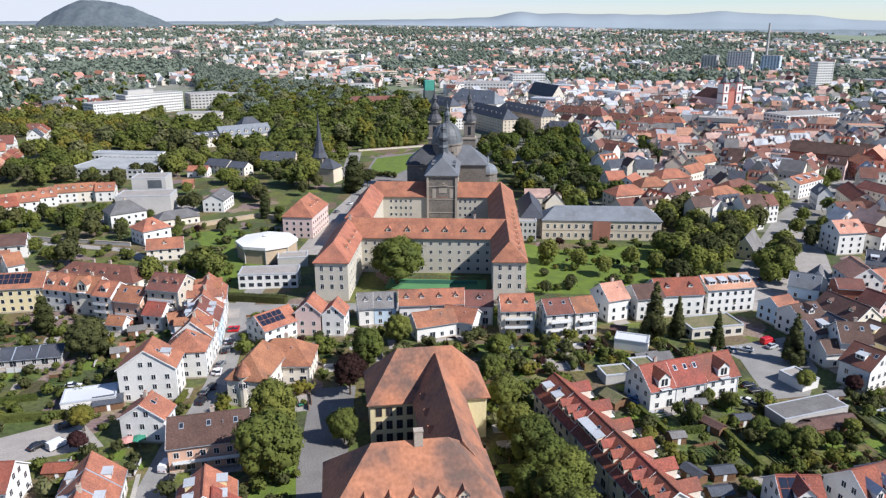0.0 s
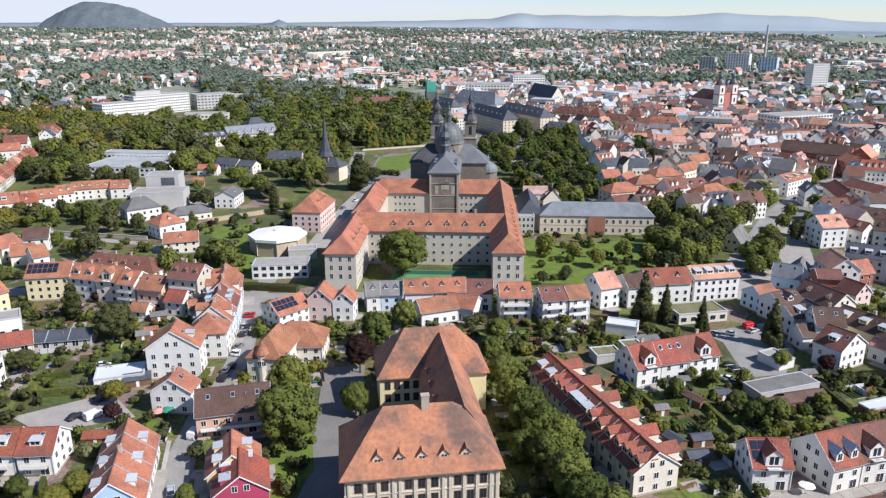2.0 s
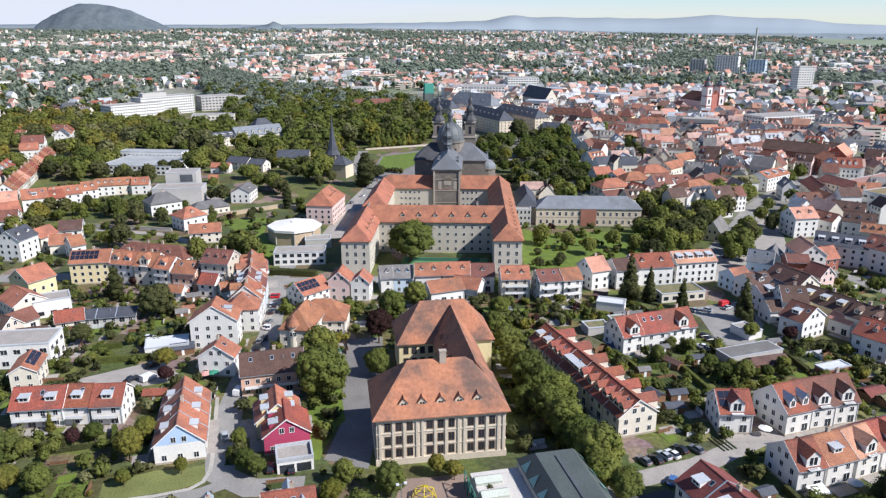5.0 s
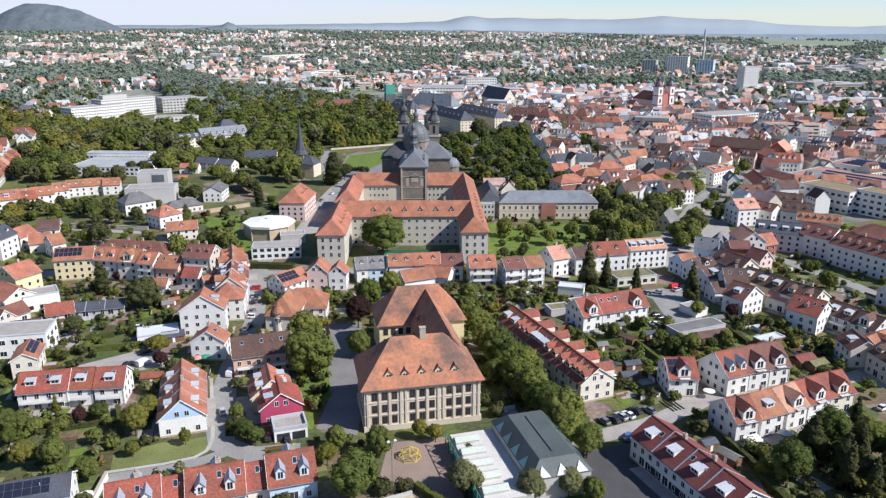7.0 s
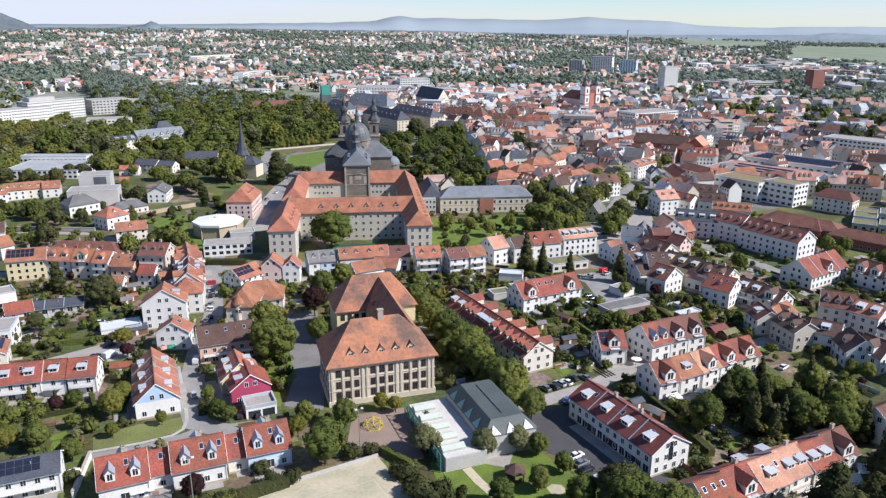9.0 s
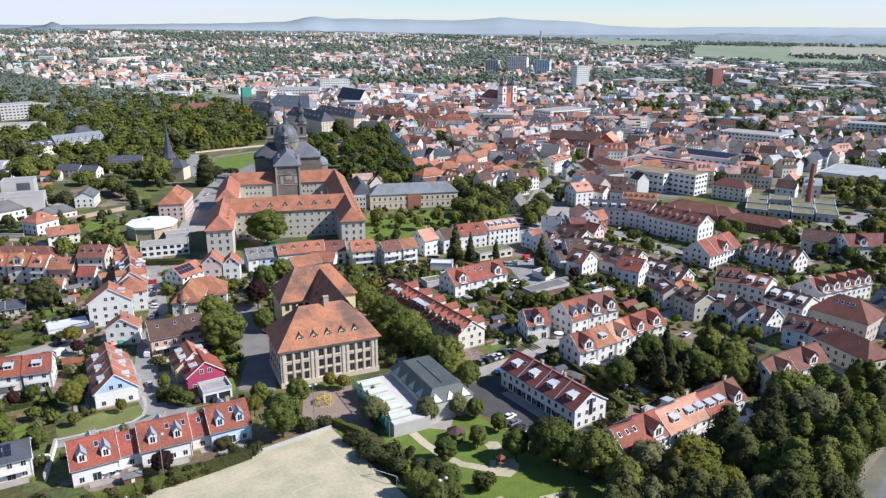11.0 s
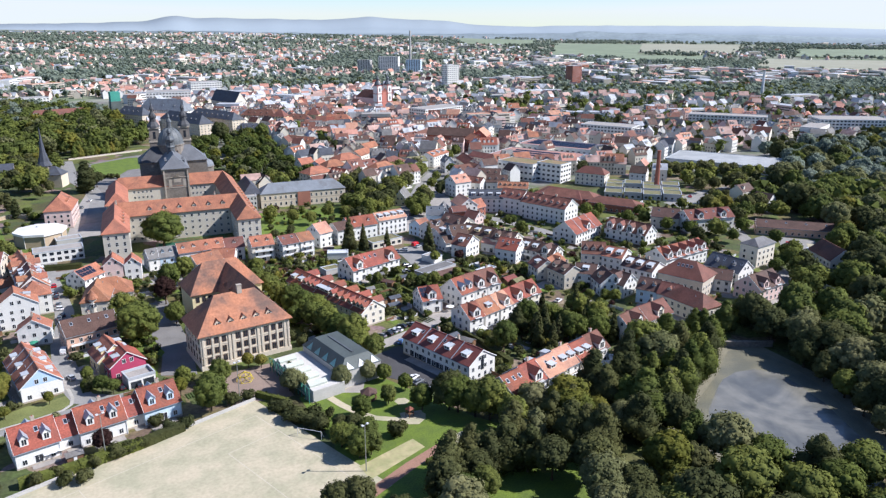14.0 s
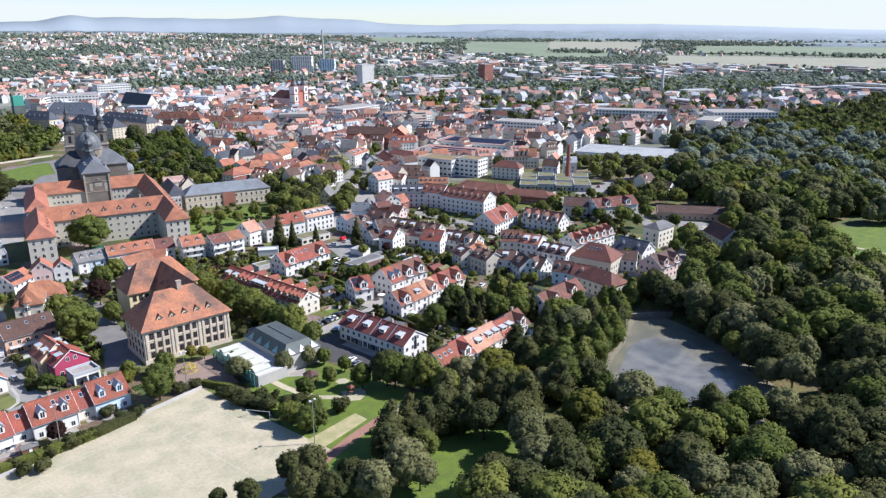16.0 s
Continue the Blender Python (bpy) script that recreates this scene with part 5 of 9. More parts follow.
big_roof(45, 682, -67, 78, 16, 15, 23, "sand", "slate", "long sandstone palace wing with a dark slate roof", 7)
big_roof(80, 712, -65, 82, 16, 14, 21, "sand", "slate", "long sandstone palace wing with a dark slate roof", 7)
big_roof(38, 815, -45, 66, 18, 14, 26, "white", "lightslate", "white palace with a pale high roof", 3)
big_roof(1, 790, -55, 44, 15, 13, 21, "sand", "slate", "sandstone palace wing with a dark slate roof", 4)
big_roof(104, 650, -25, 26, 11, 8, 12.5, "sand", "slate", "low sandstone wing with a dark slate roof", 2)
big_roof(133, 736, -37, 42, 14, 11, 17, "sand", "brownred", "sandstone town palace with a brown-red roof", 4)
big_roof(146, 690, -37, 14, 14, 14, 21, "yellow", "brownred", "tall yellow corner pavilion with a hipped roof")
big_roof(166, 690, -30, 28, 12, 10, 15, "sand", "brownred", "sandstone town palace wing with a brown-red roof", 2)
big_roof(187, 700, -30, 13, 13, 13, 20, "yellow", "brownred", "tall yellow corner pavilion with a hipped roof")
big_roof(205, 668, -30, 30, 12, 10, 15, "sand", "orange", "sandstone town palace with an orange roof", 2)
big_roof(129, 538, -61, 44, 12, 7.5, 12, "white", "orange", "long white town house with an orange roof", 3)
tagged(house(124, 890, -71, 64, 17, 14, 27, "cream", "slate"), "museum hall with a steep slate roof and pale gable", "museum")
big_roof(-75, 830, 15, 70, 18, 10, 18, "salmon", "brownred", "long hall with a brown-red roof")


def twin_church():
    c = thing("twin_tower_church", 312, 805, 0, 22, "red and white baroque church with two towers", "church")
    BUSY.append((312, 812, 22))
    m = Mesh()
    m.box(-9, 4, 0, 9, 45, 17, 0)
    part("nave", m, WALL["pink"], c)
    m = Mesh()
    hipped(m, -9, 4, 9, 45, 17, 27, ends=(False, True), along="y")
    part("nave_roof", m, ROOF["brownred"], c)
    for px in (-9, 9):
        m = Mesh()
        m.box(px - 4.2, -4, 0, px + 4.2, 4.4, 34, 0)
        for a in (-4.3, 3.5):
            m.box(px + a, -4.15, 0, px + a + 0.8, -3.9, 34, 1)
        for z in (12, 23, 33.5):
            m.box(px - 4.5, -4.4, z, px + 4.5, 4.7, z + 0.8, 1, True)
        tower = part("tower", m, [WALL["white"], surface("red_trim", (0.40, 0.12, 0.09))], c)
        m = Mesh()
        m.lathe([(4.9, 34.3), (4.6, 36), (2.6, 39), (1.8, 40), (1.8, 42), (2.4, 42.6), (1.6, 44), (0.4, 46), (0.1, 51)], 8, 0, px, 0.2, math.pi / 8)
        part("helm", m, LEAD, tower)
        for z in (15, 26):
            m = Mesh()
            m.box(px - 0.9, -4.25, z, px + 0.9, -4.1, z + 4.5, 0)
            part("opening", m, GLASS, tower)
    m = Mesh()
    m.box(-4.6, -3.2, 0, 4.6, 4, 26, 0)
    m.slab([(-4.8, -3.4, 26), (4.8, -3.4, 26), (0, -3.4, 31), ], 0.4, 0)
    part("gable", m, surface("red_plaster", (0.45, 0.17, 0.13), var=0.1), c)


twin_church()


def stack(name, x, y, height, r, mat, label):
    s = thing(name, x, y, 0, 0, label, "chimney")
    m = Mesh()
    m.lathe([(r * 1.3, 0), (r, height * 0.5), (r * 0.75, height), (r * 0.9, height), (r * 0.9, height + 1)], 12, 0)
    part("shaft", m, mat, s)


stack("brick_chimney", 305, 258, 27, 1.5, WALL["brick"], "old red brick factory chimney")
stack("factory_chimney", 800, 1860, 96, 3, WALL["concrete"], "tall slim factory chimney")
stack("white_chimney", 900, 700, 42, 2.2, METALW, "slim white chimney among halls")


def round_tower():
    t = thing("round_tower", 150, 478, 0, 0, "old round stone tower stump", "tower")
    BUSY.append((150, 478, 6))
    m = Mesh()
    m.lathe([(4.8, 0), (4.6, 15), (4.9, 15.2), (4.9, 16), (3.9, 16), (3.9, 14.5)], 16, 0)
    part("shaft", m, WALL["ashlar"], t)


round_tower()
# crane-wrapped scaffold tower by the palaces
def wrapped_tower():
    t = thing("wrapped_tower", -16, 860, 0, 10, "church tower wrapped in green scaffold netting", "tower")
    m = Mesh()
    m.box(-6, -6, 0, 6, 6, 22, 0)
    part("shaft", m, surface("dark_scaffold", (0.12, 0.14, 0.13), var=0.2), t)
    m = Mesh()
    m.box(-5.5, -5.5, 22, 5.5, 5.5, 33, 0)
    part("netting", m, surface("green_netting", (0.08, 0.33, 0.25), var=0.15), t)
    BUSY.append((-16, 860, 10))


wrapped_tower()


# round stair turret of the corner villa
def villa_turret():
    t = thing("stair_turret", -51.4, 169.6, 0, 0, "round cream stair turret with a conical tiled roof", "turret")
    m = Mesh()
    m.lathe([(1.7, 0), (1.7, 8.4), (1.95, 8.5), (1.95, 8.9)], 12)
    part("shaft", m, WALL["cream"], t)
    m = Mesh()
    m.lathe([(2.3, 8.9), (2.25, 9.05), (0.1, 12.4)], 12)
    part("roof", m, ROOF["orange"], t)
    for i in range(4):
        a = -2.6 + i * 0.7
        put_window(t, "small", 1.72 * math.cos(a), 1.72 * math.sin(a), 5.6, math.cos(a), math.sin(a))


villa_turret()


# the yellow-sided hall by the main road
tagged(house(131, 299, 57, 16, 9, 3.6, 9.5, "yellow", "grey"), "small hall with a steep grey roof and yellow side", "hall")
tagged(house(-167, 610, 38, 44, 15, 8, 15, "cream", "lightslate", dormers=7, style="peak"), "long cream building with a slate roof and many dormers", "building")
big_roof(-165, 622, 38, 18, 12, 14, 20, "cream", "slate", "raised slate pavilion behind a long cream building")
BUSY += [(-228, 680, 14), (-238, 664, 12), (-172, 588, 14), (-185, 578, 10), (-150, 602, 11), (-350, 755, 26), (-318, 790, 26), (-328, 735, 20), (-380, 745, 16), (-292, 838, 22), (-270, 870, 18), (-222, 455, 10), (-196, 452, 10), (-150, 577, 12), (-166, 572, 12), (-190, 586, 11), (-222, 692, 16), (-205, 702, 12), (-240, 694, 12)]

# scattered houses among the western trees
for i, (x, y, ang, run) in enumerate([(-379.7, 616.3, -20, 12), (-390, 640, 65, 15), (-365.3, 653.1, 10, 11)]):
    house(x, y, ang, run, 10, 6, 10.5, ("white", "cream", "white")[i % 3], ("orange", "red", "brownred")[i % 3], dormers=1)
block("white_yard_house", -145.1, 203.1, 30, 12, 9, 6, "white", "white yard building with a flat roof", "house", floors=1)


# long dark solar strips on the red shop roofs
def solar_strips(x, y, ang, n, length, gap, z):
    t = thing("solar_array", x, y, z, ang, "long rows of dark solar panels on a shop roof", "solar panels")
    for i in range(n):
        m = Mesh()
        v = (i - (n - 1) / 2) * gap
        m.slab([(-length / 2, v - 1.1, 0.25), (length / 2, v - 1.1, 0.25), (length / 2, v + 1.1, 0.75), (-length / 2, v + 1.1, 0.75)], 0.08, 0)
        m.box(-length / 2, v + 0.9, 0, length / 2, v + 1.0, 0.6, 1)
        part("solar_strip", m, [PVMAT, ZINC], t)


solar_strips(330, 410, -58, 4, 58, 6.5, 9.1)
solar_strips(283, 384, -58, 3, 40, 9, 8.1)


# ---------------------------------------------------------------- houses, one call each
# terraces and houses beside the school
house(-109.1, 127.6, 7, 12.8, 10, 5.8, 9.5, "white", "red", dormers=2, style='slab', skylights=1, balcony=True)
house(-99.3, 128.9, 3, 6.5, 10, 5.8, 9.5, "white", "red", dormers=1, style='slab', skylights=1, balcony=True)
house(-91.7, 129.0, 5, 7.7, 10, 5.8, 9.5, "white", "red", dormers=1, style='slab', skylights=1, balcony=True)
house(-69.9, 119.6, -76, 25.3, 11.5, 5, 10, "white", "orange", dormers=3, style='slab', chimney=1, gable='blue')
house(-46.9, 123.0, -75, 10.4, 11, 5, 9.5, "yellow", "orange", dormers=2, style='slab')
house(-43.5, 116.3, -75, 10.6, 11, 5, 9, "magenta", "red", dormers=2, style='slab')
house(-67.6, 73.9, 15, 10.6, 11, 5.0, 9.6, "white", "red", dormers=2, style='peak', chimney=1, skylights=1, back='peak')
house(-59.9, 77.2, 14, 5.0, 9, 4.2, 7.9, "white", "red", skylights=1)
house(-51.6, 78.2, 13, 12.0, 11, 5.0, 9.6, "white", "red", dormers=2, style='peak', chimney=1, skylights=3, back='peak')
house(-43.2, 81.4, 14, 5.0, 9, 4.2, 7.9, "cream", "red", skylights=1)
house(-36.0, 82.6, 14, 10.4, 11, 5.0, 9.6, "lightblue", "red", dormers=2, style='peak', chimney=1, skylights=1, back='peak')
garage = block("garage_terrace", -39.6, 106.3, 15, 8.4, 6.6, 3.0, "white", "white garage with a railed roof terrace", "garage", top=PAVING, floors=0, parapet=0.9)
# two dark slabs imitate the shaded depth of the bays
for u in (-3.6, 0.3):
    m = Mesh()
    m.box(u, -3.36, 0.1, u + 3.3, -3.28, 2.25, 0)
    part("garage_opening", m, GLASS, garage, "dark panel standing for a shaded garage bay")
house(-77.7, 175.6, -84, 9.0, 14.5, 9.6, 14.6, "white", "orange", dormers=1, style='slab', skylights=1)
house(-70.8, 154.8, 88, 6.8, 10.5, 6.5, 10, "white", "orange", chimney=1, skylights=1)
house(-53.3, 146.9, 14, 17.6, 12, 6.5, 10.5, "salmon", "brown", skylights=3, chimney=1, balcony=True)
house(-49.6, 177.0, 82, 17.5, 10, 8, 13, "cream", "orange", hip=True)
house(-44.7, 186.9, -0, 16.3, 13, 6, 11, "cream", "orange", chimney=1, hip=True)
# street west of the villa
house(-72.2, 188.3, -84, 8.6, 11, 8.5, 13, "white", "orange", skylights=1, hip=True)
house(-73.0, 197.6, -83, 10.0, 11, 8.8, 13.6, "white", "orange", dormers=1, style='gable', skylights=1, chimney=1)
house(-74.4, 208.0, -81, 10.6, 11, 9.2, 14.0, "lightblue", "brownred", dormers=2, style='slab', chimney=1)
house(-76.4, 218.6, -79, 10.8, 11, 9.4, 14.2, "white", "orange", dormers=1, style='gable', chimney=1)
house(-78.8, 229.6, -77, 11.4, 11, 9.0, 13.8, "white", "orange", dormers=2, style='gablet', chimney=1)
house(-90.6, 228.6, -14, 11.6, 11, 12, 15.8, "beige", "brownred", dormers=3, chimney=2, balcony=True)
house(-131.4, 238.3, -14, 10.8, 10, 8.5, 12.5, "white", "orange", dormers=2, style='gablet', chimney=1)
house(-121.1, 235.5, -10, 9.2, 10, 8.5, 12.5, "cream", "orange", dormers=1, style='gable', chimney=1)
house(-112.6, 231.9, -16, 7.2, 10, 8.5, 12, "white", "orange", dormers=1, style='gablet', balcony=True)
house(-103.4, 229.3, -14, 10.0, 10, 7.5, 11, "salmon", "orange", skylights=2, chimney=1, balcony=True)
house(-128.4, 259.8, -13, 34.5, 13, 5, 9, "cream", "brownred", dormers=4, chimney=2, hip=True)
house(-146.0, 239.3, 10, 15.0, 12, 9, 12.5, "yellow", "orange", solar=True, chimney=1)
house(-168.2, 269.9, 43, 5.9, 10, 6.5, 10, "white", "orange")
house(-160.6, 220.1, 60, 11.0, 12, 8, 12, "yellow", "orange", chimney=1)
house(-153.8, 200.2, -40, 13.3, 11, 6.5, 10, "cream", "orange")
house(-124.1, 148.1, -76, 11.3, 7, 6, 8, "cream", "orange", solar=True)
house(-53.9, 212.8, 48, 12.7, 10, 5.5, 9, "white", "orange", solar=True)
house(-42.5, 217.8, 86, 9.0, 8, 8.0, 11.5, "pink", "orange")
house(-34.5, 216.8, 86, 8.0, 7, 7.4, 10.5, "white", "orange")
house(-25.8, 225.6, 12, 5.2, 9, 6.5, 10, "white", "grey", dormers=1)
house(-19.3, 226.4, 4, 7.1, 9, 6.5, 10, "lightblue", "grey", dormers=2)
house(-9.6, 225.9, 5, 10.0, 9, 7.5, 11, "white", "orange", dormers=2)
house(1.4, 226.9, 4, 11.0, 9, 7.5, 11, "cream", "orange", dormers=2)
house(12.0, 226.5, -2, 9.0, 9, 7, 10.5, "white", "brownred", dormers=1)
house(-3.4, 215.1, 21, 13.4, 9, 5, 8, "white", "orange")
house(6.0, 218.0, -22, 10.7, 9, 5, 8, "white", "orange")
# houses behind the long terrace
house(23.6, 219.1, 3, 10.7, 10, 8.4, 12, "cream", "orange", dormers=2, balcony=True)
house(35.7, 216.5, 12, 8.7, 10, 8.4, 11.5, "white", "brownred", balcony=True, skylights=2)
house(44.1, 218.0, 14, 7.4, 10, 8.4, 11.5, "white", "orange", balcony=True)
house(30.0, 162.6, -72, 10.2, 11, 6, 10, "cream", "red", dormers=2, style='slab', skylights=1, back='gable')
house(33.1, 153.2, -72, 9.5, 11, 6, 10, "cream", "red", dormers=3, style='gablet', skylights=1, back='gable')
house(36.0, 144.6, -72, 8.8, 11, 6, 10, "cream", "red", dormers=3, style='slab', skylights=1, back='gable')
house(38.7, 136.5, -72, 8.2, 11, 6, 10, "cream", "red", dormers=2, style='gablet', skylights=1, back='gable')
house(41.2, 128.9, -72, 7.7, 11, 6, 10, "cream", "red", dormers=2, style='gablet', skylights=1, back='gable')
house(43.6, 121.8, -72, 7.3, 11, 6, 10, "cream", "red", dormers=3, style='gablet', skylights=1, back='gable')
house(54.6, 172.1, 21, 8.2, 11, 6, 10.5, "white", "red", dormers=1, style='gable', chimney=1)
house(62.8, 174.9, 17, 8.8, 11, 6, 10.5, "white", "red", skylights=3)
house(72.2, 178.4, 19, 10.0, 11, 6, 10.5, "white", "red", dormers=1, style='gable', chimney=1)
# white rows toward the pond
house(69.8, 123.6, -1, 8.4, 10, 6, 10, "white", "red", dormers=1, style='gable', solar=True)
house(83.9, 124.4, 19, 8.2, 12, 6.5, 11.5, "white", "red", dormers=2, style='peak')
house(91.7, 127.0, 13, 7.6, 12, 6.5, 11.5, "white", "brownred", dormers=1, style='gable')
house(99.0, 129.0, 11, 7.0, 12, 6.5, 11.5, "white", "brownred", dormers=1, style='gable', chimney=1)
house(75.8, 100.0, 13, 7.1, 11, 6, 10, "white", "red", dormers=1, style='gable')
house(83.2, 102.4, 19, 8.0, 11, 6, 10, "white", "orange", dormers=1, style='slab', chimney=1)
house(90.9, 105.2, 23, 7.9, 11, 6, 10, "white", "salmonroof", dormers=1, style='gable')
house(98.9, 108.6, 22, 8.5, 11, 6, 10, "white", "red", dormers=1, style='gable', skylights=1)
house(107.5, 111.8, 16, 9.0, 11, 6, 10, "cream", "red", dormers=1, style='gable')
house(133.1, 165.6, -54, 10.7, 12, 7, 11, "white", "red", dormers=1, skylights=4)
for i, (roof, n, style, light) in enumerate((("red", 0, "slab", 3), ("red", 1, "gable", 1), ("salmonroof", 1, "slab", 2), ("salmonroof", 2, "slab", 0), ("red", 2, "slab", 0), ("brownred", 1, "gable", 1))):
    d = 4.0 + 8.2 * i
    house(57.0 + 0.951 * d, 42.8 + 0.309 * d + 0.5 * (i % 2), 18, 8.1, 11, 6, 9.9 + 0.3 * (i % 2), ("white", "white", "cream", "white", "cream", "white")[i], roof, dormers=n, style=style, skylights=light, chimney=i % 2, balcony=i in (1, 3, 4), back="slab" if i in (2, 3) else "")
house(125.1, 67.7, 20, 12.6, 10, 6, 10, "white", "brownred", dormers=1, style='gable')
house(138.3, 71.2, 12, 14.5, 10, 6, 10, "cream", "brownred", dormers=1, style='gable', chimney=1)
# row on the lane north of the long terrace
house(56.3, 230.0, 22, 8.1, 11, 8, 12, "white", "salmonroof", chimney=1)
house(68.2, 231.2, 11, 9.6, 11, 8, 11, "white", "brown")
house(79.5, 234.6, 7, 16.3, 11, 8, 12, "white", "red", dormers=2, chimney=1)
house(97.4, 238.5, 11, 17.5, 12, 9, 12, "white", "salmonroof", dormers=4, style='slab')
house(111.4, 225.1, 22, 7.7, 10, 6, 9, "lightblue", "orange")
house(114.6, 216.1, 19, 10.0, 10, 7, 10, "white", "brown", dormers=1, style='gablet', skylights=2)
house(114.3, 205.7, 14, 8.3, 10, 6.5, 9, "white", "brown", dormers=1, style='slab', skylights=1)
house(129.7, 217.4, -69, 16.3, 11, 7, 11, "cream", "brown", dormers=2)
house(119.1, 195.8, -8, 8.5, 11, 8, 12, "white", "brown", skylights=2, chimney=1)
house(116.4, 181.2, -60, 8.6, 12, 7, 11, "white", "brownred", skylights=2, dormers=1, style='slab')
house(141.5, 239.3, -11, 8.5, 10, 8, 10, "brick", "brownred")
house(150.1, 248.6, 86, 14.3, 11, 9, 13, "white", "salmonroof")
house(131.3, 192.5, -62, 18.2, 11, 7.5, 11, "yellow", "brown", dormers=3, style='slab', skylights=1, chimney=1)
house(138.0, 177.7, -61, 12.4, 11, 7.5, 11, "cream", "brown", dormers=2, style='gablet', chimney=2)
house(145.1, 163.5, -64, 10.2, 10, 5.5, 9, "white", "brown", dormers=2, style='slab', balcony=True, skylights=2)
house(148.6, 154.2, -67, 8.3, 10, 5.5, 9, "white", "brown", dormers=1, style='gable')
house(133.1, 137.6, 84, 9.6, 9, 6, 9, "cream", "brownred", dormers=1, style='slab')
house(139.5, 138.9, 30, 11.0, 9, 6, 9, "beige", "orange", dormers=1, style='gablet')
# street north of the pond
house(161.4, 137.7, -35, 10.7, 12, 9, 13, "cream", "brownred", dormers=3, style='hat')
house(167.7, 128.3, -60, 9.6, 12, 9, 12, "white", "orange", dormers=2, style='slab', skylights=2)
house(167.3, 109.7, -68, 14.8, 12, 9, 12, "white", "brown", dormers=3, style='slab', chimney=2)
house(180.2, 96.6, -66, 20.1, 15, 8, 13.5, "beige", "brownred", skylights=4, hip=True)
house(137.1, 125.3, -86, 12.1, 10, 7, 10, "beige", "brown", dormers=2, style='gablet', chimney=1)
house(145.7, 121.1, -46, 9.0, 10, 6.5, 9.5, "white", "brown", dormers=1, style='slab')
house(147.4, 109.0, 75, 11.0, 10, 6, 10, "white", "brown", dormers=1, style='gablet')
house(151.6, 104.8, -72, 9.1, 10, 6, 10, "white", "brown", dormers=1, style='gable')
house(156.9, 92.4, -58, 8.7, 10, 6.5, 10, "lightblue", "brown", dormers=2)
house(160.4, 83.8, -63, 8.4, 10, 6.5, 10, "white", "brownred", dormers=1)
house(161.4, 73.6, -84, 19.4, 11, 6.5, 10.5, "cream", "brownred", hip=True)
house(201.5, 76.8, 9, 16.6, 12, 6.5, 11, "pink", "brown", dormers=2, style='gable')
house(206.8, 98.4, -78, 16.8, 12, 6.5, 11, "white", "slate", skylights=4, dormers=2)
house(237.4, 110.3, 11, 14.7, 9, 10.5, 13, "cream", "greyroof", hip=True)
house(200.5, 124.5, 10, 30.8, 12, 7, 11, "white", "red", dormers=5, style='gable')
# apartment rows by the main road
house(170.6, 259.1, -29, 20.7, 12, 9, 13, "white", "slate", dormers=4, style='slab')
house(184.7, 247.9, -61, 15.7, 13, 10, 14, "white", "brownred", dormers=3)
house(192.9, 222.8, -67, 30.6, 14, 10, 14.5, "white", "brownred", dormers=7, chimney=2)
house(185.7, 184.0, 24, 26.8, 14, 6, 11.5, "white", "red", dormers=1, style='gable')
house(205.9, 174.1, -67, 11.7, 11, 6, 10.5, "white", "brownred", dormers=2, style='gable')
house(210.4, 162.5, -72, 12.8, 11, 6, 10.5, "white", "brownred", dormers=2, style='gable')
house(244.1, 180.9, -47, 15.0, 12, 7, 11, "cream", "brown", skylights=2)
house(260.2, 167.3, -10, 28.5, 13, 8, 12, "white", "darkred", dormers=2, style="gable", skylights=6)
house(227.6, 252.3, -49, 37.4, 14, 5.5, 9, "brick", "brownred", hip=True)
house(242.6, 224.1, -57, 31.8, 13, 5, 8, "brick", "brownred", hip=True)
house(226.7, 257.3, -65, 34.3, 14, 5, 9, "brick", "brownred", hip=True)
house(276.9, 293.8, -56, 21.7, 11, 9, 13, "cream", "brownred", hip=True)
house(315.1, 288.5, -53, 11.9, 10, 7, 11, "white", "brown")
house(173.7, 303.9, 10, 12.5, 12, 10, 14, "white", "salmonroof", dormers=2, chimney=1)
house(198.0, 345.9, 3, 13.6, 11, 8, 12, "white", "brownred", dormers=2)
house(219.8, 378.5, 77, 30.3, 11, 8, 12, "cream", "red")
house(237.4, 384.2, -75, 25.3, 11, 9, 12, "white", "brownred")
house(202.6, 280.0, -33, 19.7, 11, 8, 11, "cream", "orange", dormers=6)
house(193.3, 92.3, -51, 13.0, 10, 6, 9, "white", "brown")
house(296.6, 137.7, -42, 40, 11, 4.5, 7.5, "salmon", "brown", skylights=4)
house(271.1, 95.4, 67, 19.5, 12, 4, 9, "white", "brownred")
# west terrace and court houses
house(-227.8, 373.1, 38, 8.1, 10, 6, 10, "white", "orange", dormers=2)
house(-220.5, 377.8, 29, 9.3, 10, 6, 10, "white", "orange", dormers=2)
house(-216.2, 388.2, 35, 8.2, 10, 6, 10, "white", "orange", dormers=2)
house(-209.8, 397.6, 22, 11.3, 10, 6.5, 10, "white", "orange", dormers=3)
house(-200.2, 401.3, 20, 9.3, 10, 6.5, 10, "cream", "orange", dormers=2)
house(-189.8, 401.6, 14, 10.0, 10, 6.5, 10, "white", "orange", dormers=2)
house(-158.5, 351.5, 39, 17, 13, 6.8, 11.5, "white", "greyroof", hip=True, chimney=1)
house(-133.3, 319.7, 48, 13.0, 12, 7, 11, "white", "orange", dormers=1, hip=True)
house(-117.8, 295.5, 17, 14.5, 11, 5.5, 8.5, "cream", "orange", dormers=1)
house(-132.5, 350.5, 33, 19.8, 10, 4, 7, "cream", "greyroof", hip=True)
house(-120.6, 381.0, 88, 17.1, 11, 6.5, 9.5, "white", "greyroof", dormers=1)
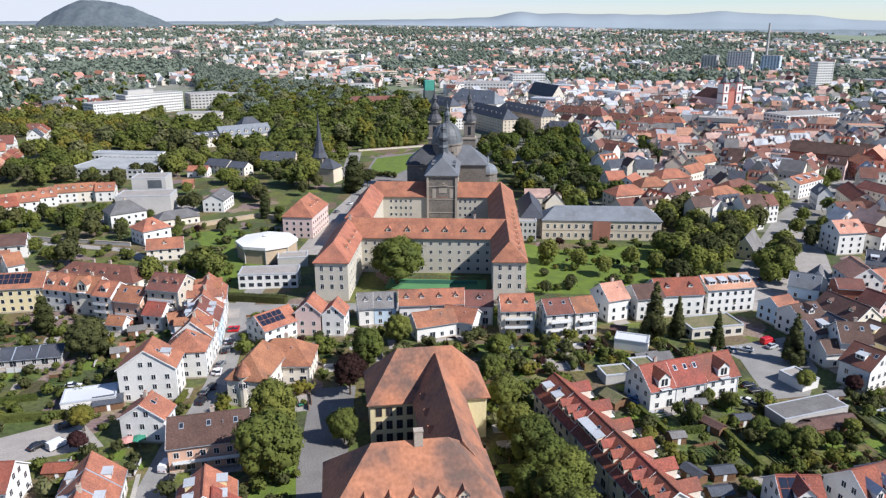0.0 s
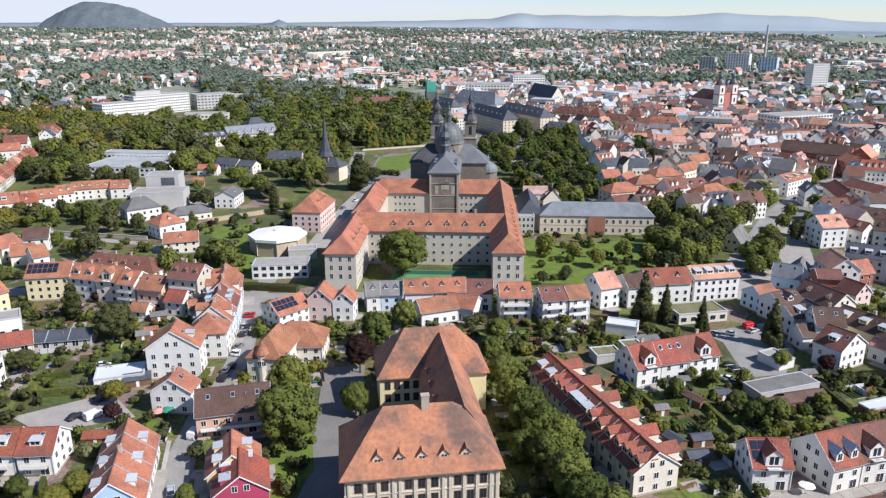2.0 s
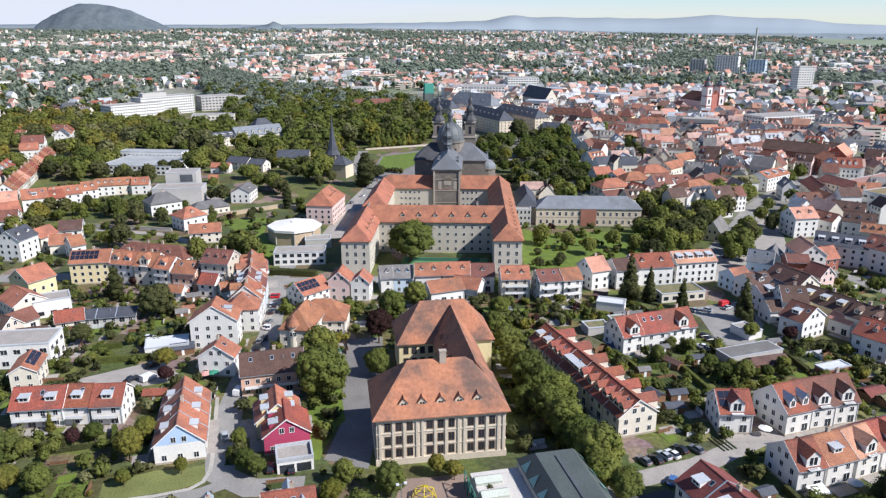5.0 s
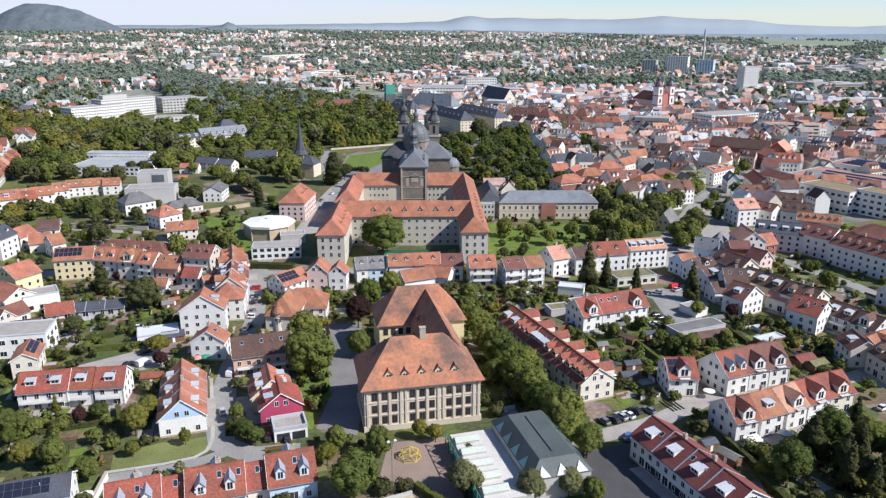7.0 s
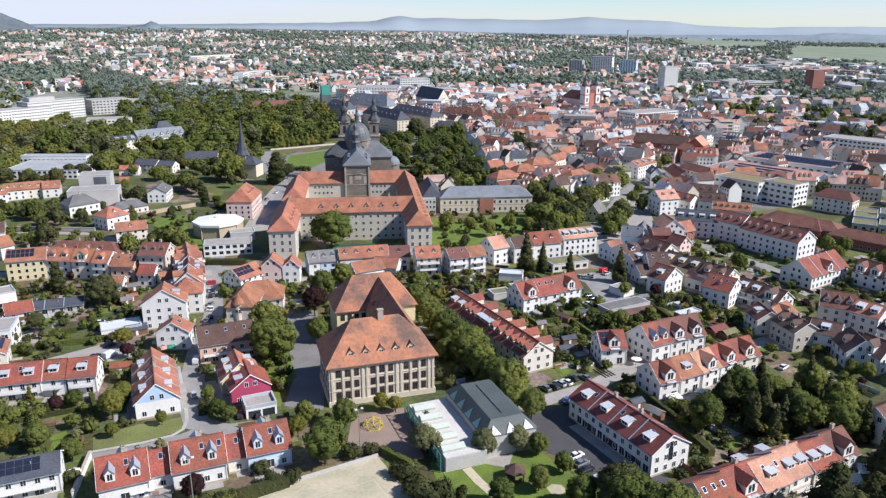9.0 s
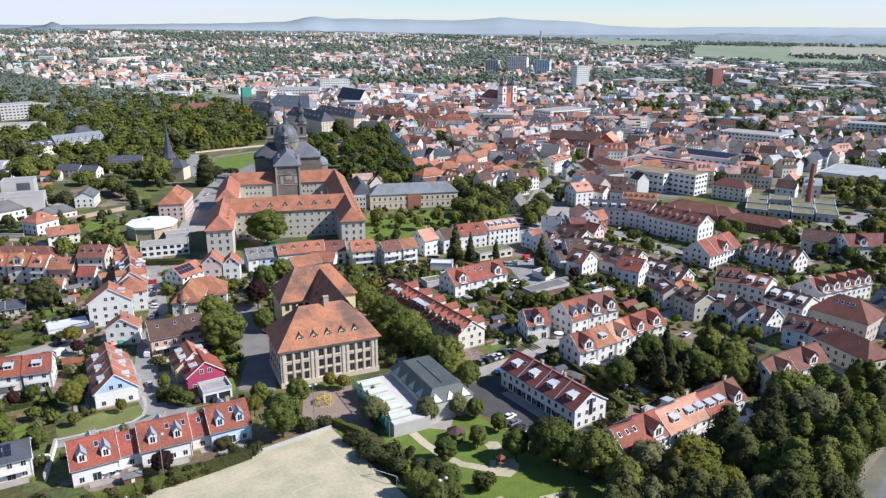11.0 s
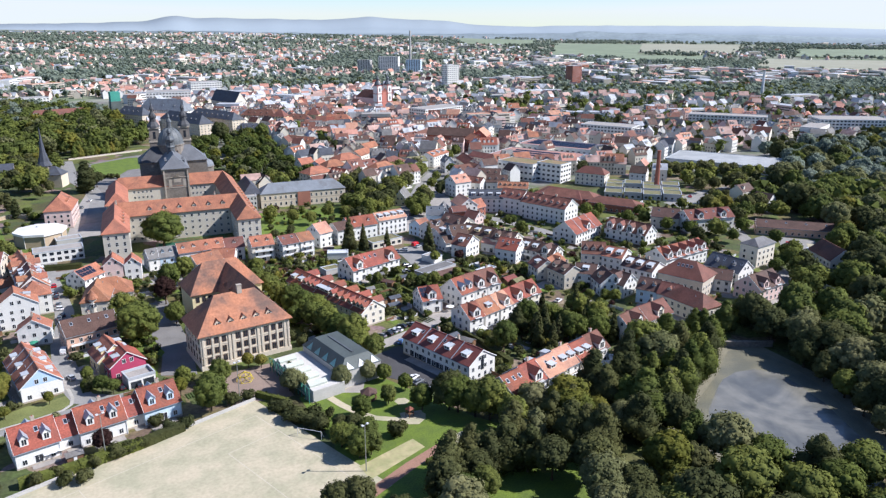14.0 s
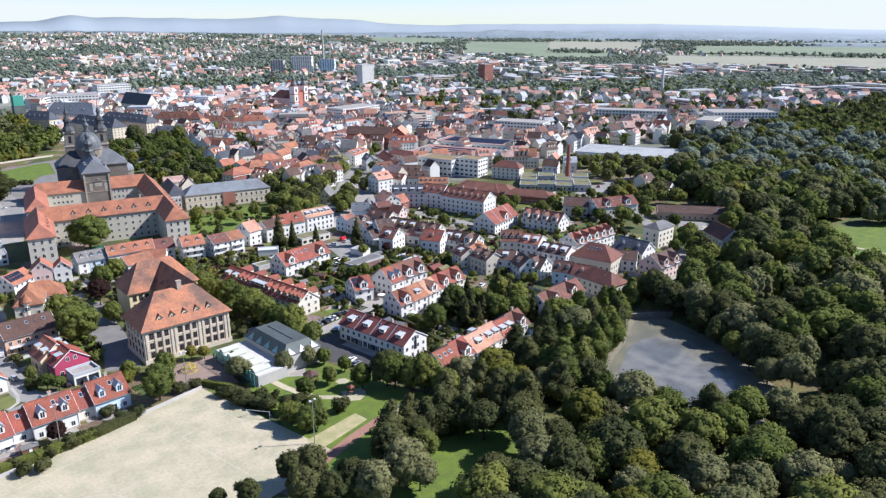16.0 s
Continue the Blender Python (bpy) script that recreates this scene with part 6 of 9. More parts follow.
house(-148.7, 481.7, -21, 17.1, 11, 5.5, 9, "cream", "slate")
house(-133.7, 474.9, -20, 12.4, 10, 5.5, 8.5, "cream", "slate")
house(-112.0, 493.2, -0, 23.5, 13, 7.5, 12, "sand", "slate", dormers=1)
house(-159.0, 468.4, -0, 13.0, 9, 4.5, 7, "white", "orange")
house(-154.6, 433.9, 13, 6.1, 8, 3, 5, "brick", "orange")
house(-183.4, 298.7, 16, 10.3, 11, 6, 9.5, "white", "brown")
house(-255.6, 668.5, -21, 23.9, 13, 6, 10, "white", "orange")
house(-179.9, 600.3, 40, 53.7, 13, 8.5, 12, "cream", "slate", dormers=8, style='slab')
house(-65.5, 337.5, 83, 27, 14, 10.5, 17, "pink", "orange", dormers=3, hip=True)
# rows on the western slope
for i in range(13):
    x, y = -263 - 3.55 * i, 384 + 10.9 * i
    house(x, y, 108, 10.6, 11, 6.2, 10.8 + 0.5 * (i % 3), ("white", "cream", "white", "beige")[i % 4], ("orange", "red", "orange", "salmonroof", "red")[i % 5], dormers=2, chimney=1)
    BUSY.append((x + 13, y - 9, 11))
for i in range(7):
    x, y = -288 - 3.7 * i, 398 + 11.5 * i
    house(x, y, 108, 10.2, 10, 5.6, 9.6, ("cream", "white")[i % 2], ("red", "grey", "orange")[i % 3], dormers=1, style="slab")
for x, y, ang, run, ridge, roof in ((-326, 528, 25, 13, 12, "orange"), (-341, 563, 15, 17, 13, "brownred"), (-336, 600, 110, 14, 13, "slate"), (-342, 618, 110, 13, 12, "orange"), (-349, 636, 110, 13, 12, "red")):
    house(x, y, ang, run, 11, 7.5, ridge, "white", roof, dormers=1)
    BUSY += [(x + 11, y - 16, 14), (x + 4, y - 18, 12), (x + 18, y - 28, 10)]
# end of the long terrace below the flat school
house(-226.6, 367, 40, 10, 10, 5.6, 9.5, "cream", "red", dormers=1, chimney=1)
house(-233.0, 359, 30, 13, 11, 7.5, 12, "white", "orange", dormers=1, style="slab", skylights=2)
house(-243.0, 352, 25, 8, 11, 7.5, 12, "white", "salmonroof", dormers=1)
house(-236.0, 336, 40, 12, 10, 5, 9.5, "cream", "orange")
# houses below the town wall
house(101.0, 424.0, 11, 11.0, 13, 8, 12, "cream", "orange")
house(108.2, 412.6, 57, 16.1, 12, 8, 12, "white", "orange")
house(97.7, 380.9, 20, 19.7, 13, 9, 13, "cream", "orange", hip=True)
house(116.8, 401.6, 12, 17.4, 13, 9, 13, "sand", "orange", hip=True)
house(133.3, 420.8, 16, 19.7, 14, 10, 14, "sand", "orange", hip=True)
house(131.8, 396.8, 32, 14.2, 12, 8, 12, "white", "orange", dormers=2)
house(142.8, 396.7, 21, 13.6, 12, 8, 12, "white", "brownred", dormers=2)
house(144.2, 371.7, 31, 22.0, 13, 10, 14, "cream", "orange", hip=True)
house(158.9, 389.5, 35, 21.8, 13, 10, 14, "sand", "brownred", hip=True)
house(96.3, 370.9, 23, 13.4, 10, 5, 8, "white", "brownred")
house(179.0, 450.4, 34, 14.1, 11, 7, 11, "white", "orange")
house(173.8, 482.2, 38, 21.7, 11, 7.5, 11, "cream", "orange")
house(156.1, 450.6, 44, 22.6, 11, 7.5, 11, "cream", "orange")
house(182.8, 518.4, 37, 17.0, 12, 7.5, 11, "white", "orange", dormers=2)
house(128.6, 536.6, -39, 27.1, 13, 8.5, 12, "white", "brownred", dormers=4)
house(139.9, 503.5, -29, 20.3, 12, 7.5, 11, "white", "brown", dormers=3)
house(224.1, 510.9, 27, 22.4, 13, 10, 13, "pink", "brownred", dormers=2)
house(241.2, 518.7, 43, 23.2, 13, 10, 13, "brick", "brownred")
house(251.0, 499.6, -18, 16.8, 15, 12, 16, "brick", "brown")
house(268.4, 461.0, -90, 17.3, 14, 11, 15, "brick", "orange")
house(183.4, 398.1, 5, 14.9, 13, 8, 11, "white", "mossroof", dormers=2)
house(207.1, 414.0, 38, 27.4, 13, 9, 12, "white", "orange", dormers=3, style='slab')
house(257, 484, -40, 44, 16, 13, 19, "brick", "brown", chimney=2)
house(281, 470, 50, 22, 14, 13, 19, "brick", "salmonroof")
# infill between the streets
house(-192.5, 268.3, 80, 12, 11, 10, 14, "white", "slate", dormers=2, chimney=1)
house(-221.5, 307.8, 20, 14, 10, 8, 12, "white", "brownred", dormers=2)
house(-189.3, 281.9, 75, 11, 9, 7, 10.5, "cream", "orange")
house(-178.0, 277.0, 20, 9, 8, 5, 8.5, "cream", "orange")
house(-149.6, 179.7, -25, 10, 8, 5, 8.5, "beige", "brown")
house(-147.9, 187.1, 60, 9, 7, 4, 7, "cream", "brownred")
house(-137.6, 176.1, 20, 9, 6, 3.2, 5.5, "brick", "brown")
house(-140.5, 165.8, 15, 11, 7, 3.5, 6, "concrete", "orange")
house(-132.8, 190.5, 25, 9, 6, 3, 6, "cream", "red")
house(-85.7, 217.7, 30, 6, 6, 4, 6.5, "cream", "orange")
house(-93.0, 221.1, -14, 7, 7, 5.5, 8.5, "white", "red")
house(-105.1, 218.1, -10, 6, 5, 3, 5, "white", "orange")
house(131.1, 248.0, -30, 10, 8, 5, 9, "lightblue", "lightslate", skylights=2)
house(140.4, 256.9, 60, 9, 7, 4.5, 8, "white", "greyroof")
house(114.3, 224.5, 15, 7, 7, 4, 7, "white", "orange")
house(119.7, 205.1, -75, 7, 8, 7, 10, "white", "slate")
house(112.1, 193.6, 10, 6, 7, 5, 7.5, "white", "brown")
house(145.4, 227.5, -65, 8, 8, 6, 9.5, "pink", "brownred")
house(132.4, 182.6, -60, 8, 8, 5, 8, "white", "salmonroof")
house(159.1, 250.0, 20, 8, 8, 6, 10, "brick", "orange")
house(202.2, 301.0, -33, 14, 10, 8, 12, "white", "brown", dormers=3)
house(187.9, 306.7, -60, 14, 9, 8, 11, "white", "brownred", dormers=2)
house(208.8, 323.9, -35, 16, 10, 8, 12, "cream", "brown", dormers=3)


# ---------------------------------------------------------------- trees
rng = np.random.default_rng(7)


def crown_arrays(kind, seed, leaves, size):
    """Vertices of many small leaf clumps (quads) around the lobes of a crown of height about 1."""
    r = np.random.default_rng(seed)
    lobes = []
    if kind in ("round", "full"):   # a domed body with many small boughs on it
        base, n = (0.30, 40) if kind == "round" else (0.14, 48)
        mid, tall = (base + 0.95) / 2, (0.95 - base) / 2
        sway = r.uniform(-0.05, 0.05, 2)
        for i in range(n):
            a, u = 2.39996 * i + r.uniform(-0.35, 0.35), -0.75 + 1.72 * (i + 0.5) / n
            d = 0.30 * math.sqrt(max(0.02, 1 - u * u)) * r.uniform(0.82, 1.1) * (1 + 0.13 * math.sin(2 * a + seed) + 0.09 * math.sin(3 * a - seed))
            h = mid + tall * 0.80 * u * r.uniform(0.92, 1.06)
            lobes.append((d * np.cos(a) + sway[0] * u, d * np.sin(a) + sway[1] * u, h, r.uniform(0.085, 0.15)))
        for u, w in ((-0.45, 0.23), (0.0, 0.29), (0.45, 0.24)):
            lobes.append((sway[0] * u, sway[1] * u, mid + tall * u, w))
    elif kind == "tall":
        for i in range(18):
            a, h = 2.4 * i, 0.1 + 0.82 * i / 17
            d = 0.10 * (1 - 0.6 * (i / 17) ** 2) * r.uniform(0.4, 1.0)
            lobes.append((d * np.cos(a), d * np.sin(a), h, (0.12 if i < 13 else 0.075) * r.uniform(0.85, 1.1)))
    elif kind == "lime":
        for i in range(18):
            h = 0.18 + 0.76 * (i / 17)
            wdt = 0.26 * (1 - ((h - 0.18) / 0.8) ** 1.6) + 0.03
            a = r.uniform(0, 2 * np.pi)
            d = wdt * r.uniform(0.3, 0.8)
            lobes.append((d * np.cos(a), d * np.sin(a), h, wdt * 0.62 + 0.05))
    elif kind == "conifer":
        for i in range(22):
            h = 0.06 + 0.9 * (i / 21)
            wdt = 0.21 * (1 - h) ** 0.85 + 0.012
            for q in range(3):
                a = r.uniform(0, 2 * np.pi)
                lobes.append((wdt * 0.62 * np.cos(a), wdt * 0.62 * np.sin(a), h, wdt * 0.45 + 0.008))
    elif kind == "bush":
        for i in range(9):
            a, d = r.uniform(0, 2 * np.pi), r.uniform(0, 0.42)
            lobes.append((d * np.cos(a), d * np.sin(a), r.uniform(0.3, 0.66), r.uniform(0.22, 0.34)))
    lobes = np.array(lobes)
    w = lobes[:, 3] ** 2
    pick = r.choice(len(lobes), leaves, p=w / w.sum())
    v = r.normal(size=(leaves, 3))
    v[:, 2] = v[:, 2] * 0.9 + 0.3
    v /= np.linalg.norm(v, axis=1)[:, None]
    c = lobes[pick, :3] + v * (lobes[pick, 3] * r.uniform(0.82, 1.12, leaves))[:, None]
    out = c - (0, 0, 0.42)
    out /= np.linalg.norm(out, axis=1)[:, None]
    nrm = 0.7 * v + 0.5 * out + r.normal(size=(leaves, 3)) * 0.3
    nrm /= np.linalg.norm(nrm, axis=1)[:, None]
    t = np.cross(nrm, r.normal(size=(leaves, 3)))
    t /= np.linalg.norm(t, axis=1)[:, None]
    b = np.cross(nrm, t)
    soft = 0.6 * v + 0.7 * out + r.normal(size=(leaves, 3)) * 0.2   # leaves of a bough share its light
    soft /= np.linalg.norm(soft, axis=1)[:, None]
    s = (size * r.uniform(0.6, 1.35, leaves))[:, None]
    k = r.uniform(0.7, 1.1, leaves)[:, None]
    quads = np.stack([c + t * s, c - t * s * 0.6 + b * s * k - nrm * s * 0.2, c - t * s * 0.6 - b * s * k + nrm * s * 0.25], 1)
    cores = []
    for lx, ly, lz, lr in lobes:
        q = lr * 0.86
        cores.append((lx, ly, lz, q))
    return quads, cores, soft


_b = bmesh.new()
bmesh.ops.create_icosphere(_b, subdivisions=1, radius=1.0)
_b.verts.index_update()
BALL, BFACES = np.array([tuple(q.co) for q in _b.verts]), [tuple(q.index for q in f.verts) for f in _b.faces]
_b.free()
OCTA = np.array([(1, 0, 0), (0, 1, 0), (-1, 0, 0), (0, -1, 0), (0, 0, 1), (0, 0, -1)], float)
OFACES = [(0, 1, 4), (1, 2, 4), (2, 3, 4), (3, 0, 4), (1, 0, 5), (2, 1, 5), (3, 2, 5), (0, 3, 5)]


def crown_geometry(kind, seed, leaves, size):
    """Vertices, faces and vertex normals of one crown."""
    ball, bfaces = (BALL, BFACES) if leaves > 1000 else (OCTA, OFACES)
    quads, cores, soft = crown_arrays(kind, seed, leaves, size)
    if leaves < 1000:
        cores = sorted(cores, key=lambda q: -q[3])[:12 if leaves > 90 else 3]
    v = quads.reshape(-1, 3)
    faces = np.arange(len(v)).reshape(-1, 3).tolist()
    extra, normals = [], [np.repeat(soft, 3, axis=0)]
    for cx, cy, cz, q in cores:
        k = len(v) + len(extra) * len(ball)
        extra.append(ball * q + (cx, cy, cz))
        normals.append(ball)
        faces += [tuple(k + i for i in f) for f in bfaces]
    return np.concatenate([v] + extra), faces, np.concatenate(normals)


def mesh_from(name, v, faces, mat, normals):
    me = bpy.data.meshes.new(name)
    me.from_pydata(v.tolist(), [], faces)
    me.materials.append(mat)
    me.update()
    me.normals_split_custom_set_from_vertices(normals.tolist())
    return me


def trunk_mesh(h, r0):
    m = Mesh()
    m.lathe([(r0 * 1.5, 0), (r0, h * 0.12), (r0 * 0.75, h * 0.5), (r0 * 0.25, h)], 7)
    g = np.random.default_rng(3)
    for i in range(5):
        a, z = 2 * math.pi * i / 5 + g.uniform(-0.4, 0.4), h * g.uniform(0.35, 0.7)
        dx, dy = math.cos(a) * h * 0.32, math.sin(a) * h * 0.32
        w = r0 * 0.35
        m.prism([(-w, -w), (w, -w), (w, w), (-w, w)], z, z + 0.01)
        k = len(m.v)
        m.v += [(-w, -w, z), (w, -w, z), (0, w, z), (dx, dy, z + h * 0.3)]
        m.f += [(k, k + 1, k + 3), (k + 1, k + 2, k + 3), (k + 2, k, k + 3)]
        m.s += [0] * 3
    return m.data("trunk", [BARK])


TREES = {}
TREE_TRUNK = {"round": trunk_mesh(0.62, 0.022), "full": trunk_mesh(0.6, 0.022), "tall": trunk_mesh(0.85, 0.018), "lime": trunk_mesh(0.8, 0.018), "conifer": trunk_mesh(0.92, 0.015), "bush": trunk_mesh(0.4, 0.02)}
SPEC = {"round": (3000, 0.024), "full": (3200, 0.024), "tall": (2000, 0.017), "lime": (2700, 0.020), "conifer": (2400, 0.017), "bush": (900, 0.062)}
for kind, (n, size) in SPEC.items():
    for leaf in ("green", "dark", "yellow", "copper", "willow"):
        for variant in range(3 if leaf in ("green", "dark") else 2 if leaf == "willow" else 1):
            v, f, nv = crown_geometry(kind, 11 + variant * 5 + len(leaf), n, size)
            TREES.setdefault((kind, leaf), []).append(mesh_from("crown", v, f, LEAF[leaf], nv))
for mat in LEAF.values():   # some daylight passes through the leaves
    nt = mat.node_tree
    thru, mix, out = nt.nodes.new("ShaderNodeBsdfTranslucent"), nt.nodes.new("ShaderNodeMixShader"), nt.nodes["Material Output"]
    bsdf = nt.nodes["Principled BSDF"]
    mix.inputs[0].default_value = 0.28
    nt.links.new(bsdf.inputs["Base Color"].links[0].from_socket, thru.inputs["Color"])
    nt.links.new(bsdf.outputs[0], mix.inputs[1])
    nt.links.new(thru.outputs[0], mix.inputs[2])
    nt.links.new(mix.outputs[0], out.inputs["Surface"])
WORDS = {"round": "broad-crowned", "full": "broad low-branched", "tall": "slim columnar", "lime": "dense conical", "conifer": "tall pointed", "bush": "rounded leafy"}
LEAFW = {"green": "green", "dark": "dark green", "yellow": "yellowing", "pale": "pale green", "copper": "dark copper-red", "willow": "silvery green"}
COUNT = [0]


def tree(x, y, h, kind="round", leaf="green", wide=1.0, check=False):
    if check and not free(x, y, 1.2):
        return None
    COUNT[0] += 1
    q = COUNT[0]
    h *= 0.90 + 0.22 * ((q * 0.618) % 1.0)
    name = {"conifer": "conifer", "bush": "bush"}.get(kind, "tree")
    t = thing(name, x, y, 0, (q * 67) % 360, f"{WORDS[kind]} {LEAFW[leaf]} {name} with dense foliage", name, "garden " + name + "s" if kind == "bush" else "")
    wide *= 0.94 + 0.16 * ((q * 0.414) % 1.0)
    t.scale = (h * wide, h * wide, h)
    meshes = TREES[(kind, leaf)]
    part("trunk", TREE_TRUNK[kind], None, t)
    part("crown", meshes[q % len(meshes)], None, t)
    return t


def area_points(poly, spacing, jitter=0.45, seed=1, gap=0.0, margin=2.0):
    """Scattered places inside a polygon that are not taken."""
    r = np.random.default_rng(seed)
    xs, ys = [p[0] for p in poly], [p[1] for p in poly]
    out = []
    y = min(ys)
    while y < max(ys):
        x = min(xs)
        while x < max(xs):
            px, py = x + r.uniform(-jitter, jitter) * spacing, y + r.uniform(-jitter, jitter) * spacing
            inside = False
            for i in range(len(poly)):
                a, b = poly[i], poly[i - 1]
                if (a[1] > py) != (b[1] > py) and px < (b[0] - a[0]) * (py - a[1]) / (b[1] - a[1]) + a[0]:
                    inside = not inside
            if inside and r.random() > gap and free(px, py, margin):
                out.append((px, py))
            x += spacing
        y += spacing
    return out


def woods(name, groups, label, leaves=270, size=0.075):
    """Many trees of one wood as one object; groups: leaf colour -> list of (x, y, height, kind)."""
    verts, normals, faces, slots, mats, k = [], [], [], [], [], 0
    r = np.random.default_rng(len(label))
    for slot, (leaf, spots) in enumerate(groups.items()):
        mats.append(LEAF[leaf])
        kinds = {}
        for x, y, h, kind in spots:
            if kind not in kinds:
                kinds[kind] = [crown_geometry(kind, s, leaves, size) for s in (21, 22, 23)]
            v, f, nv = kinds[kind][r.integers(3)]
            a = r.uniform(0, 6.28)
            c, s = math.cos(a), math.sin(a)
            wd = h * r.uniform(0.85, 1.2)
            p = np.stack([(v[:, 0] * c - v[:, 1] * s) * wd + x, (v[:, 0] * s + v[:, 1] * c) * wd + y, v[:, 2] * h + rise(x, y) - 0.08 * h], 1)
            verts.append(p)
            normals.append(np.stack([nv[:, 0] * c - nv[:, 1] * s, nv[:, 0] * s + nv[:, 1] * c, nv[:, 2]], 1))
            faces += [tuple(q + k for q in g) for g in f]
            slots += [slot] * len(f)
            k += len(p)
    me = bpy.data.meshes.new(name)
    me.from_pydata(np.concatenate(verts).tolist(), [], faces)
    for m in mats:
        me.materials.append(m)
    me.polygons.foreach_set("material_index", slots)
    me.update()
    me.normals_split_custom_set_from_vertices(np.concatenate(normals).tolist())
    return tagged(new(name, me), label, "trees", kind="stuff")


def mixed(points, h0, h1, seed, weights, kinds=("round",), pale=None):
    """Trees by leaf colour; pale: the distances over which leaves paled for haze take over."""
    r = np.random.default_rng(seed)
    names = list(weights)
    p = np.array([weights[q] for q in names], float)
    g = {q: [] for q in names + ["pale"]}
    for x, y in points:
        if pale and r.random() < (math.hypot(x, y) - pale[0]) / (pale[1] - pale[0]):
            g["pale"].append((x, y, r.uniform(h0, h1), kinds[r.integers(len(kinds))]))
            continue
        g[names[r.choice(len(names), p=p / p.sum())]].append((x, y, r.uniform(h0, h1), kinds[r.integers(len(kinds))]))
    return {q: s for q, s in g.items() if s}




# ---------------------------------------------------------------- small things
PAINT = {"white": (0.7, 0.7, 0.7), "silver": (0.42, 0.44, 0.46), "grey": (0.16, 0.17, 0.18), "black": (0.02, 0.021, 0.024), "red": (0.50, 0.015, 0.02), "blue": (0.06, 0.14, 0.32)}
PAINT = {k: surface("car_paint_" + k, c, rough=0.25, var=0.03, spec=0.6) for k, c in PAINT.items()}
TYRE = surface("tyre_rubber", (0.02, 0.02, 0.02), var=0.1)
RIM = surface("wheel_rim", (0.4, 0.4, 0.41), rough=0.35, metal=0.8)
LAMPG = surface("headlight_glass", (0.7, 0.72, 0.74), rough=0.15)
TAILG = surface("tail_light", (0.35, 0.01, 0.01), rough=0.2)


def loft(m, stations, slot=0):
    """Joins cross-sections of equally many points along x."""
    n, k = len(stations[0]), len(m.v)
    for s in stations:
        m.v += s
    for i in range(len(stations) - 1):
        for j in range(n):
            a, b = k + i * n + j, k + i * n + (j + 1) % n
            m.f.append((a, b, b + n, a + n))
            m.s.append(slot)
    m.f.append(tuple(k + n - 1 - j for j in range(n)))
    m.f.append(tuple(k + (len(stations) - 1) * n + j for j in range(n)))
    m.s += [slot] * 2


def car_meshes(kind):
    van = kind == "van"
    body, cab = Mesh(), Mesh()
    sec = lambda x, w, z0, z1: [(x, -w, z0), (x, -w, z1 - 0.12), (x, -w * 0.9, z1), (x, w * 0.9, z1), (x, w, z1 - 0.12), (x, w, z0)][::-1]
    if van:
        loft(body, [sec(-2.5, 0.9, 0.45, 1.0), sec(-2.45, 0.98, 0.3, 1.15), sec(1.3, 1.0, 0.3, 1.15), sec(2.2, 0.96, 0.3, 1.0), sec(2.5, 0.85, 0.4, 0.8)])
        loft(cab, [sec(-2.45, 0.96, 1.12, 1.3), sec(-2.4, 0.94, 1.12, 1.98), sec(0.9, 0.92, 1.12, 2.0), sec(1.7, 0.86, 1.1, 1.25)])
    else:
        loft(body, [sec(-2.15, 0.74, 0.42, 0.8), sec(-2.05, 0.85, 0.28, 0.93), sec(-1.2, 0.89, 0.26, 0.96), sec(0.8, 0.89, 0.26, 0.95), sec(1.9, 0.84, 0.28, 0.78), sec(2.15, 0.72, 0.38, 0.66)])
        loft(cab, [sec(-1.85, 0.74, 0.92, 1.0), sec(-1.25, 0.72, 0.92, 1.42), sec(0.05, 0.70, 0.92, 1.46), sec(0.95, 0.72, 0.9, 1.0)])
    wheel = Mesh()
    for side in (-1, 1):
        pass
    ring = [(0.31 * math.cos(2 * math.pi * i / 12), 0.31 * math.sin(2 * math.pi * i / 12)) for i in range(12)]
    k = len(wheel.v)
    wheel.v += [(a, -0.1, b) for a, b in ring] + [(a, 0.1, b) for a, b in ring]
    for i in range(12):
        j = (i + 1) % 12
        wheel.f.append((k + i, k + 12 + i, k + 12 + j, k + j))
        wheel.s.append(0)
    wheel.f.append(tuple(k + 12 + i for i in range(12))[::-1])
    wheel.f.append(tuple(k + i for i in range(12)))
    wheel.s += [0, 0]
    wheel.face([(0.2 * math.cos(2 * math.pi * i / 8), -0.105, 0.2 * math.sin(2 * math.pi * i / 8)) for i in range(8)], 1)
    wheel.face([(0.2 * math.cos(2 * math.pi * i / 8), 0.105, 0.2 * math.sin(2 * math.pi * i / 8)) for i in range(8)][::-1], 1)
    lamp = Mesh()
    lamp.box(-0.05, -0.17, -0.08, 0.03, 0.17, 0.08, 0, True)
    roofp = Mesh()
    if van:
        roofp.box(-2.38, -0.86, 1.985, 0.9, 0.86, 2.03, 0)
    else:
        roofp.box(-1.22, -0.62, 1.415, 0.02, 0.62, 1.485, 0)
    return body, cab, wheel.data("wheel", [TYRE, RIM]), lamp, roofp


CARS = {}
for kind in ("car", "van"):
    body, cab, wheel, lamp, roofp = car_meshes(kind)
    CARS[kind] = ({c: body.data("body", [p]) for c, p in PAINT.items()}, cab.data("cabin", [GLASS]), wheel, lamp.data("headlight", [LAMPG]), lamp.data("tail_light", [TAILG]), {c: roofp.data("car_roof", [p]) for c, p in PAINT.items()}, {c: cab.data("cabin", [p]) for c, p in PAINT.items()})


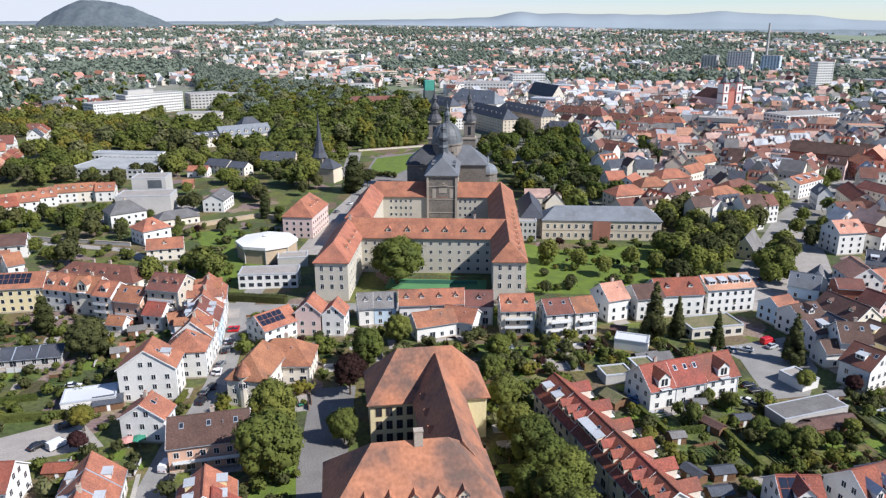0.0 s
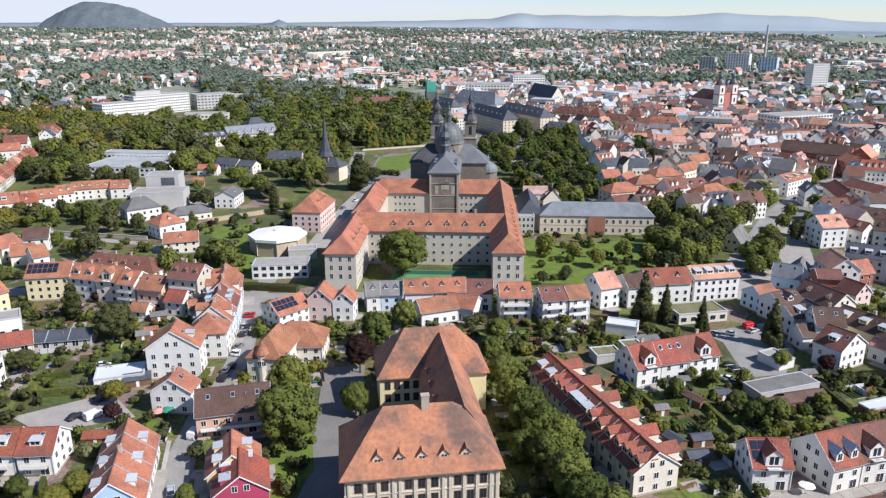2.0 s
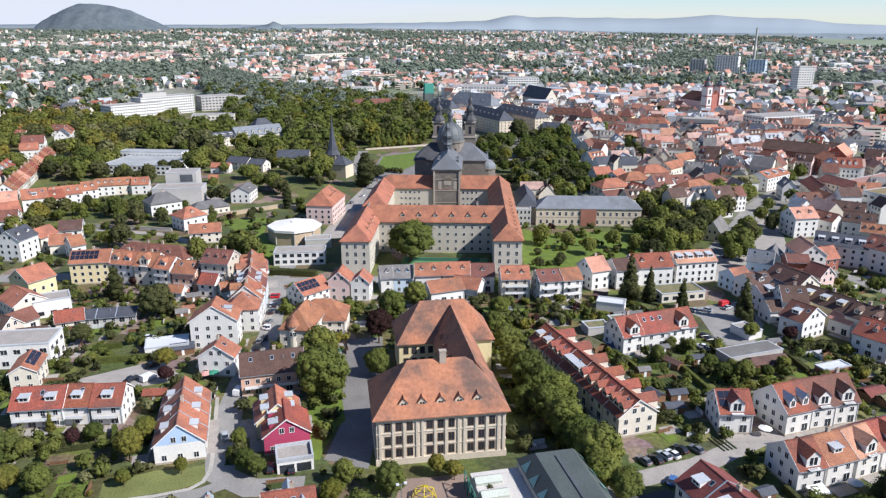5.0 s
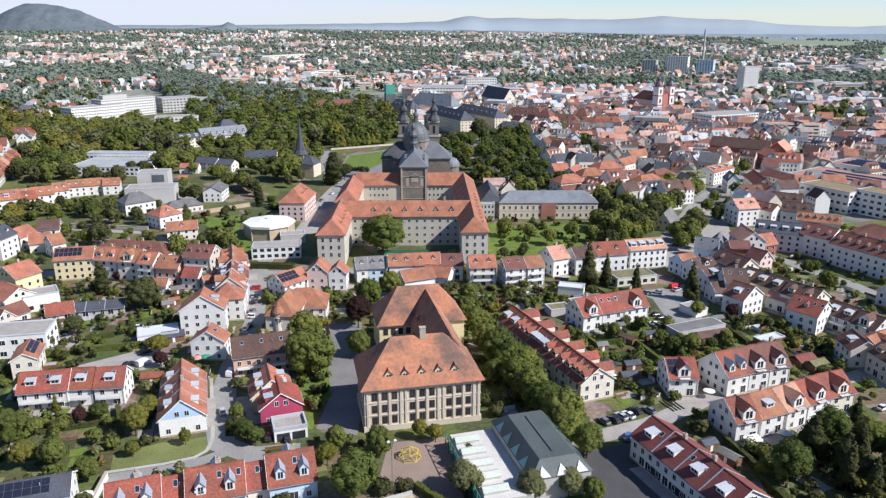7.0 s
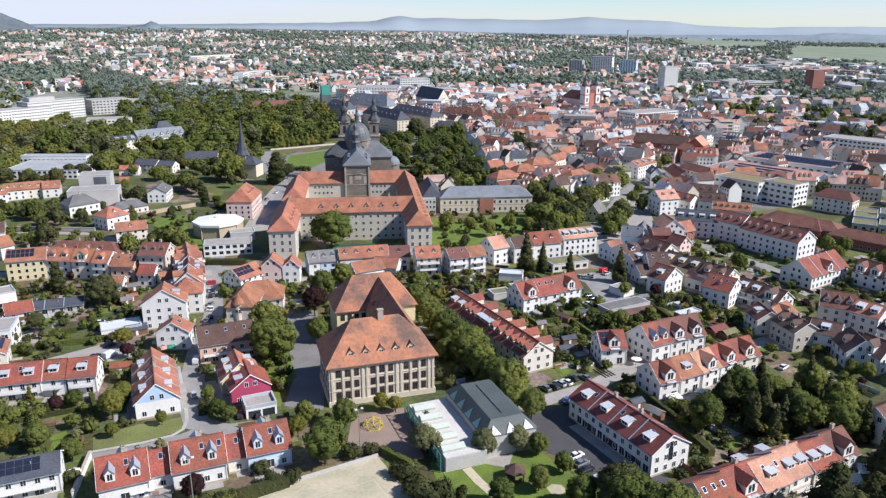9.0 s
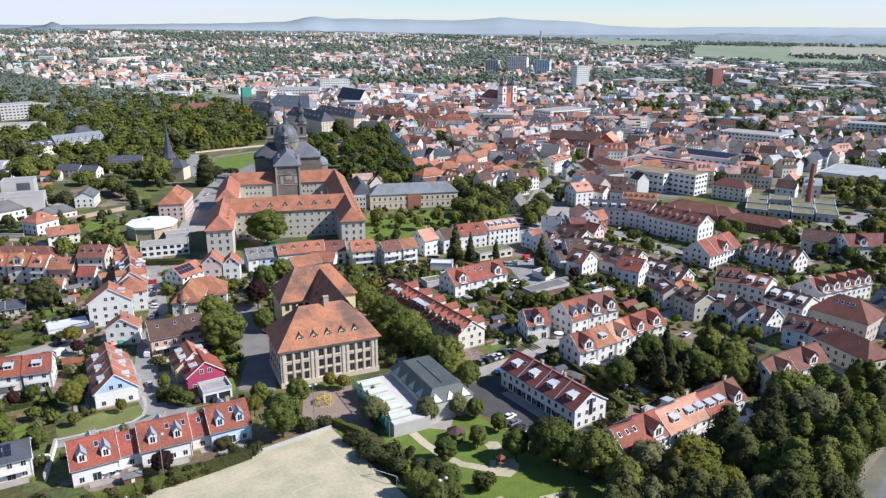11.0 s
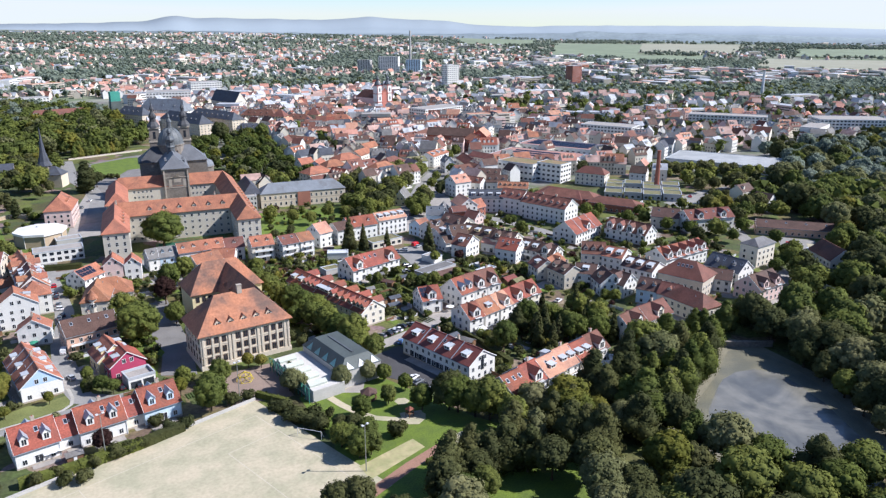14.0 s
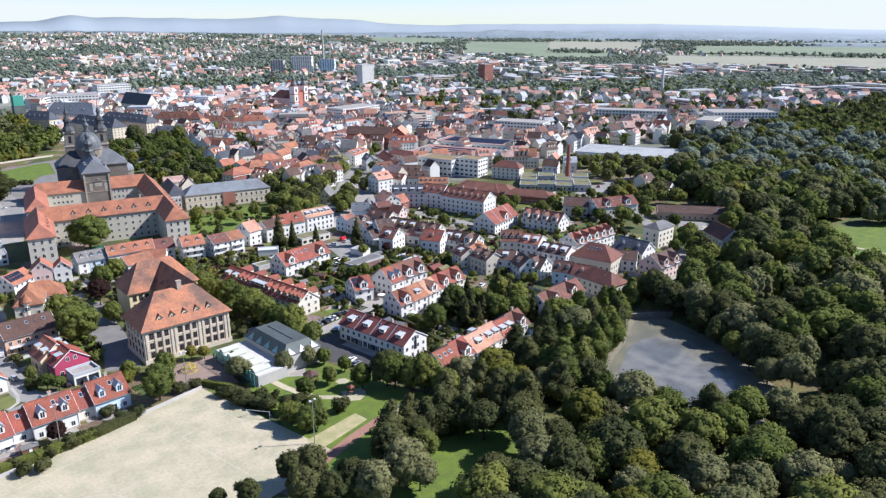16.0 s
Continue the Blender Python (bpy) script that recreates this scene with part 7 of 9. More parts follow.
def car(x, y, head, colour, kind="car"):
    body, cab, wheel, lamp, tail, roofp, vancab = CARS[kind]
    c = thing("van" if kind == "van" else "car", x, y, 0.08, head, f"parked {colour} {'delivery van' if kind == 'van' else 'passenger car'} on the asphalt", "van" if kind == "van" else "car", "parked cars")
    part("body", body[colour], None, c)
    part("cabin", vancab[colour] if kind == "van" else cab, None, c)
    part("car_roof", roofp[colour], None, c)
    far = 1.55 if kind == "van" else 1.3
    for px in (-far, far):
        for py in (-0.82, 0.82):
            part("wheel", wheel, None, c, at=pose(px, py, 0.31))
    for py in (-0.55, 0.55):
        part("headlight", lamp, None, c, at=pose(2.08 if kind == "car" else 2.42, py, 0.62))
        part("tail_light", tail, None, c, at=pose(-2.12 if kind == "car" else -2.5, py, 0.78))
    if kind == "van":
        m = Mesh()
        m.slab([(0.98, -0.8, 1.95), (1.72, -0.78, 1.28), (1.72, 0.78, 1.28), (0.98, 0.8, 1.95)], 0.03, 0)
        part("windscreen", m, GLASS, c)
    BUSY.append((x, y, 2.2))


def shed(x, y, ang, length, width, roof):
    s = thing("garden_shed", x, y, 0, ang, f"small wooden garden shed with a {KIND_WORDS[roof]} roof", "shed")
    L, W = length / 2, width / 2
    m = Mesh()
    m.prism([(-L, -W), (L, -W), (L, W), (-L, W)], 0, 2.1, 0)
    part("wall", m, WOOD, s)
    m = Mesh()
    for sg in (-1, 1):
        ring = [(-L - 0.25, sg * (W + 0.25), 2.0), (L + 0.25, sg * (W + 0.25), 2.0), (L + 0.25, 0, 2.0 + W * 0.55), (-L - 0.25, 0, 2.0 + W * 0.55)]
        m.slab(ring if sg < 0 else ring[::-1], 0.1, 0)
    part("roof", m, ROOF[roof], s)
    m = Mesh()
    m.box(-0.4, -W - 0.04, 0.05, 0.4, -W, 1.9, 0, True)
    part("door", m, FRAME, s)
    take(x, y, ang, length, width)


CLOTH = {"white": surface("white_cloth", (0.75, 0.74, 0.70)), "yellow": surface("yellow_cloth", (0.75, 0.45, 0.02)), "green": surface("green_cloth", (0.05, 0.25, 0.16)), "pink": surface("pink_cloth", (0.65, 0.32, 0.28))}


def parasol(x, y, colour):
    p = thing("parasol", x, y, 0, 10, f"open {colour} garden parasol on a pole", "parasol")
    m = Mesh()
    m.lathe([(0.3, 0), (0.3, 0.08), (0.03, 0.1), (0.03, 2.5)], 8)
    part("pole", m, STEEL, p)
    m = Mesh()
    m.lathe([(1.75, 2.05), (1.72, 2.15), (0.9, 2.42), (0.05, 2.68)], 8)
    part("canopy", m, CLOTH[colour], p)


def awning(x, y, ang, width):
    a = thing("awning", x, y, 0, ang, "white cloth awning stretched over a terrace", "awning")
    m = Mesh()
    m.slab([(-width / 2, -1.6, 2.1), (width / 2, -1.6, 2.1), (width / 2, 1.6, 2.9), (-width / 2, 1.6, 2.9)], 0.06)
    part("canopy", m, CLOTH["white"], a)
    for px in (-width / 2 + 0.1, width / 2 - 0.1):
        m = Mesh()
        m.box(px - 0.03, -1.55, 0, px + 0.03, -1.49, 2.08, 0)
        part("post", m, STEEL, a)


def light_mast(x, y):
    s = thing("light_mast", x, y, 0, 20, "tall grey steel light mast at the sports field", "light mast", "field light masts")
    m = Mesh()
    m.lathe([(0.16, 0), (0.13, 6), (0.09, 13.5)], 8)
    part("pole", m, STEEL, s)
    m = Mesh()
    m.box(-1.0, -0.06, 13.3, 1.0, 0.06, 13.45, 0, True)
    part("arm", m, STEEL, s)
    for px in (-0.8, 0.8):
        m = Mesh()
        m.box(px - 0.3, -0.35, 13.45, px + 0.3, 0.15, 13.75, 0, True)
        part("lamp_head", m, METALW, s)


def pavilion(x, y):
    p = thing("pavilion", x, y, 0, 15, "small open wooden pavilion with a brown pyramid roof", "pavilion")
    m = Mesh()
    m.lathe([(2.9, 2.3), (2.85, 2.45), (0.1, 4.1)], 6)
    part("roof", m, ROOF["brown"], p)
    for i in range(6):
        a = 2 * math.pi * i / 6
        m = Mesh()
        m.box(-0.08, -0.08, 0, 0.08, 0.08, 2.35, 0)
        part("post", m, WOOD, p, at=pose(2.4 * math.cos(a), 2.4 * math.sin(a), 0, 0, 0, 60 * i))
    for i in range(4):
        m = Mesh()
        m.box(-1.2, 1.95, 0, 1.2, 2.1, 0.9, 0)
        part("rail", m, WOOD, p, at=pose(0, 0, 0, 0, 0, 60 * i + 30))
    BUSY.append((x, y, 3.5))


def bar(m, a, b, w=0.07, slot=0):
    """A thin square rod between two points."""
    a, b = Vector(a), Vector(b)
    d = (b - a).normalized()
    s = d.cross(Vector((0.3, 0.2, 1))).normalized() * w
    t = d.cross(s).normalized() * w
    k = len(m.v)
    m.v += [tuple(p + q) for p in (a, b) for q in (s + t, s - t, -s - t, -s + t)]
    for i in range(4):
        j = (i + 1) % 4
        m.f.append((k + i, k + j, k + 4 + j, k + 4 + i))
        m.s.append(slot)


def climbing_frame(x, y):
    c = thing("climbing_frame", x, y, 0, 0, "yellow rope and steel climbing dome on the yard", "climbing frame")
    yellow = surface("yellow_paint", (0.62, 0.48, 0.04), rough=0.4)
    low = [(2.7 * math.cos(2 * math.pi * i / 6), 2.7 * math.sin(2 * math.pi * i / 6), 0.04) for i in range(6)]
    mid = [(2.2 * math.cos(2 * math.pi * (i + 0.5) / 6), 2.2 * math.sin(2 * math.pi * (i + 0.5) / 6), 1.8) for i in range(6)]
    top = (0, 0, 3.1)
    for i in range(6):
        j = (i + 1) % 6
        for a, b in ((low[i], mid[i]), (low[j], mid[i]), (mid[i], mid[j]), (mid[i], top), (low[i], low[j])):
            m = Mesh()
            bar(m, a, b)
            part("tube", m, yellow, c)
    BUSY.append((x, y, 4))


def goal(x0, y0, x1, y1):
    g = thing("goal", x0, y0, 0, math.degrees(math.atan2(y1 - y0, x1 - x0)), "white metal football goal on the sandy field", "goal")
    L = 7.3
    for a, b, n in (((0, 0, 0), (0, 0, 2.44), "post"), ((L, 0, 0), (L, 0, 2.44), "post"), ((0, 0, 2.44), (L, 0, 2.44), "crossbar"), ((0, 0, 2.4), (0, 1.4, 0.05), "stay"), ((L, 0, 2.4), (L, 1.4, 0.05), "stay")):
        m = Mesh()
        bar(m, a, b, 0.06)
        part(n, m, METALW, g)


def play_tower(x, y):
    t = thing("play_tower", x, y, 0, 20, "small wooden play tower with a red roof and slide", "play tower")
    m = Mesh()
    for a in (-0.8, 0.8):
        for b in (-0.8, 0.8):
            m.box(a - 0.07, b - 0.07, 0, a + 0.07, b + 0.07, 2.6, 0)
    part("frame", m, WOOD, t)
    m = Mesh()
    m.box(-0.9, -0.9, 1.2, 0.9, 0.9, 1.32, 0, True)
    part("deck", m, WOOD, t)
    m = Mesh()
    m.lathe([(1.5, 2.5), (0.05, 3.5)], 4, 0, 0, 0, math.pi / 4)
    part("roof", m, ROOF["red"], t)
    m = Mesh()
    m.slab([(0.9, -0.3, 1.3), (3.2, -0.3, 0.25), (3.2, 0.3, 0.25), (0.9, 0.3, 1.3)], 0.06)
    part("slide", m, STEEL, t)
    patch("sand_play", [(x - 3, y - 2.5), (x + 4, y - 2), (x + 4.5, y + 2), (x - 2, y + 3)], 0.07, GRAVEL, "pale sand around the play tower", "sand pit")


def hedge(x0, y0, x1, y1, width, height):
    """A clipped hedge: a solid box with leaves all over it."""
    d = math.hypot(x1 - x0, y1 - y0)
    r = np.random.default_rng(int(abs(x0 * 7 + y0 * 13)))
    n = int(d * (width + 2 * height) * 6)
    u, side = r.uniform(0, d, n), r.uniform(0, width + 2 * height, n)
    y = np.where(side < height, -width / 2, np.where(side < height + width, side - height - width / 2, width / 2))
    z = np.where(side < height, side, np.where(side < height + width, height, side - height - width))
    c = np.stack([u, y, z], 1) + r.normal(size=(n, 3)) * 0.09
    nr = np.stack([np.zeros(n), np.where(side < height, -1.0, np.where(side < height + width, 0.0, 1.0)), np.where((side >= height) & (side < height + width), 1.0, 0.3)], 1) + r.normal(size=(n, 3)) * 0.35
    t = np.cross(nr, r.normal(size=(n, 3)))
    t /= np.linalg.norm(t, axis=1)[:, None]
    b = np.cross(nr, t)
    b /= np.linalg.norm(b, axis=1)[:, None]
    s = r.uniform(0.14, 0.26, n)[:, None]
    q = np.stack([c + t * s, c + b * s, c - t * s, c - b * s], 1).reshape(-1, 3)
    m = Mesh()
    m.v, m.f, m.s = q.tolist(), np.arange(len(q)).reshape(-1, 4).tolist(), [0] * n
    m.box(0, -width / 2 + 0.05, 0, d, width / 2 - 0.05, height - 0.05, 0)
    h = part("hedge", m, LEAF["dark" if int(x0) % 2 else "green"], at=pose(x0, y0, 0, 0, 0, math.degrees(math.atan2(y1 - y0, x1 - x0))))
    tagged(h, "clipped green garden hedge along a border", "hedge", "garden hedges")
    for i in range(int(d / 2) + 1):
        BUSY.append((x0 + (x1 - x0) * i * 2 / d, y0 + (y1 - y0) * i * 2 / d, width * 0.6))


# cars, one call each: place, heading, colour, kind
car(43.3, 106.2, 118, "grey", "car")
car(46.2, 106.8, 118, "black", "car")
car(48.7, 108.3, 118, "silver", "car")
car(50.9, 108.9, 118, "white", "car")
car(53.5, 111.0, 118, "black", "car")
car(57.4, 111.0, 118, "grey", "car")
car(47.5, 98.2, 60, "blue", "car")
car(87.5, 202.0, 100, "silver", "car")
car(92.0, 202.0, 150, "silver", "car")
car(101.0, 207.6, 25, "red", "van")
car(100.9, 204.2, 30, "silver", "car")
car(83.5, 179.1, 15, "black", "car")
car(84.4, 176.1, 15, "black", "car")
car(79.4, 170.5, 140, "white", "car")
car(80.2, 168.4, 140, "grey", "car")
car(45.0, 186.6, 120, "silver", "car")
car(54.8, 191.5, 100, "silver", "car")
car(50.1, 171.0, 130, "blue", "car")
car(-67.1, 218.1, 95, "red", "car")
car(-66.1, 207.9, 95, "black", "car")
car(-65.5, 202.9, 95, "grey", "car")
car(-64.5, 187.7, 80, "white", "car")
car(-64.8, 192.3, 80, "grey", "car")
car(-64.0, 175.8, 85, "grey", "car")
car(-63.3, 170.7, 85, "black", "car")
car(-95.2, 149.4, 60, "black", "car")
car(-90.5, 149.8, 55, "white", "van")
car(-92.7, 158.4, 30, "black", "car")
car(-102.6, 176.7, 10, "black", "car")
car(-101.2, 179.0, 10, "white", "car")
car(-61.9, 141.2, 85, "white", "van")
car(-59.7, 135.9, 85, "black", "car")
car(-59.4, 118.0, 110, "silver", "car")
car(-44.8, 103.9, 100, "black", "car")
car(-39.9, 103.5, 100, "black", "car")
car(40.8, 70.5, 25, "white", "car")
car(40.9, 67.0, 25, "grey", "car")
car(41.3, 64.3, 25, "black", "car")
car(42.6, 60.4, 25, "silver", "car")
car(45.2, 61.2, 25, "blue", "car")
car(187.5, 371.9, 20, "white", "car")
car(189.9, 370.4, 60, "black", "car")
car(186.4, 365.5, 60, "silver", "car")
car(-51.1, 390.5, 70, "white", "car")
car(-56.0, 372.4, 70, "grey", "car")
car(-49.9, 425.0, 70, "silver", "car")
car(294.4, 231.0, 60, "black", "car")
car(300.3, 228.8, 60, "silver", "car")
car(311.2, 231.9, 60, "red", "car")
car(307.9, 219.2, 60, "black", "car")
car(326.9, 233.5, 60, "silver", "car")
car(122.4, 108.2, 30, "white", "car")
car(280.1, 126.3, 130, "red", "car")
car(274.2, 123.9, 130, "grey", "car")
car(274.6, 106.2, 130, "silver", "car")
car(269.1, 98.7, 130, "black", "car")
car(265.9, 90.2, 130, "red", "car")
car(280.4, 114.0, 130, "white", "car")

# garden sheds
shed(55.4, 151.8, 10, 3.6, 3, "grey")
shed(54.6, 137.0, -60, 5, 3.2, "slate")
shed(60.9, 137.6, 10, 5, 3.2, "slate")
shed(57.6, 130.2, 10, 5, 3.4, "slate")
shed(74.1, 159.9, 10, 4, 3, "slate")
shed(65.8, 157.0, -55, 6, 3, "brown")
shed(65.9, 167.7, 10, 3.4, 3, "greyroof")
shed(103.0, 171.8, 10, 4, 3, "greyroof")
shed(88.6, 155.5, 20, 9, 4, "brown")
shed(95.0, 157.7, 15, 12, 5, "brown")
shed(56.3, 214.8, -20, 5, 4, "brown")
shed(59.4, 194.3, 15, 7, 5, "greyroof")
shed(63.0, 194.3, 15, 7, 5, "greyroof")
shed(44.8, 170.2, -60, 6, 5, "mossroof")
shed(65.8, 92.3, 20, 4, 3, "slate")
shed(68.8, 86.5, -60, 5, 3, "grey")
shed(115.5, 137.4, 20, 7, 5, "darkred")
shed(118.0, 133.9, 20, 6, 4, "mossroof")
shed(98.1, 90.9, 20, 4, 3, "grey")
shed(-97.2, 198.9, 20, 4, 4, "grey")
shed(-98.2, 215.1, 20, 5, 4, "grey")
shed(-104.8, 220.2, 20, 6, 5, "orange")
shed(-86.8, 168.8, 20, 7, 5, "slate")
shed(-90.0, 170.4, 20, 4, 4, "brownred")
shed(-84.3, 138.6, 5, 6, 4, "red")
shed(-96.0, 202.8, 20, 4, 3, "orange")
shed(-58.0, 66.4, 12, 4, 2.6, "grey")

# parasols and awnings
parasol(140.2, 67.7, "yellow")
parasol(136.3, 62.2, "yellow")
parasol(-92.6, 69.0, "white")
parasol(87.2, 94.9, "white")
parasol(-71.6, 150.2, "green")
parasol(-73.9, 149.5, "pink")
parasol(-80.6, 80.0, "white")
parasol(-90.5, 69.5, "white")
parasol(140.8, 69.4, "yellow")
parasol(77.1, 118.0, "white")
parasol(69.3, 39.3, "white")
parasol(75.8, 37.8, "white")
awning(77.4, 91.7, 18, 4.5)
awning(87.2, 47.6, 20, 3.5)
awning(84.7, 41.7, 20, 3.5)
awning(100.9, 48.8, -20, 4)
awning(-62.9, 70.4, 14, 5)
awning(-44.7, 78.1, 14, 4)
awning(91.5, 45.4, 20, 3.5)
awning(66.5, 37.6, 20, 3.0)
awning(97.6, 47.2, 20, 3.2)
awning(106.5, 51.5, -20, 4)

# light masts
light_mast(9.6, 28.6)
light_mast(-12.9, 78.9)
light_mast(-50.5, 63.2)
pavilion(23.2, 64.2)
climbing_frame(-8.7, 93.1)
goal(-1.9, 53.0, 1.5, 49.9)
play_tower(30.4, 49.1)

# hedges
hedge(50.1, 166.6, 54.2, 154.7, 1.2, 1.7)
hedge(54.2, 154.7, 62.6, 156.1, 1.2, 1.7)
hedge(62.6, 156.1, 75.0, 162.7, 1.2, 1.7)
hedge(68.1, 154.7, 71.4, 139.3, 1.2, 1.7)
hedge(103.7, 166.5, 104.9, 151.9, 1.5, 1.7)
hedge(-77.9, 245.4, -56.0, 242.3, 3, 2.4)
hedge(-116.1, 170.1, -107.6, 172.5, 1.2, 1.7)
hedge(-110.7, 160.7, -95.5, 162.9, 1.2, 2.2)
hedge(-68.9, 175.0, -69.0, 168.4, 1.2, 1.7)
hedge(-70.3, 58.6, -56.8, 60.9, 2.5, 2.4)
hedge(-56.8, 60.9, -41.5, 65.4, 2.5, 2.6)
hedge(-41.5, 65.4, -30.3, 69.9, 2.5, 2.4)
hedge(71.7, 95.2, 73.5, 85.4, 1.2, 1.7)
hedge(73.5, 85.4, 73.0, 76.6, 1.2, 1.7)
hedge(112.9, 108.3, 113.8, 100.1, 1.2, 2)
hedge(-0.9, 72.2, -7.6, 80.3, 1.5, 2)
hedge(73.3, 77.5, 74.5, 65.5, 2, 2)
hedge(24.9, 24.6, 30.1, 25.3, 1.4, 1.4)
hedge(-88.4, 121.4, -83.0, 108.2, 1.2, 2)
hedge(-103.9, 109.6, -86.9, 114.7, 0.5, 1.5)
# cars along the streets
car(202.7, 395.4, 58, "black", "car")
car(193.2, 380.3, 58, "silver", "car")
car(184.6, 366.3, 58, "white", "car")
car(175.2, 350.8, 58, "black", "car")
car(216.7, 405.5, 58, "silver", "car")
car(207.9, 396.8, 58, "red", "car")
car(130.1, 272.9, 20, "white", "car")
car(123.9, 265.7, 20, "black", "car")
car(-63.9, 187.4, 100, "white", "car")
car(-63.7, 171.5, 100, "black", "car")
car(-66.2, 201.5, 100, "black", "car")
car(-67.3, 208.3, 100, "silver", "car")
car(-68.9, 217.9, 100, "red", "car")
car(-63.0, 178.8, 100, "black", "car")

# park behind the cathedral and the wood along the river
park = area_points([(-265, 560), (-190, 560), (-150, 535), (-64, 568), (-22, 593), (10, 640), (-10, 700), (-30, 860), (-90, 960), (-150, 1090), (-260, 1120), (-420, 1480), (-470, 1400), (-330, 1000), (-270, 900), (-240, 760)], 13, seed=3)
# light leaf mix, and pale leaves farther off, stand in for haze
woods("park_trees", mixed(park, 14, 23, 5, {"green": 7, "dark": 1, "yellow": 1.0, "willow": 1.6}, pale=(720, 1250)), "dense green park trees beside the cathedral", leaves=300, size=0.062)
west = area_points([(-420, 480), (-300, 470), (-260, 470), (-258, 560), (-270, 680), (-300, 800), (-420, 780), (-520, 700)], 14, seed=4, gap=0.15)
woods("park_trees", mixed(west, 12, 18, 6, {"green": 6, "dark": 1, "yellow": 1.5, "willow": 1}), "dark green trees west of the clinic", leaves=300, size=0.062)
avenue = area_points([(30, 585), (44, 600), (74, 600), (84, 638), (108, 622), (104, 560), (94, 500), (96, 440), (100, 392), (60, 385), (44, 400), (40, 480), (30, 545)], 9.6, seed=8, gap=0.24, margin=2.0)
woods("square_trees", mixed(avenue, 9, 14.5, 7, {"green": 6, "dark": 1, "yellow": 2.2, "willow": 1.2}), "green trees around the cathedral square", leaves=420, size=0.06)
BUSY += [(x, y, 4.5) for x, y in avenue]
churchyard = area_points([(-60, 478), (-55, 500), (-56, 550), (-75, 562), (-150, 540), (-165, 500), (-120, 470), (-100, 430), (-84, 425), (-92, 455), (-84, 476)], 10, seed=12, gap=0.2, margin=2.5)
woods("churchyard_trees", mixed(churchyard, 9, 17, 8, {"green": 6, "dark": 3, "yellow": 1.2}), "green trees round the small church", leaves=420, size=0.06)
tree(-52.5, 424, 21, "tall", "dark", wide=1.5)
tree(-46, 436, 12, "round", "dark")
tree(67, 606, 20, "full", "dark")
tree(86, 600, 18, "conifer", "dark")
tree(108, 610, 19, "full", "green")
for i in range(10):   # limes along the park wall
    tree(-61 + 4.3 * i, 571.5 + 2.7 * i, 10.5 + 2.5 * ((i * 0.618) % 1), "lime", ("green", "yellow", "green")[i % 3])
tree(-82, 436, 17, "round", "green")
for i in range(6):
    tree(-47 + i * 3.2, 471 - i * 1.4, 3.6 + 0.5 * (i % 2), "bush", "dark")
park += west
BUSY += [(x, y, 5) for x, y in park]
river = area_points([(165, 62), (196, 42), (215, 48), (240, 62), (262, 82), (300, 120), (330, 150), (345, 190), (420, 255), (480, 330), (600, 330), (640, 300), (620, 250), (560, 205), (420, 118), (335, 86), (306, 64), (270, 16), (238, -24), (200, -60), (168, -70), (150, -34), (170, -5), (172, 35)], 12.5, seed=12)
river += area_points([(345, 88), (420, 118), (560, 205), (650, 250), (670, 180), (520, 60), (420, 20), (384, 62)], 13, seed=13)
# pale leaves take over with distance, as painted haze
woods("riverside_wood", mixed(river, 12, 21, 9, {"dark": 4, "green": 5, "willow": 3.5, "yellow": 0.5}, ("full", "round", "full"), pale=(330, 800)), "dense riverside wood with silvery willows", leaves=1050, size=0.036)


# ---------------------------------------------------------------- single trees
# seminary court and garden
tree(-17.5, 262, 20, "full", "green", 1.35)
tree(-52.3, 420, 21, "tall", "dark", wide=1.5)
tree(-91, 361, 12, "tall", "dark", wide=1.5)
tree(-107.3, 346.2, 5, "bush", "dark")
tree(-82.5, 355.9, 4, "bush", "dark")
tree(-76.4, 355.9, 4, "bush", "dark")
tree(-60.1, 348.5, 4, "bush", "dark")
tree(66.4, 406.2, 14, "conifer", "dark")
tree(-96.7, 386.2, 12, "tall", "dark", wide=1.5)
tree(-127.5, 338.3, 7, "tall", "dark", wide=1.5)
tree(-104.2, 351.4, 3, "bush", "green")
tree(-94.3, 340.3, 4, "bush", "green")
tree(-84.3, 331.9, 4, "bush", "green")
tree(-116.6, 342.5, 3, "bush", "green")
tree(-119.5, 334.0, 3, "bush", "green")
tree(-127.4, 380.9, 3, "bush", "green")
tree(-101.4, 314.4, 3, "bush", "green")
tree(-80.7, 351.5, 5, "bush", "green")
tree(-86.0, 370.9, 5, "bush", "green")
tree(-175.3, 316.3, 4, "bush", "green")
tree(-167.8, 316.3, 4, "bush", "green")
tree(-106.1, 272.1, 6, "round", "green")
tree(-110.1, 266.4, 6, "round", "green")
tree(-100.6, 273.8, 5, "round", "green")
tree(-87.4, 258.9, 4, "round", "green")
tree(167, 40, 13, "round", "dark", wide=1.15)
tree(171, 30, 15, "round", "willow", wide=1.15)
tree(170, 19, 15, "round", "dark", wide=1.15)
tree(167, 8, 15, "round", "willow", wide=1.15)
tree(162, -3, 14, "round", "willow", wide=1.15)
tree(156, -13, 14, "round", "dark", wide=1.15)
tree(150, -24, 13, "round", "willow", wide=1.15)
tree(162, 22, 10, "full", "dark", wide=1.1)
tree(159, 12, 10, "full", "dark", wide=1.1)
tree(155.5, 2, 10, "full", "green", wide=1.1)
tree(150.5, -8, 10, "full", "dark", wide=1.1)
tree(146, -18, 10, "full", "willow", wide=1.1)
tree(178, 36, 15, "round", "dark", wide=1.15)
tree(180, 22, 16, "round", "green", wide=1.15)
tree(177, 6, 15, "round", "dark", wide=1.15)
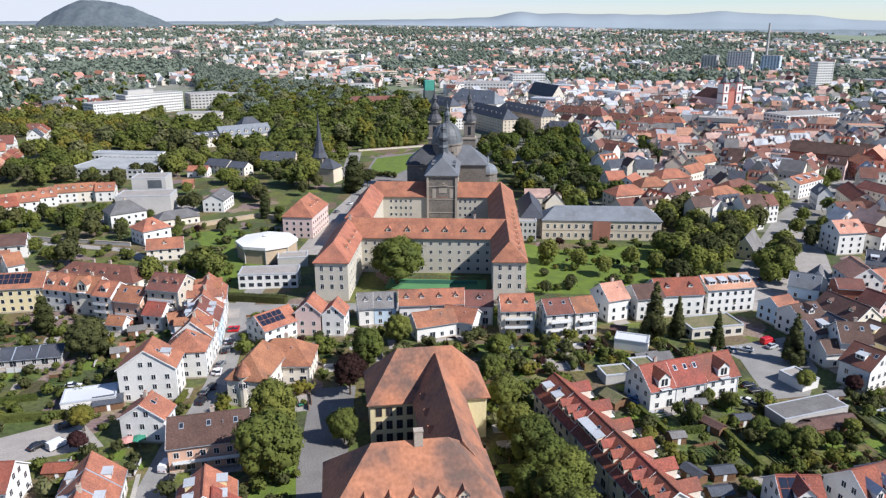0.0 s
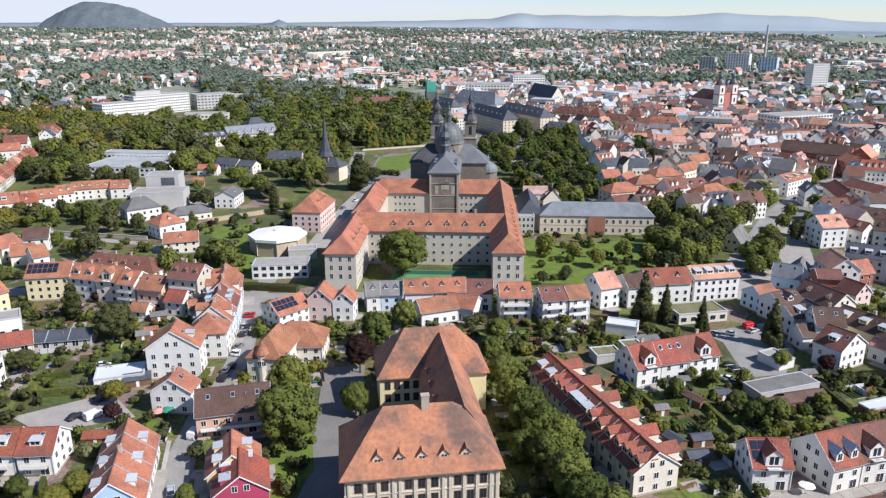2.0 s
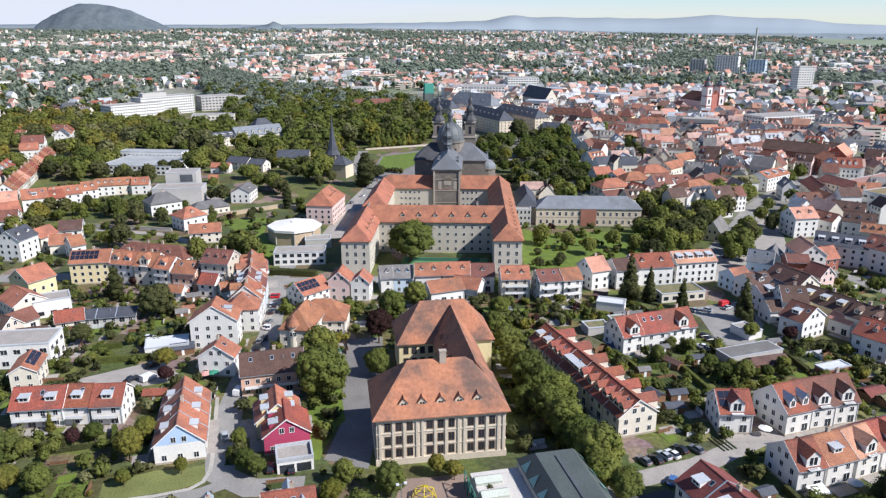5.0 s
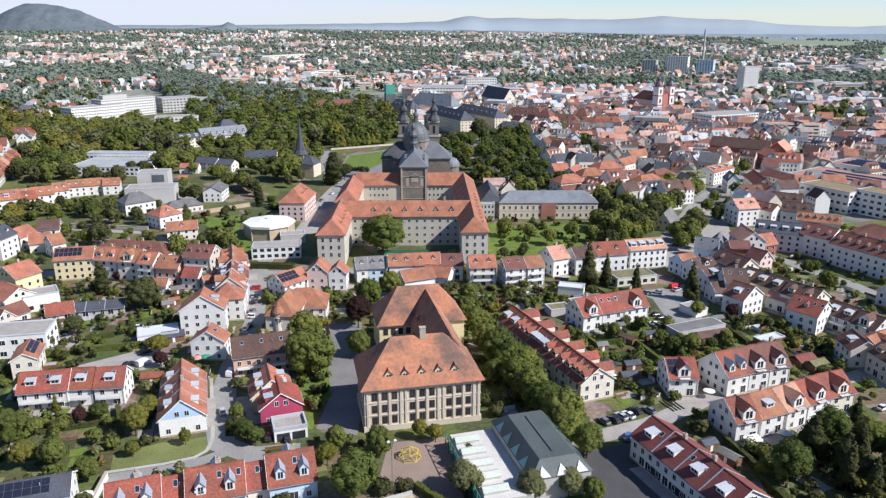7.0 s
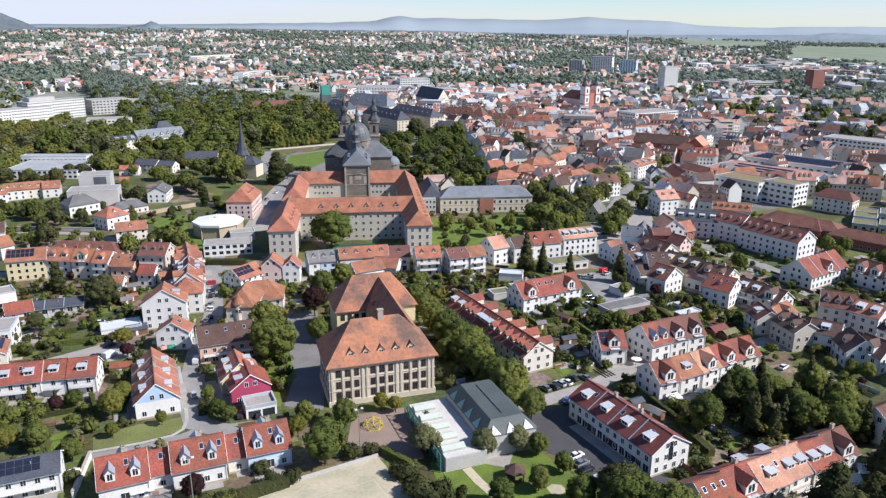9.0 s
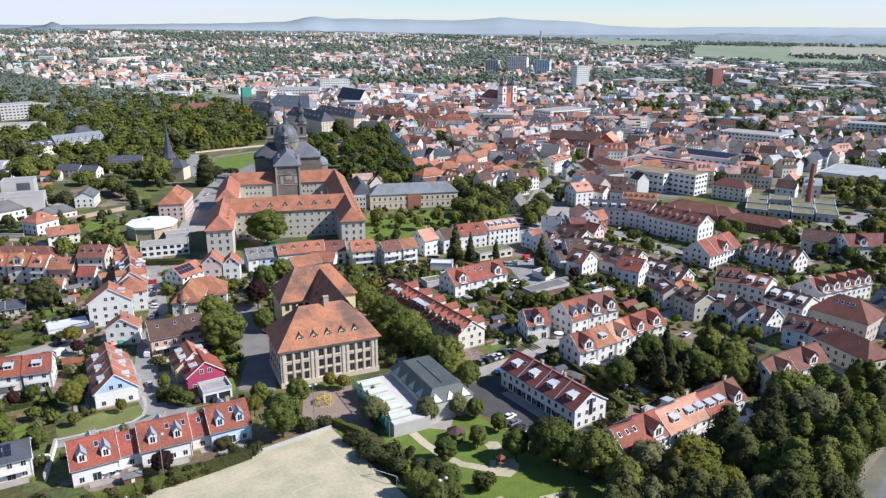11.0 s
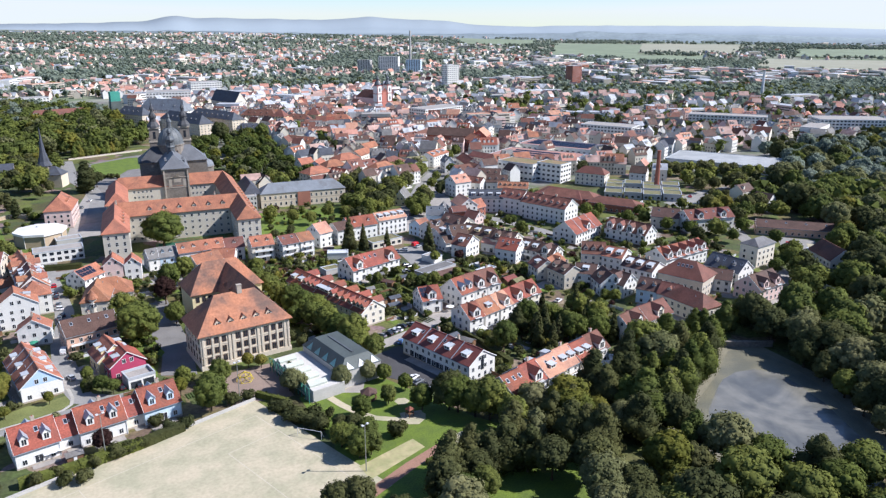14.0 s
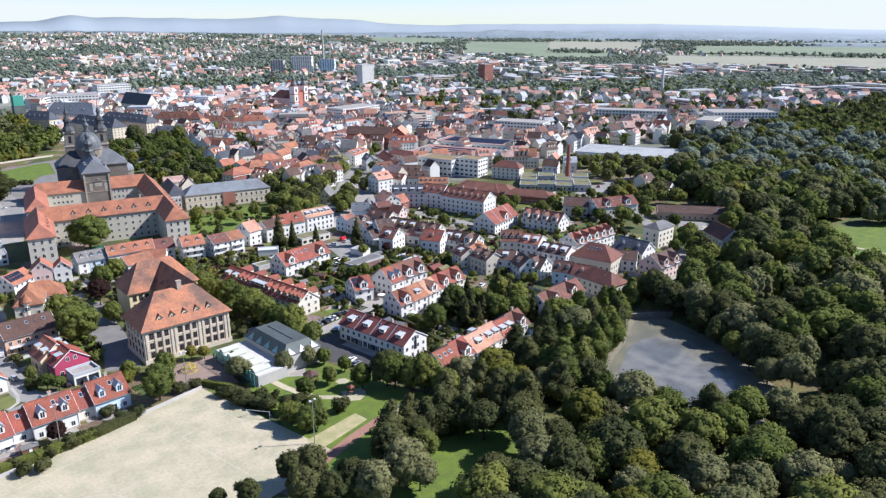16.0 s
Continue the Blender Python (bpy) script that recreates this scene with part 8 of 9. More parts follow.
tree(54.4, -9.9, 13, "round", "willow", wide=1.1)
tree(38.4, -17.1, 11, "round", "dark", wide=1.1)
tree(40.4, -23.4, 12, "round", "green", wide=1.1)
tree(49.9, -20.0, 13, "round", "willow", wide=1.1)
tree(50.6, 5.0, 12, "round", "dark", wide=1.1)
tree(31.8, 5.0, 10, "round", "green", wide=1.1)
tree(23.6, -5.7, 10, "round", "willow", wide=1.1)
tree(32.4, 12.6, 10, "round", "dark", wide=1.1)
tree(24.3, 3.5, 9, "round", "green", wide=1.1)
tree(-1.5, 63, 4.5, "bush", "dark", wide=1.25)
tree(2, 57.5, 4.8, "bush", "dark", wide=1.25)
tree(4.7, 52.5, 4.2, "bush", "dark", wide=1.25)
tree(-3.4, 68.9, 4, "bush", "dark", wide=1.25)
tree(0.5, 60, 4.5, "bush", "dark", wide=1.25)
tree(9, 41, 6.5, "round", "green", wide=1.15)
tree(12.4, 46.6, 7, "round", "dark", wide=1.15)
tree(14.9, 42, 6.5, "round", "green", wide=1.15)
tree(9.5, 48.5, 6, "round", "dark", wide=1.15)
# around the school
tree(-105.5, 197.9, 14, "full", "dark", wide=1.15)
tree(-127.1, 215.1, 13, "tall", "dark", wide=1.3)
tree(-41.0, 155.9, 15, "full", "green", wide=0.95)
tree(-37.4, 136.0, 16, "full", "green", wide=0.95)
tree(-21.6, 190.5, 13, "full", "green")
tree(-13.7, 207.2, 11, "full", "green")
tree(-23.4, 151.3, 9, "full", "green")
tree(-24.9, 175.1, 12, "round", "copper")
tree(13.5, 183.2, 9, "full", "green", wide=1.05)
tree(15.6, 166.8, 10, "full", "green", wide=1.05)
tree(17.0, 152.2, 11, "full", "green", wide=1.05)
tree(19.7, 142.3, 12, "full", "green", wide=1.05)
tree(22.5, 135.4, 12, "full", "green", wide=1.05)
tree(23.1, 124.9, 12, "full", "green", wide=1.05)
tree(25.8, 115.2, 12, "full", "green", wide=1.05)
tree(28.3, 108.1, 12, "full", "green", wide=1.05)
tree(30.9, 101.3, 12, "full", "green", wide=1.05)
tree(17.1, 130.0, 8, "full", "green", wide=1.05)
tree(30.6, 96.2, 11, "full", "green", wide=1.05)
tree(16.5, 195.9, 8, "full", "green", wide=1.05)
tree(26.7, 132.0, 11, "full", "green", wide=1.05)
tree(-16.1, 93.6, 10, "full", "green")
tree(-21.5, 77.3, 12, "full", "green")
tree(-26.9, 97.9, 7, "full", "green")
tree(-5.9, 101.4, 5, "round", "yellow")
tree(-2.0, 99.7, 5, "round", "yellow")
tree(-28.6, 91.0, 7, "round", "yellow")
tree(-14.4, 79.6, 4, "bush", "dark")
tree(-10.2, 79.5, 4.5, "bush", "dark")
tree(5.9, 91.5, 4, "bush", "dark")
tree(12.0, 117.7, 4, "bush", "dark")
tree(15.1, 111.2, 5, "bush", "dark")
tree(3.3, 76.8, 8, "round", "willow")
tree(17.6, 74.1, 8, "round", "willow")
tree(26.5, 75.3, 8, "round", "willow")
tree(34.6, 90.1, 8, "round", "green")
# gardens beside the terraces
tree(-121.4, 174.3, 8, "round", "dark")
tree(-125.4, 163.0, 5, "round", "dark")
tree(-79.0, 107.6, 9, "round", "yellow")
tree(-100.9, 94.8, 8, "round", "yellow")
tree(-65.1, 102.5, 4, "round", "yellow")
tree(-76.5, 97.8, 4.5, "round", "yellow")
tree(-87.6, 156.7, 8, "round", "yellow")
tree(-78.3, 116.0, 7, "round", "yellow")
tree(-105.0, 121.9, 6, "conifer", "yellow")
tree(-96.7, 117.9, 5, "conifer", "dark")
tree(-97.2, 113.1, 4, "conifer", "dark")
tree(-83.4, 88.0, 7, "round", "green")
tree(-93.2, 93.7, 8, "round", "green")
tree(-108.3, 110.1, 6, "round", "green")
tree(-112.0, 109.4, 7, "round", "green")
tree(-50.5, 103.3, 6, "round", "green")
tree(-54.4, 113.0, 6, "round", "green")
tree(-47.4, 101.1, 5, "round", "green")
tree(-104.9, 109.4, 5, "round", "green")
tree(-108.8, 104.2, 6, "round", "green")
tree(-91.2, 116.4, 5, "round", "green")
tree(-55.3, 109.2, 3.5, "bush", "green")
tree(-111.8, 115.5, 4, "bush", "green")
tree(-99.3, 111.5, 4, "bush", "green")
tree(-108.0, 163.9, 3.5, "bush", "green")
tree(-112.5, 162.3, 3, "bush", "green")
tree(-115.5, 160.1, 3, "bush", "green")
tree(-119.2, 157.3, 3.5, "bush", "green")
tree(-127.4, 158.5, 3, "bush", "green")
tree(-101.3, 173.7, 3.5, "bush", "green")
tree(-96.0, 173.4, 3.5, "bush", "green")
tree(-95.6, 114.3, 5, "round", "copper")
tree(-84.5, 147.5, 6, "round", "copper")
tree(-50.8, 66.7, 7, "round", "copper")
tree(-53.0, 60.8, 4, "bush", "dark")
tree(-48.0, 63.2, 4, "bush", "dark")
tree(-56.2, 55.1, 4, "bush", "dark")
tree(-62.1, 59.9, 4, "bush", "dark")
tree(-66.6, 57.6, 4, "bush", "dark")
tree(-75.9, 58.9, 5, "bush", "dark")
tree(-41.3, 65.3, 4, "bush", "dark")
tree(-34.1, 70.6, 4, "bush", "dark")
tree(-30.0, 70.8, 4, "bush", "dark")
tree(-37.1, 75.1, 4, "bush", "dark")
tree(-59.6, 55.1, 4, "bush", "dark")
tree(-44.3, 64.9, 4, "bush", "dark")
tree(1.7, 11.0, 11, "full", "dark")
tree(8.0, 0.8, 11, "full", "dark")
tree(22.2, 9.8, 11, "full", "dark")
tree(-3.1, 3.3, 11, "full", "dark")
tree(2.0, 0.1, 11, "full", "dark")
tree(20.7, -3.1, 13, "full", "willow")
tree(11.5, -4.0, 12, "full", "willow")
tree(-14.8, 9.8, 9, "round", "dark")
tree(-21.0, 14.7, 5, "round", "dark")
tree(-2.8, 12.3, 11, "round", "dark")
# conifers and gardens by the parking court
tree(66.1, 210.7, 18, "conifer", "dark")
tree(74.1, 212.5, 14, "conifer", "dark")
tree(84.0, 205.0, 13, "conifer", "dark")
tree(102.2, 193.9, 15, "conifer", "dark")
tree(81.1, 164.9, 6, "conifer", "dark")
tree(97.6, 176.7, 7, "round", "green")
tree(74.0, 166.1, 5, "round", "green")
tree(81.1, 150.3, 6, "round", "green")
tree(82.7, 145.4, 7, "round", "green")
tree(98.1, 154.0, 5, "round", "green")
tree(90.9, 148.6, 5, "round", "green")
tree(61.6, 158.9, 6, "round", "green")
tree(75.3, 153.1, 6, "round", "green")
tree(76.8, 146.3, 6, "round", "green")
tree(69.6, 170.5, 4, "round", "green")
tree(109.8, 175.1, 6, "round", "copper")
tree(83.0, 141.1, 3.5, "bush", "yellow")
tree(79.6, 139.9, 3.5, "bush", "yellow")
tree(75.6, 138.7, 3.5, "bush", "yellow")
tree(72.9, 138.5, 3, "bush", "yellow")
tree(99.3, 179.9, 5, "round", "yellow")
tree(77.3, 75.4, 11, "round", "green")
tree(162.0, 200.7, 7, "round", "green")
tree(166.8, 220.3, 7, "round", "green")
tree(123.4, 197.1, 4, "round", "green")
tree(77.9, 86.2, 4, "bush", "dark")
# playground
tree(34.9, 91.3, 8, "full", "green")
tree(17.4, 54.4, 7, "full", "green")
tree(27.5, 58.7, 7, "full", "green")
tree(35.3, 51.1, 8, "full", "green")
tree(35.4, 64.6, 6, "full", "green")
tree(31.6, 73.1, 7, "full", "green")
tree(10.2, 35.1, 8, "full", "green")
tree(13.4, 35.3, 8, "full", "green")
tree(7.4, 42.1, 7, "full", "green")
tree(17.8, 73.9, 8, "full", "willow")
tree(26.6, 75.9, 8, "full", "willow")
tree(2.6, 79.6, 7, "full", "willow")
tree(23.3, 41.0, 6, "bush", "dark")
tree(0.5, 61.9, 5, "bush", "dark")
tree(3.8, 59.0, 5, "bush", "dark")
tree(4.8, 54.4, 5, "bush", "dark")
tree(9.4, 58.9, 3, "bush", "dark")
tree(-1.5, 69.0, 4, "bush", "dark")
# limes along the pond's bank and trees before its near shore
for i, (x, y) in enumerate(((144, 45), (136.5, 40.5), (128.5, 36), (120.5, 31.5), (112.5, 27), (104.5, 22.5), (97, 16))):
    tree(x, y, 12.5 + (i * 0.7) % 1.6, "lime", ("green", "dark", "green")[i % 3], 1.1)
for i, (x, y) in enumerate(((94, 8), (91, -1), (93, -10), (97, -19), (105, -27), (115, -32), (125, -36))):
    tree(x, y, 13 + (i * 1.1) % 2.4, ("full", "lime", "round")[i % 3], ("dark", "green", "willow", "green")[i % 4], 1.1)
# wood edge south of the terrace
tree(42.6, 47.7, 12, "full", "dark")
tree(47.6, 40.6, 12, "full", "green")
tree(50.8, 37.7, 12, "full", "green")
tree(44.3, 45.3, 12, "full", "green")
tree(52.6, 27.8, 13, "full", "green")
tree(26.6, 14.4, 14, "lime", "dark")
tree(33.9, 16.7, 14, "lime", "dark")
tree(37.4, 14.1, 14, "lime", "dark")
tree(42.3, 14.9, 14, "lime", "dark")
tree(46.9, 10.6, 14, "lime", "dark")
tree(49.1, 21.6, 13, "lime", "dark")
tree(90.2, 73.2, 13, "conifer", "dark")
tree(93.0, 68.4, 13, "conifer", "dark")
tree(115.9, 87.7, 14, "conifer", "dark")
tree(115.5, 79.0, 14, "conifer", "dark")
tree(116.2, 72.9, 13, "conifer", "dark")
tree(117.0, 65.6, 12, "conifer", "dark")
tree(114.4, 55.2, 11, "conifer", "dark")
tree(118.8, 54.6, 10, "conifer", "dark")
tree(105.1, 79.4, 12, "conifer", "dark")
tree(96.6, 78.7, 13, "conifer", "dark")
tree(117.3, 44.1, 12, "lime", "green")
tree(112.8, 32.0, 13, "lime", "green")
tree(109.2, 22.0, 13, "lime", "green")
tree(128.0, 35.8, 12, "lime", "green")
tree(147.7, 49.5, 12, "lime", "green")
tree(160.3, 55.3, 12, "lime", "green")
tree(172.9, 60.5, 11, "lime", "green")
tree(127.3, 53.3, 11, "lime", "green")
tree(130.5, 47.3, 11, "lime", "green")
tree(139.5, 48.8, 11, "lime", "green")
tree(126.1, 30.2, 12, "lime", "green")
tree(106.5, 33.5, 12, "lime", "green")
tree(106.6, 41.6, 12, "lime", "green")
tree(150.2, 60.5, 9, "lime", "green")
tree(152.6, 58.2, 10, "lime", "green")
tree(173.6, 54.6, 11, "lime", "dark")
tree(176.4, 50.8, 11, "lime", "dark")
tree(181.3, 48.9, 11, "lime", "dark")
tree(95.3, 35.7, 12, "lime", "dark")
tree(69.9, 24.6, 13, "lime", "dark")
tree(80.0, 29.2, 13, "lime", "dark")
tree(62.2, 22.7, 13, "lime", "dark")
tree(87.5, 31.1, 12, "lime", "dark")
tree(97.4, 33.0, 12, "lime", "dark")
tree(102.8, 21.9, 12, "lime", "dark")
tree(79.6, 14.5, 11, "round", "willow")
tree(90.4, 17.5, 11, "round", "willow")
tree(84.5, 13.4, 11, "round", "willow")
tree(198.0, 94.6, 9, "round", "green")
tree(142.0, 96.6, 6, "round", "green")
tree(157.8, 64.6, 7, "round", "green")
tree(77.5, 22.1, 8, "round", "yellow")
# trees by the main road

# trees of the middle distance
woods("garden_trees", {"green": [(-107.4, 403, 12, "round"), (-84.7, 441.8, 14, "round"), (-131.6, 445, 11, "round"), (43.7, 287.4, 11, "round"), (54.9, 279.9, 9, "round"), (63.1, 271.5, 9, "round"), (76.3, 280.6, 10, "round"), (84.9, 275.7, 9, "round"), (99.9, 294.7, 12, "round"), (104.2, 273.6, 11, "round"), (122.1, 296.8, 11, "round"), (109.6, 308.6, 11, "round"), (121.3, 311.6, 12, "round"), (155.2, 378.7, 13, "round"), (165.9, 368.7, 13, "round"), (147.7, 345.9, 12, "round"), (137.5, 280.6, 10, "round"), (139.8, 293.3, 9, "round"), (66.9, 382, 14, "round"), (71.6, 377.2, 13, "round"), (82.1, 390, 11, "round"), (-173.8, 464.5, 16, "round"), (-188.4, 357, 9, "round"), (-174.7, 340.7, 10, "round")]}, "broad green trees between the town gardens", leaves=800, size=0.05)
woods("garden_trees", {"green": [(-174.3, 352.2, 9, "round"), (-176.3, 364.2, 8, "round"), (-172, 327.9, 8, "round"), (-134, 440.6, 11, "round"), (-109.1, 407.8, 13, "round"), (-124.4, 327.8, 6, "round"), (-147.2, 354.3, 7, "round"), (-272.3, 456.8, 16, "round"), (-249.7, 445, 16, "round"), (-271.1, 503.8, 15, "round"), (-251.1, 479.6, 14, "round"), (-292.6, 687.8, 14, "round"), (-240.5, 588.1, 13, "round"), (-237, 614.5, 13, "round"), (-191, 575.4, 13, "round"), (-212.4, 624.4, 14, "round"), (-207.6, 334.3, 7, "round"), (-203.4, 345.3, 8, "round"), (-194.2, 334.3, 7, "round"), (-217.4, 364, 6, "round"), (-188.4, 345.2, 8, "round"), (-210.8, 548.1, 11, "round"), (-149.8, 631.2, 14, "round"), (-130.4, 596.4, 14, "round")]}, "broad green trees between the town gardens", leaves=800, size=0.05)
woods("garden_trees", {"green": [(-130.1, 623.9, 14, "round"), (-105.1, 281.3, 6, "round"), (-97.7, 277.1, 6, "round"), (-105, 266.9, 5, "round"), (-91, 273.2, 5, "round"), (-73.2, 261.1, 4, "round"), (163.9, 221, 7, "round"), (160.7, 201.1, 9, "round"), (134.6, 282.8, 9, "round"), (143.2, 293.9, 9, "round"), (163.3, 362.3, 11, "round"), (155.1, 356.7, 11, "round"), (215.6, 217.7, 10, "round"), (225.1, 216.7, 9, "round"), (228.5, 195, 9, "round"), (235.8, 189.5, 9, "round"), (237.8, 172.8, 9, "round"), (246.6, 164.5, 9, "round"), (256.4, 151.2, 9, "round"), (244.2, 203.7, 9, "round"), (344.2, 195.7, 13, "round"), (323.5, 185.9, 12, "round"), (289, 167.8, 10, "round"), (-179, 339.5, 13, "round")]}, "broad green trees between the town gardens", leaves=800, size=0.05)
woods("garden_trees", {"green": [(-172.4, 499.8, 11.4, "round"), (-155.6, 462.6, 9.6, "round"), (-184.3, 514.1, 13.3, "round"), (-221.3, 450.9, 10.3, "round"), (-110.8, 415.6, 9.8, "round"), (-121.9, 417.2, 10.9, "round"), (-160.2, 285.3, 9.2, "round"), (-88.1, 264.8, 12.1, "round"), (-94.3, 270.6, 13.3, "round"), (-97.4, 248.1, 11.4, "round"), (-109.6, 258.7, 13.6, "round"), (145.4, 347.2, 9.4, "round"), (127, 311.1, 11, "round"), (112.9, 280.1, 11.9, "round"), (147.1, 301.1, 11.1, "round"), (133.2, 271.1, 12.2, "round"), (165.4, 328, 9.4, "round"), (187.3, 431.4, 11.3, "round"), (192, 455.5, 11, "round"), (162.4, 382.4, 14, "round"), (168, 362.3, 14, "round"), (175.3, 368.8, 13, "round"), (139.1, 332.8, 12, "round"), (144.6, 332.8, 12, "round")]}, "broad green trees between the town gardens", leaves=800, size=0.05)
woods("garden_trees", {"green": [(127.2, 273.1, 11, "round"), (136.3, 281, 11, "round"), (144.8, 289.3, 10, "round"), (123.4, 258.4, 10, "round"), (130.5, 262, 10, "round"), (99.4, 273.2, 13, "round"), (102.4, 258.5, 11, "round"), (94.6, 251.6, 10, "round"), (96, 289.4, 12, "round"), (93.6, 298.2, 11, "round"), (109.4, 317.2, 13, "round"), (180.5, 332.8, 9, "round"), (178.7, 349.9, 9, "round"), (79.1, 238.8, 8, "round"), (223.2, 420.6, 11, "round"), (238.7, 437.9, 12, "round"), (189.2, 438, 11, "round"), (99.7, 235.8, 6, "round"), (244.6, 96.8, 12, "round"), (235.7, 86, 12, "round"), (231.9, 73.5, 12, "round"), (222.9, 73.9, 12, "round"), (220.7, 66.1, 12, "round"), (258, 106.3, 11, "round")]}, "broad green trees between the town gardens", leaves=800, size=0.05)
woods("garden_trees", {"green": [(259.1, 153.9, 9, "round"), (231.4, 136.9, 7, "round"), (244.2, 162.2, 8, "round"), (297.7, 173.1, 12, "round"), (331.1, 194.4, 13, "round"), (328, 156.2, 11, "round"), (339.1, 156.8, 11, "round"), (270.7, 128, 9, "round"), (238, 70.1, 8, "round"), (271.8, 151.2, 10, "round"), (253.6, 140.2, 9, "round"), (226.4, 118.1, 6, "round"), (231.1, 93.7, 9, "round"), (241, 98.8, 8, "round"), (258.5, 112, 7, "round"), (249.2, 111.2, 6, "round"), (181.8, 126.3, 6, "round"), (183.5, 159.9, 6, "round"), (210, 171.4, 5, "round"), (238.5, 192.9, 9, "round"), (213.3, 206.9, 8, "round"), (-271.5, 467.2, 14, "round"), (-265.3, 487.2, 15, "round"), (-247.6, 467.1, 14, "round")]}, "broad green trees between the town gardens", leaves=800, size=0.05)
woods("garden_trees", {"green": [(-184.8, 497.5, 14, "round"), (-188.7, 486.8, 13, "round"), (-137.4, 448.1, 10, "round"), (-119.6, 414.8, 11, "round"), (-113, 414.8, 10, "round"), (-149.2, 414.9, 8, "round"), (-199.8, 343.9, 8, "round"), (-197.3, 355.1, 8, "round"), (-152.5, 333.2, 8, "round"), (-119.9, 328, 4, "round"), (-95.9, 284.2, 6, "round"), (-176.5, 300.6, 8, "round"), (-167.3, 292.3, 6, "round"), (-160.5, 288.3, 6, "round"), (-131.6, 292.2, 5, "round")]}, "broad green trees between the town gardens", leaves=800, size=0.05)
woods("garden_trees", {"dark": [(88.1, 269.4, 8, "round"), (108.3, 291.9, 12, "round"), (96.1, 307.8, 9, "round"), (64.1, 257.6, 6, "round"), (47.9, 257.6, 6, "round"), (37.7, 250.4, 6, "round"), (-232.3, 449.7, 8, "round"), (-221.5, 442.3, 8, "round"), (-212.9, 439.4, 9, "round"), (-204.1, 435.9, 9, "round"), (-195.3, 431.7, 8, "round"), (-198.1, 463.8, 11, "round"), (-189.7, 463.7, 11, "round"), (-148.8, 323.7, 9, "round"), (-139.9, 379.7, 8, "round"), (-106, 336.1, 6, "round"), (149.8, 360.1, 11, "round"), (114, 298.3, 11, "round"), (133.6, 330, 11, "round"), (316.9, 326, 13, "round"), (338.6, 340.4, 13, "round"), (310.8, 328.2, 13, "round"), (292.5, 327.5, 12, "round"), (311.1, 342.4, 12, "round")]}, "dark green trees between the town gardens", leaves=800, size=0.05)
woods("garden_trees", {"dark": [(372.9, 355.5, 12, "round"), (389, 362.5, 12, "round"), (409.6, 368.3, 12, "round"), (437, 386.7, 12, "round"), (325.4, 238.4, 12, "round"), (340.4, 239.7, 11, "round"), (351.2, 239.9, 11, "round"), (335.1, 258.3, 11, "round"), (352.5, 288.7, 11, "round"), (393.3, 273.9, 11, "round"), (383.8, 258.3, 11, "round"), (358.9, 225.1, 11, "round"), (-171.2, 342.3, 10.2, "round"), (-165.7, 313.1, 9.7, "round"), (-162.5, 324.5, 11.5, "round"), (-198.9, 437.8, 12.9, "round"), (-132.2, 375.6, 11.2, "round"), (-102.3, 396.2, 11.3, "round"), (-81.1, 411.4, 10.1, "round"), (-75.6, 430.1, 9.6, "round"), (-153.5, 284.3, 12.5, "round"), (167.3, 390.3, 11.3, "round"), (179, 388.7, 13, "round"), (143, 288, 12, "round")]}, "dark green trees between the town gardens", leaves=800, size=0.05)
woods("garden_trees", {"dark": [(161.2, 306.1, 10.2, "round"), (158.1, 356.1, 14, "round"), (107.8, 281.1, 14, "round"), (116.7, 289.4, 14, "round"), (125.3, 302.7, 14, "round"), (89.1, 258.5, 12, "round"), (119, 322.2, 13, "round"), (107.6, 338.4, 12, "round"), (116.7, 350, 11, "round"), (167.6, 317.1, 9, "round"), (194.7, 456.7, 10, "round"), (131.8, 477.1, 14, "round"), (149.4, 499.1, 14, "round"), (245.6, 90.9, 12, "round"), (236.7, 80.4, 12, "round"), (200.4, 95.8, 9, "round"), (209.9, 100.4, 8, "round"), (239, 151.1, 9, "round"), (242.8, 177.9, 8, "round"), (341.9, 198.3, 13, "round"), (284.4, 167.3, 11, "round"), (232.9, 132.3, 6, "round"), (200.7, 121.2, 5, "round"), (191.8, 131.7, 6, "round")]}, "dark green trees between the town gardens", leaves=800, size=0.05)
woods("garden_trees", {"dark": [(185.3, 152.7, 6, "round"), (-270.2, 448.6, 14, "round"), (-252.5, 448.5, 14, "round"), (-222.3, 448.4, 9, "round"), (-223, 457.5, 9, "round"), (-177.7, 466.8, 14, "round"), (-204.6, 361, 9, "round"), (-183.3, 338.5, 8, "round"), (-103.1, 292.1, 6, "round"), (-105.2, 284.3, 6, "round")]}, "dark green trees between the town gardens", leaves=800, size=0.05)
woods("garden_trees", {"yellow": [(-220.6, 595.7, 11, "round"), (-301.8, 601.4, 13, "round"), (-124.9, 486.2, 9, "round"), (-321.2, 729, 13, "round"), (-127.3, 554.9, 9, "round")]}, "yellowing trees between the town gardens", leaves=800, size=0.05)
woods("garden_trees", {"copper": [(-306.5, 650.6, 15, "round")]}, "copper-red trees between the town gardens", leaves=800, size=0.05)



for i, (x, y) in enumerate(area_points([(88, 93), (103, 99), (117, 94), (121, 62), (106, 66), (93, 70)], 5.6, seed=61, gap=0.12, margin=1.0)):
    tree(x, y, 8 + 5.5 * ((i * 0.618) % 1.0), ("conifer", "full", "lime", "conifer", "round")[i % 5], ("dark", "green", "dark", "dark", "green")[i % 5])
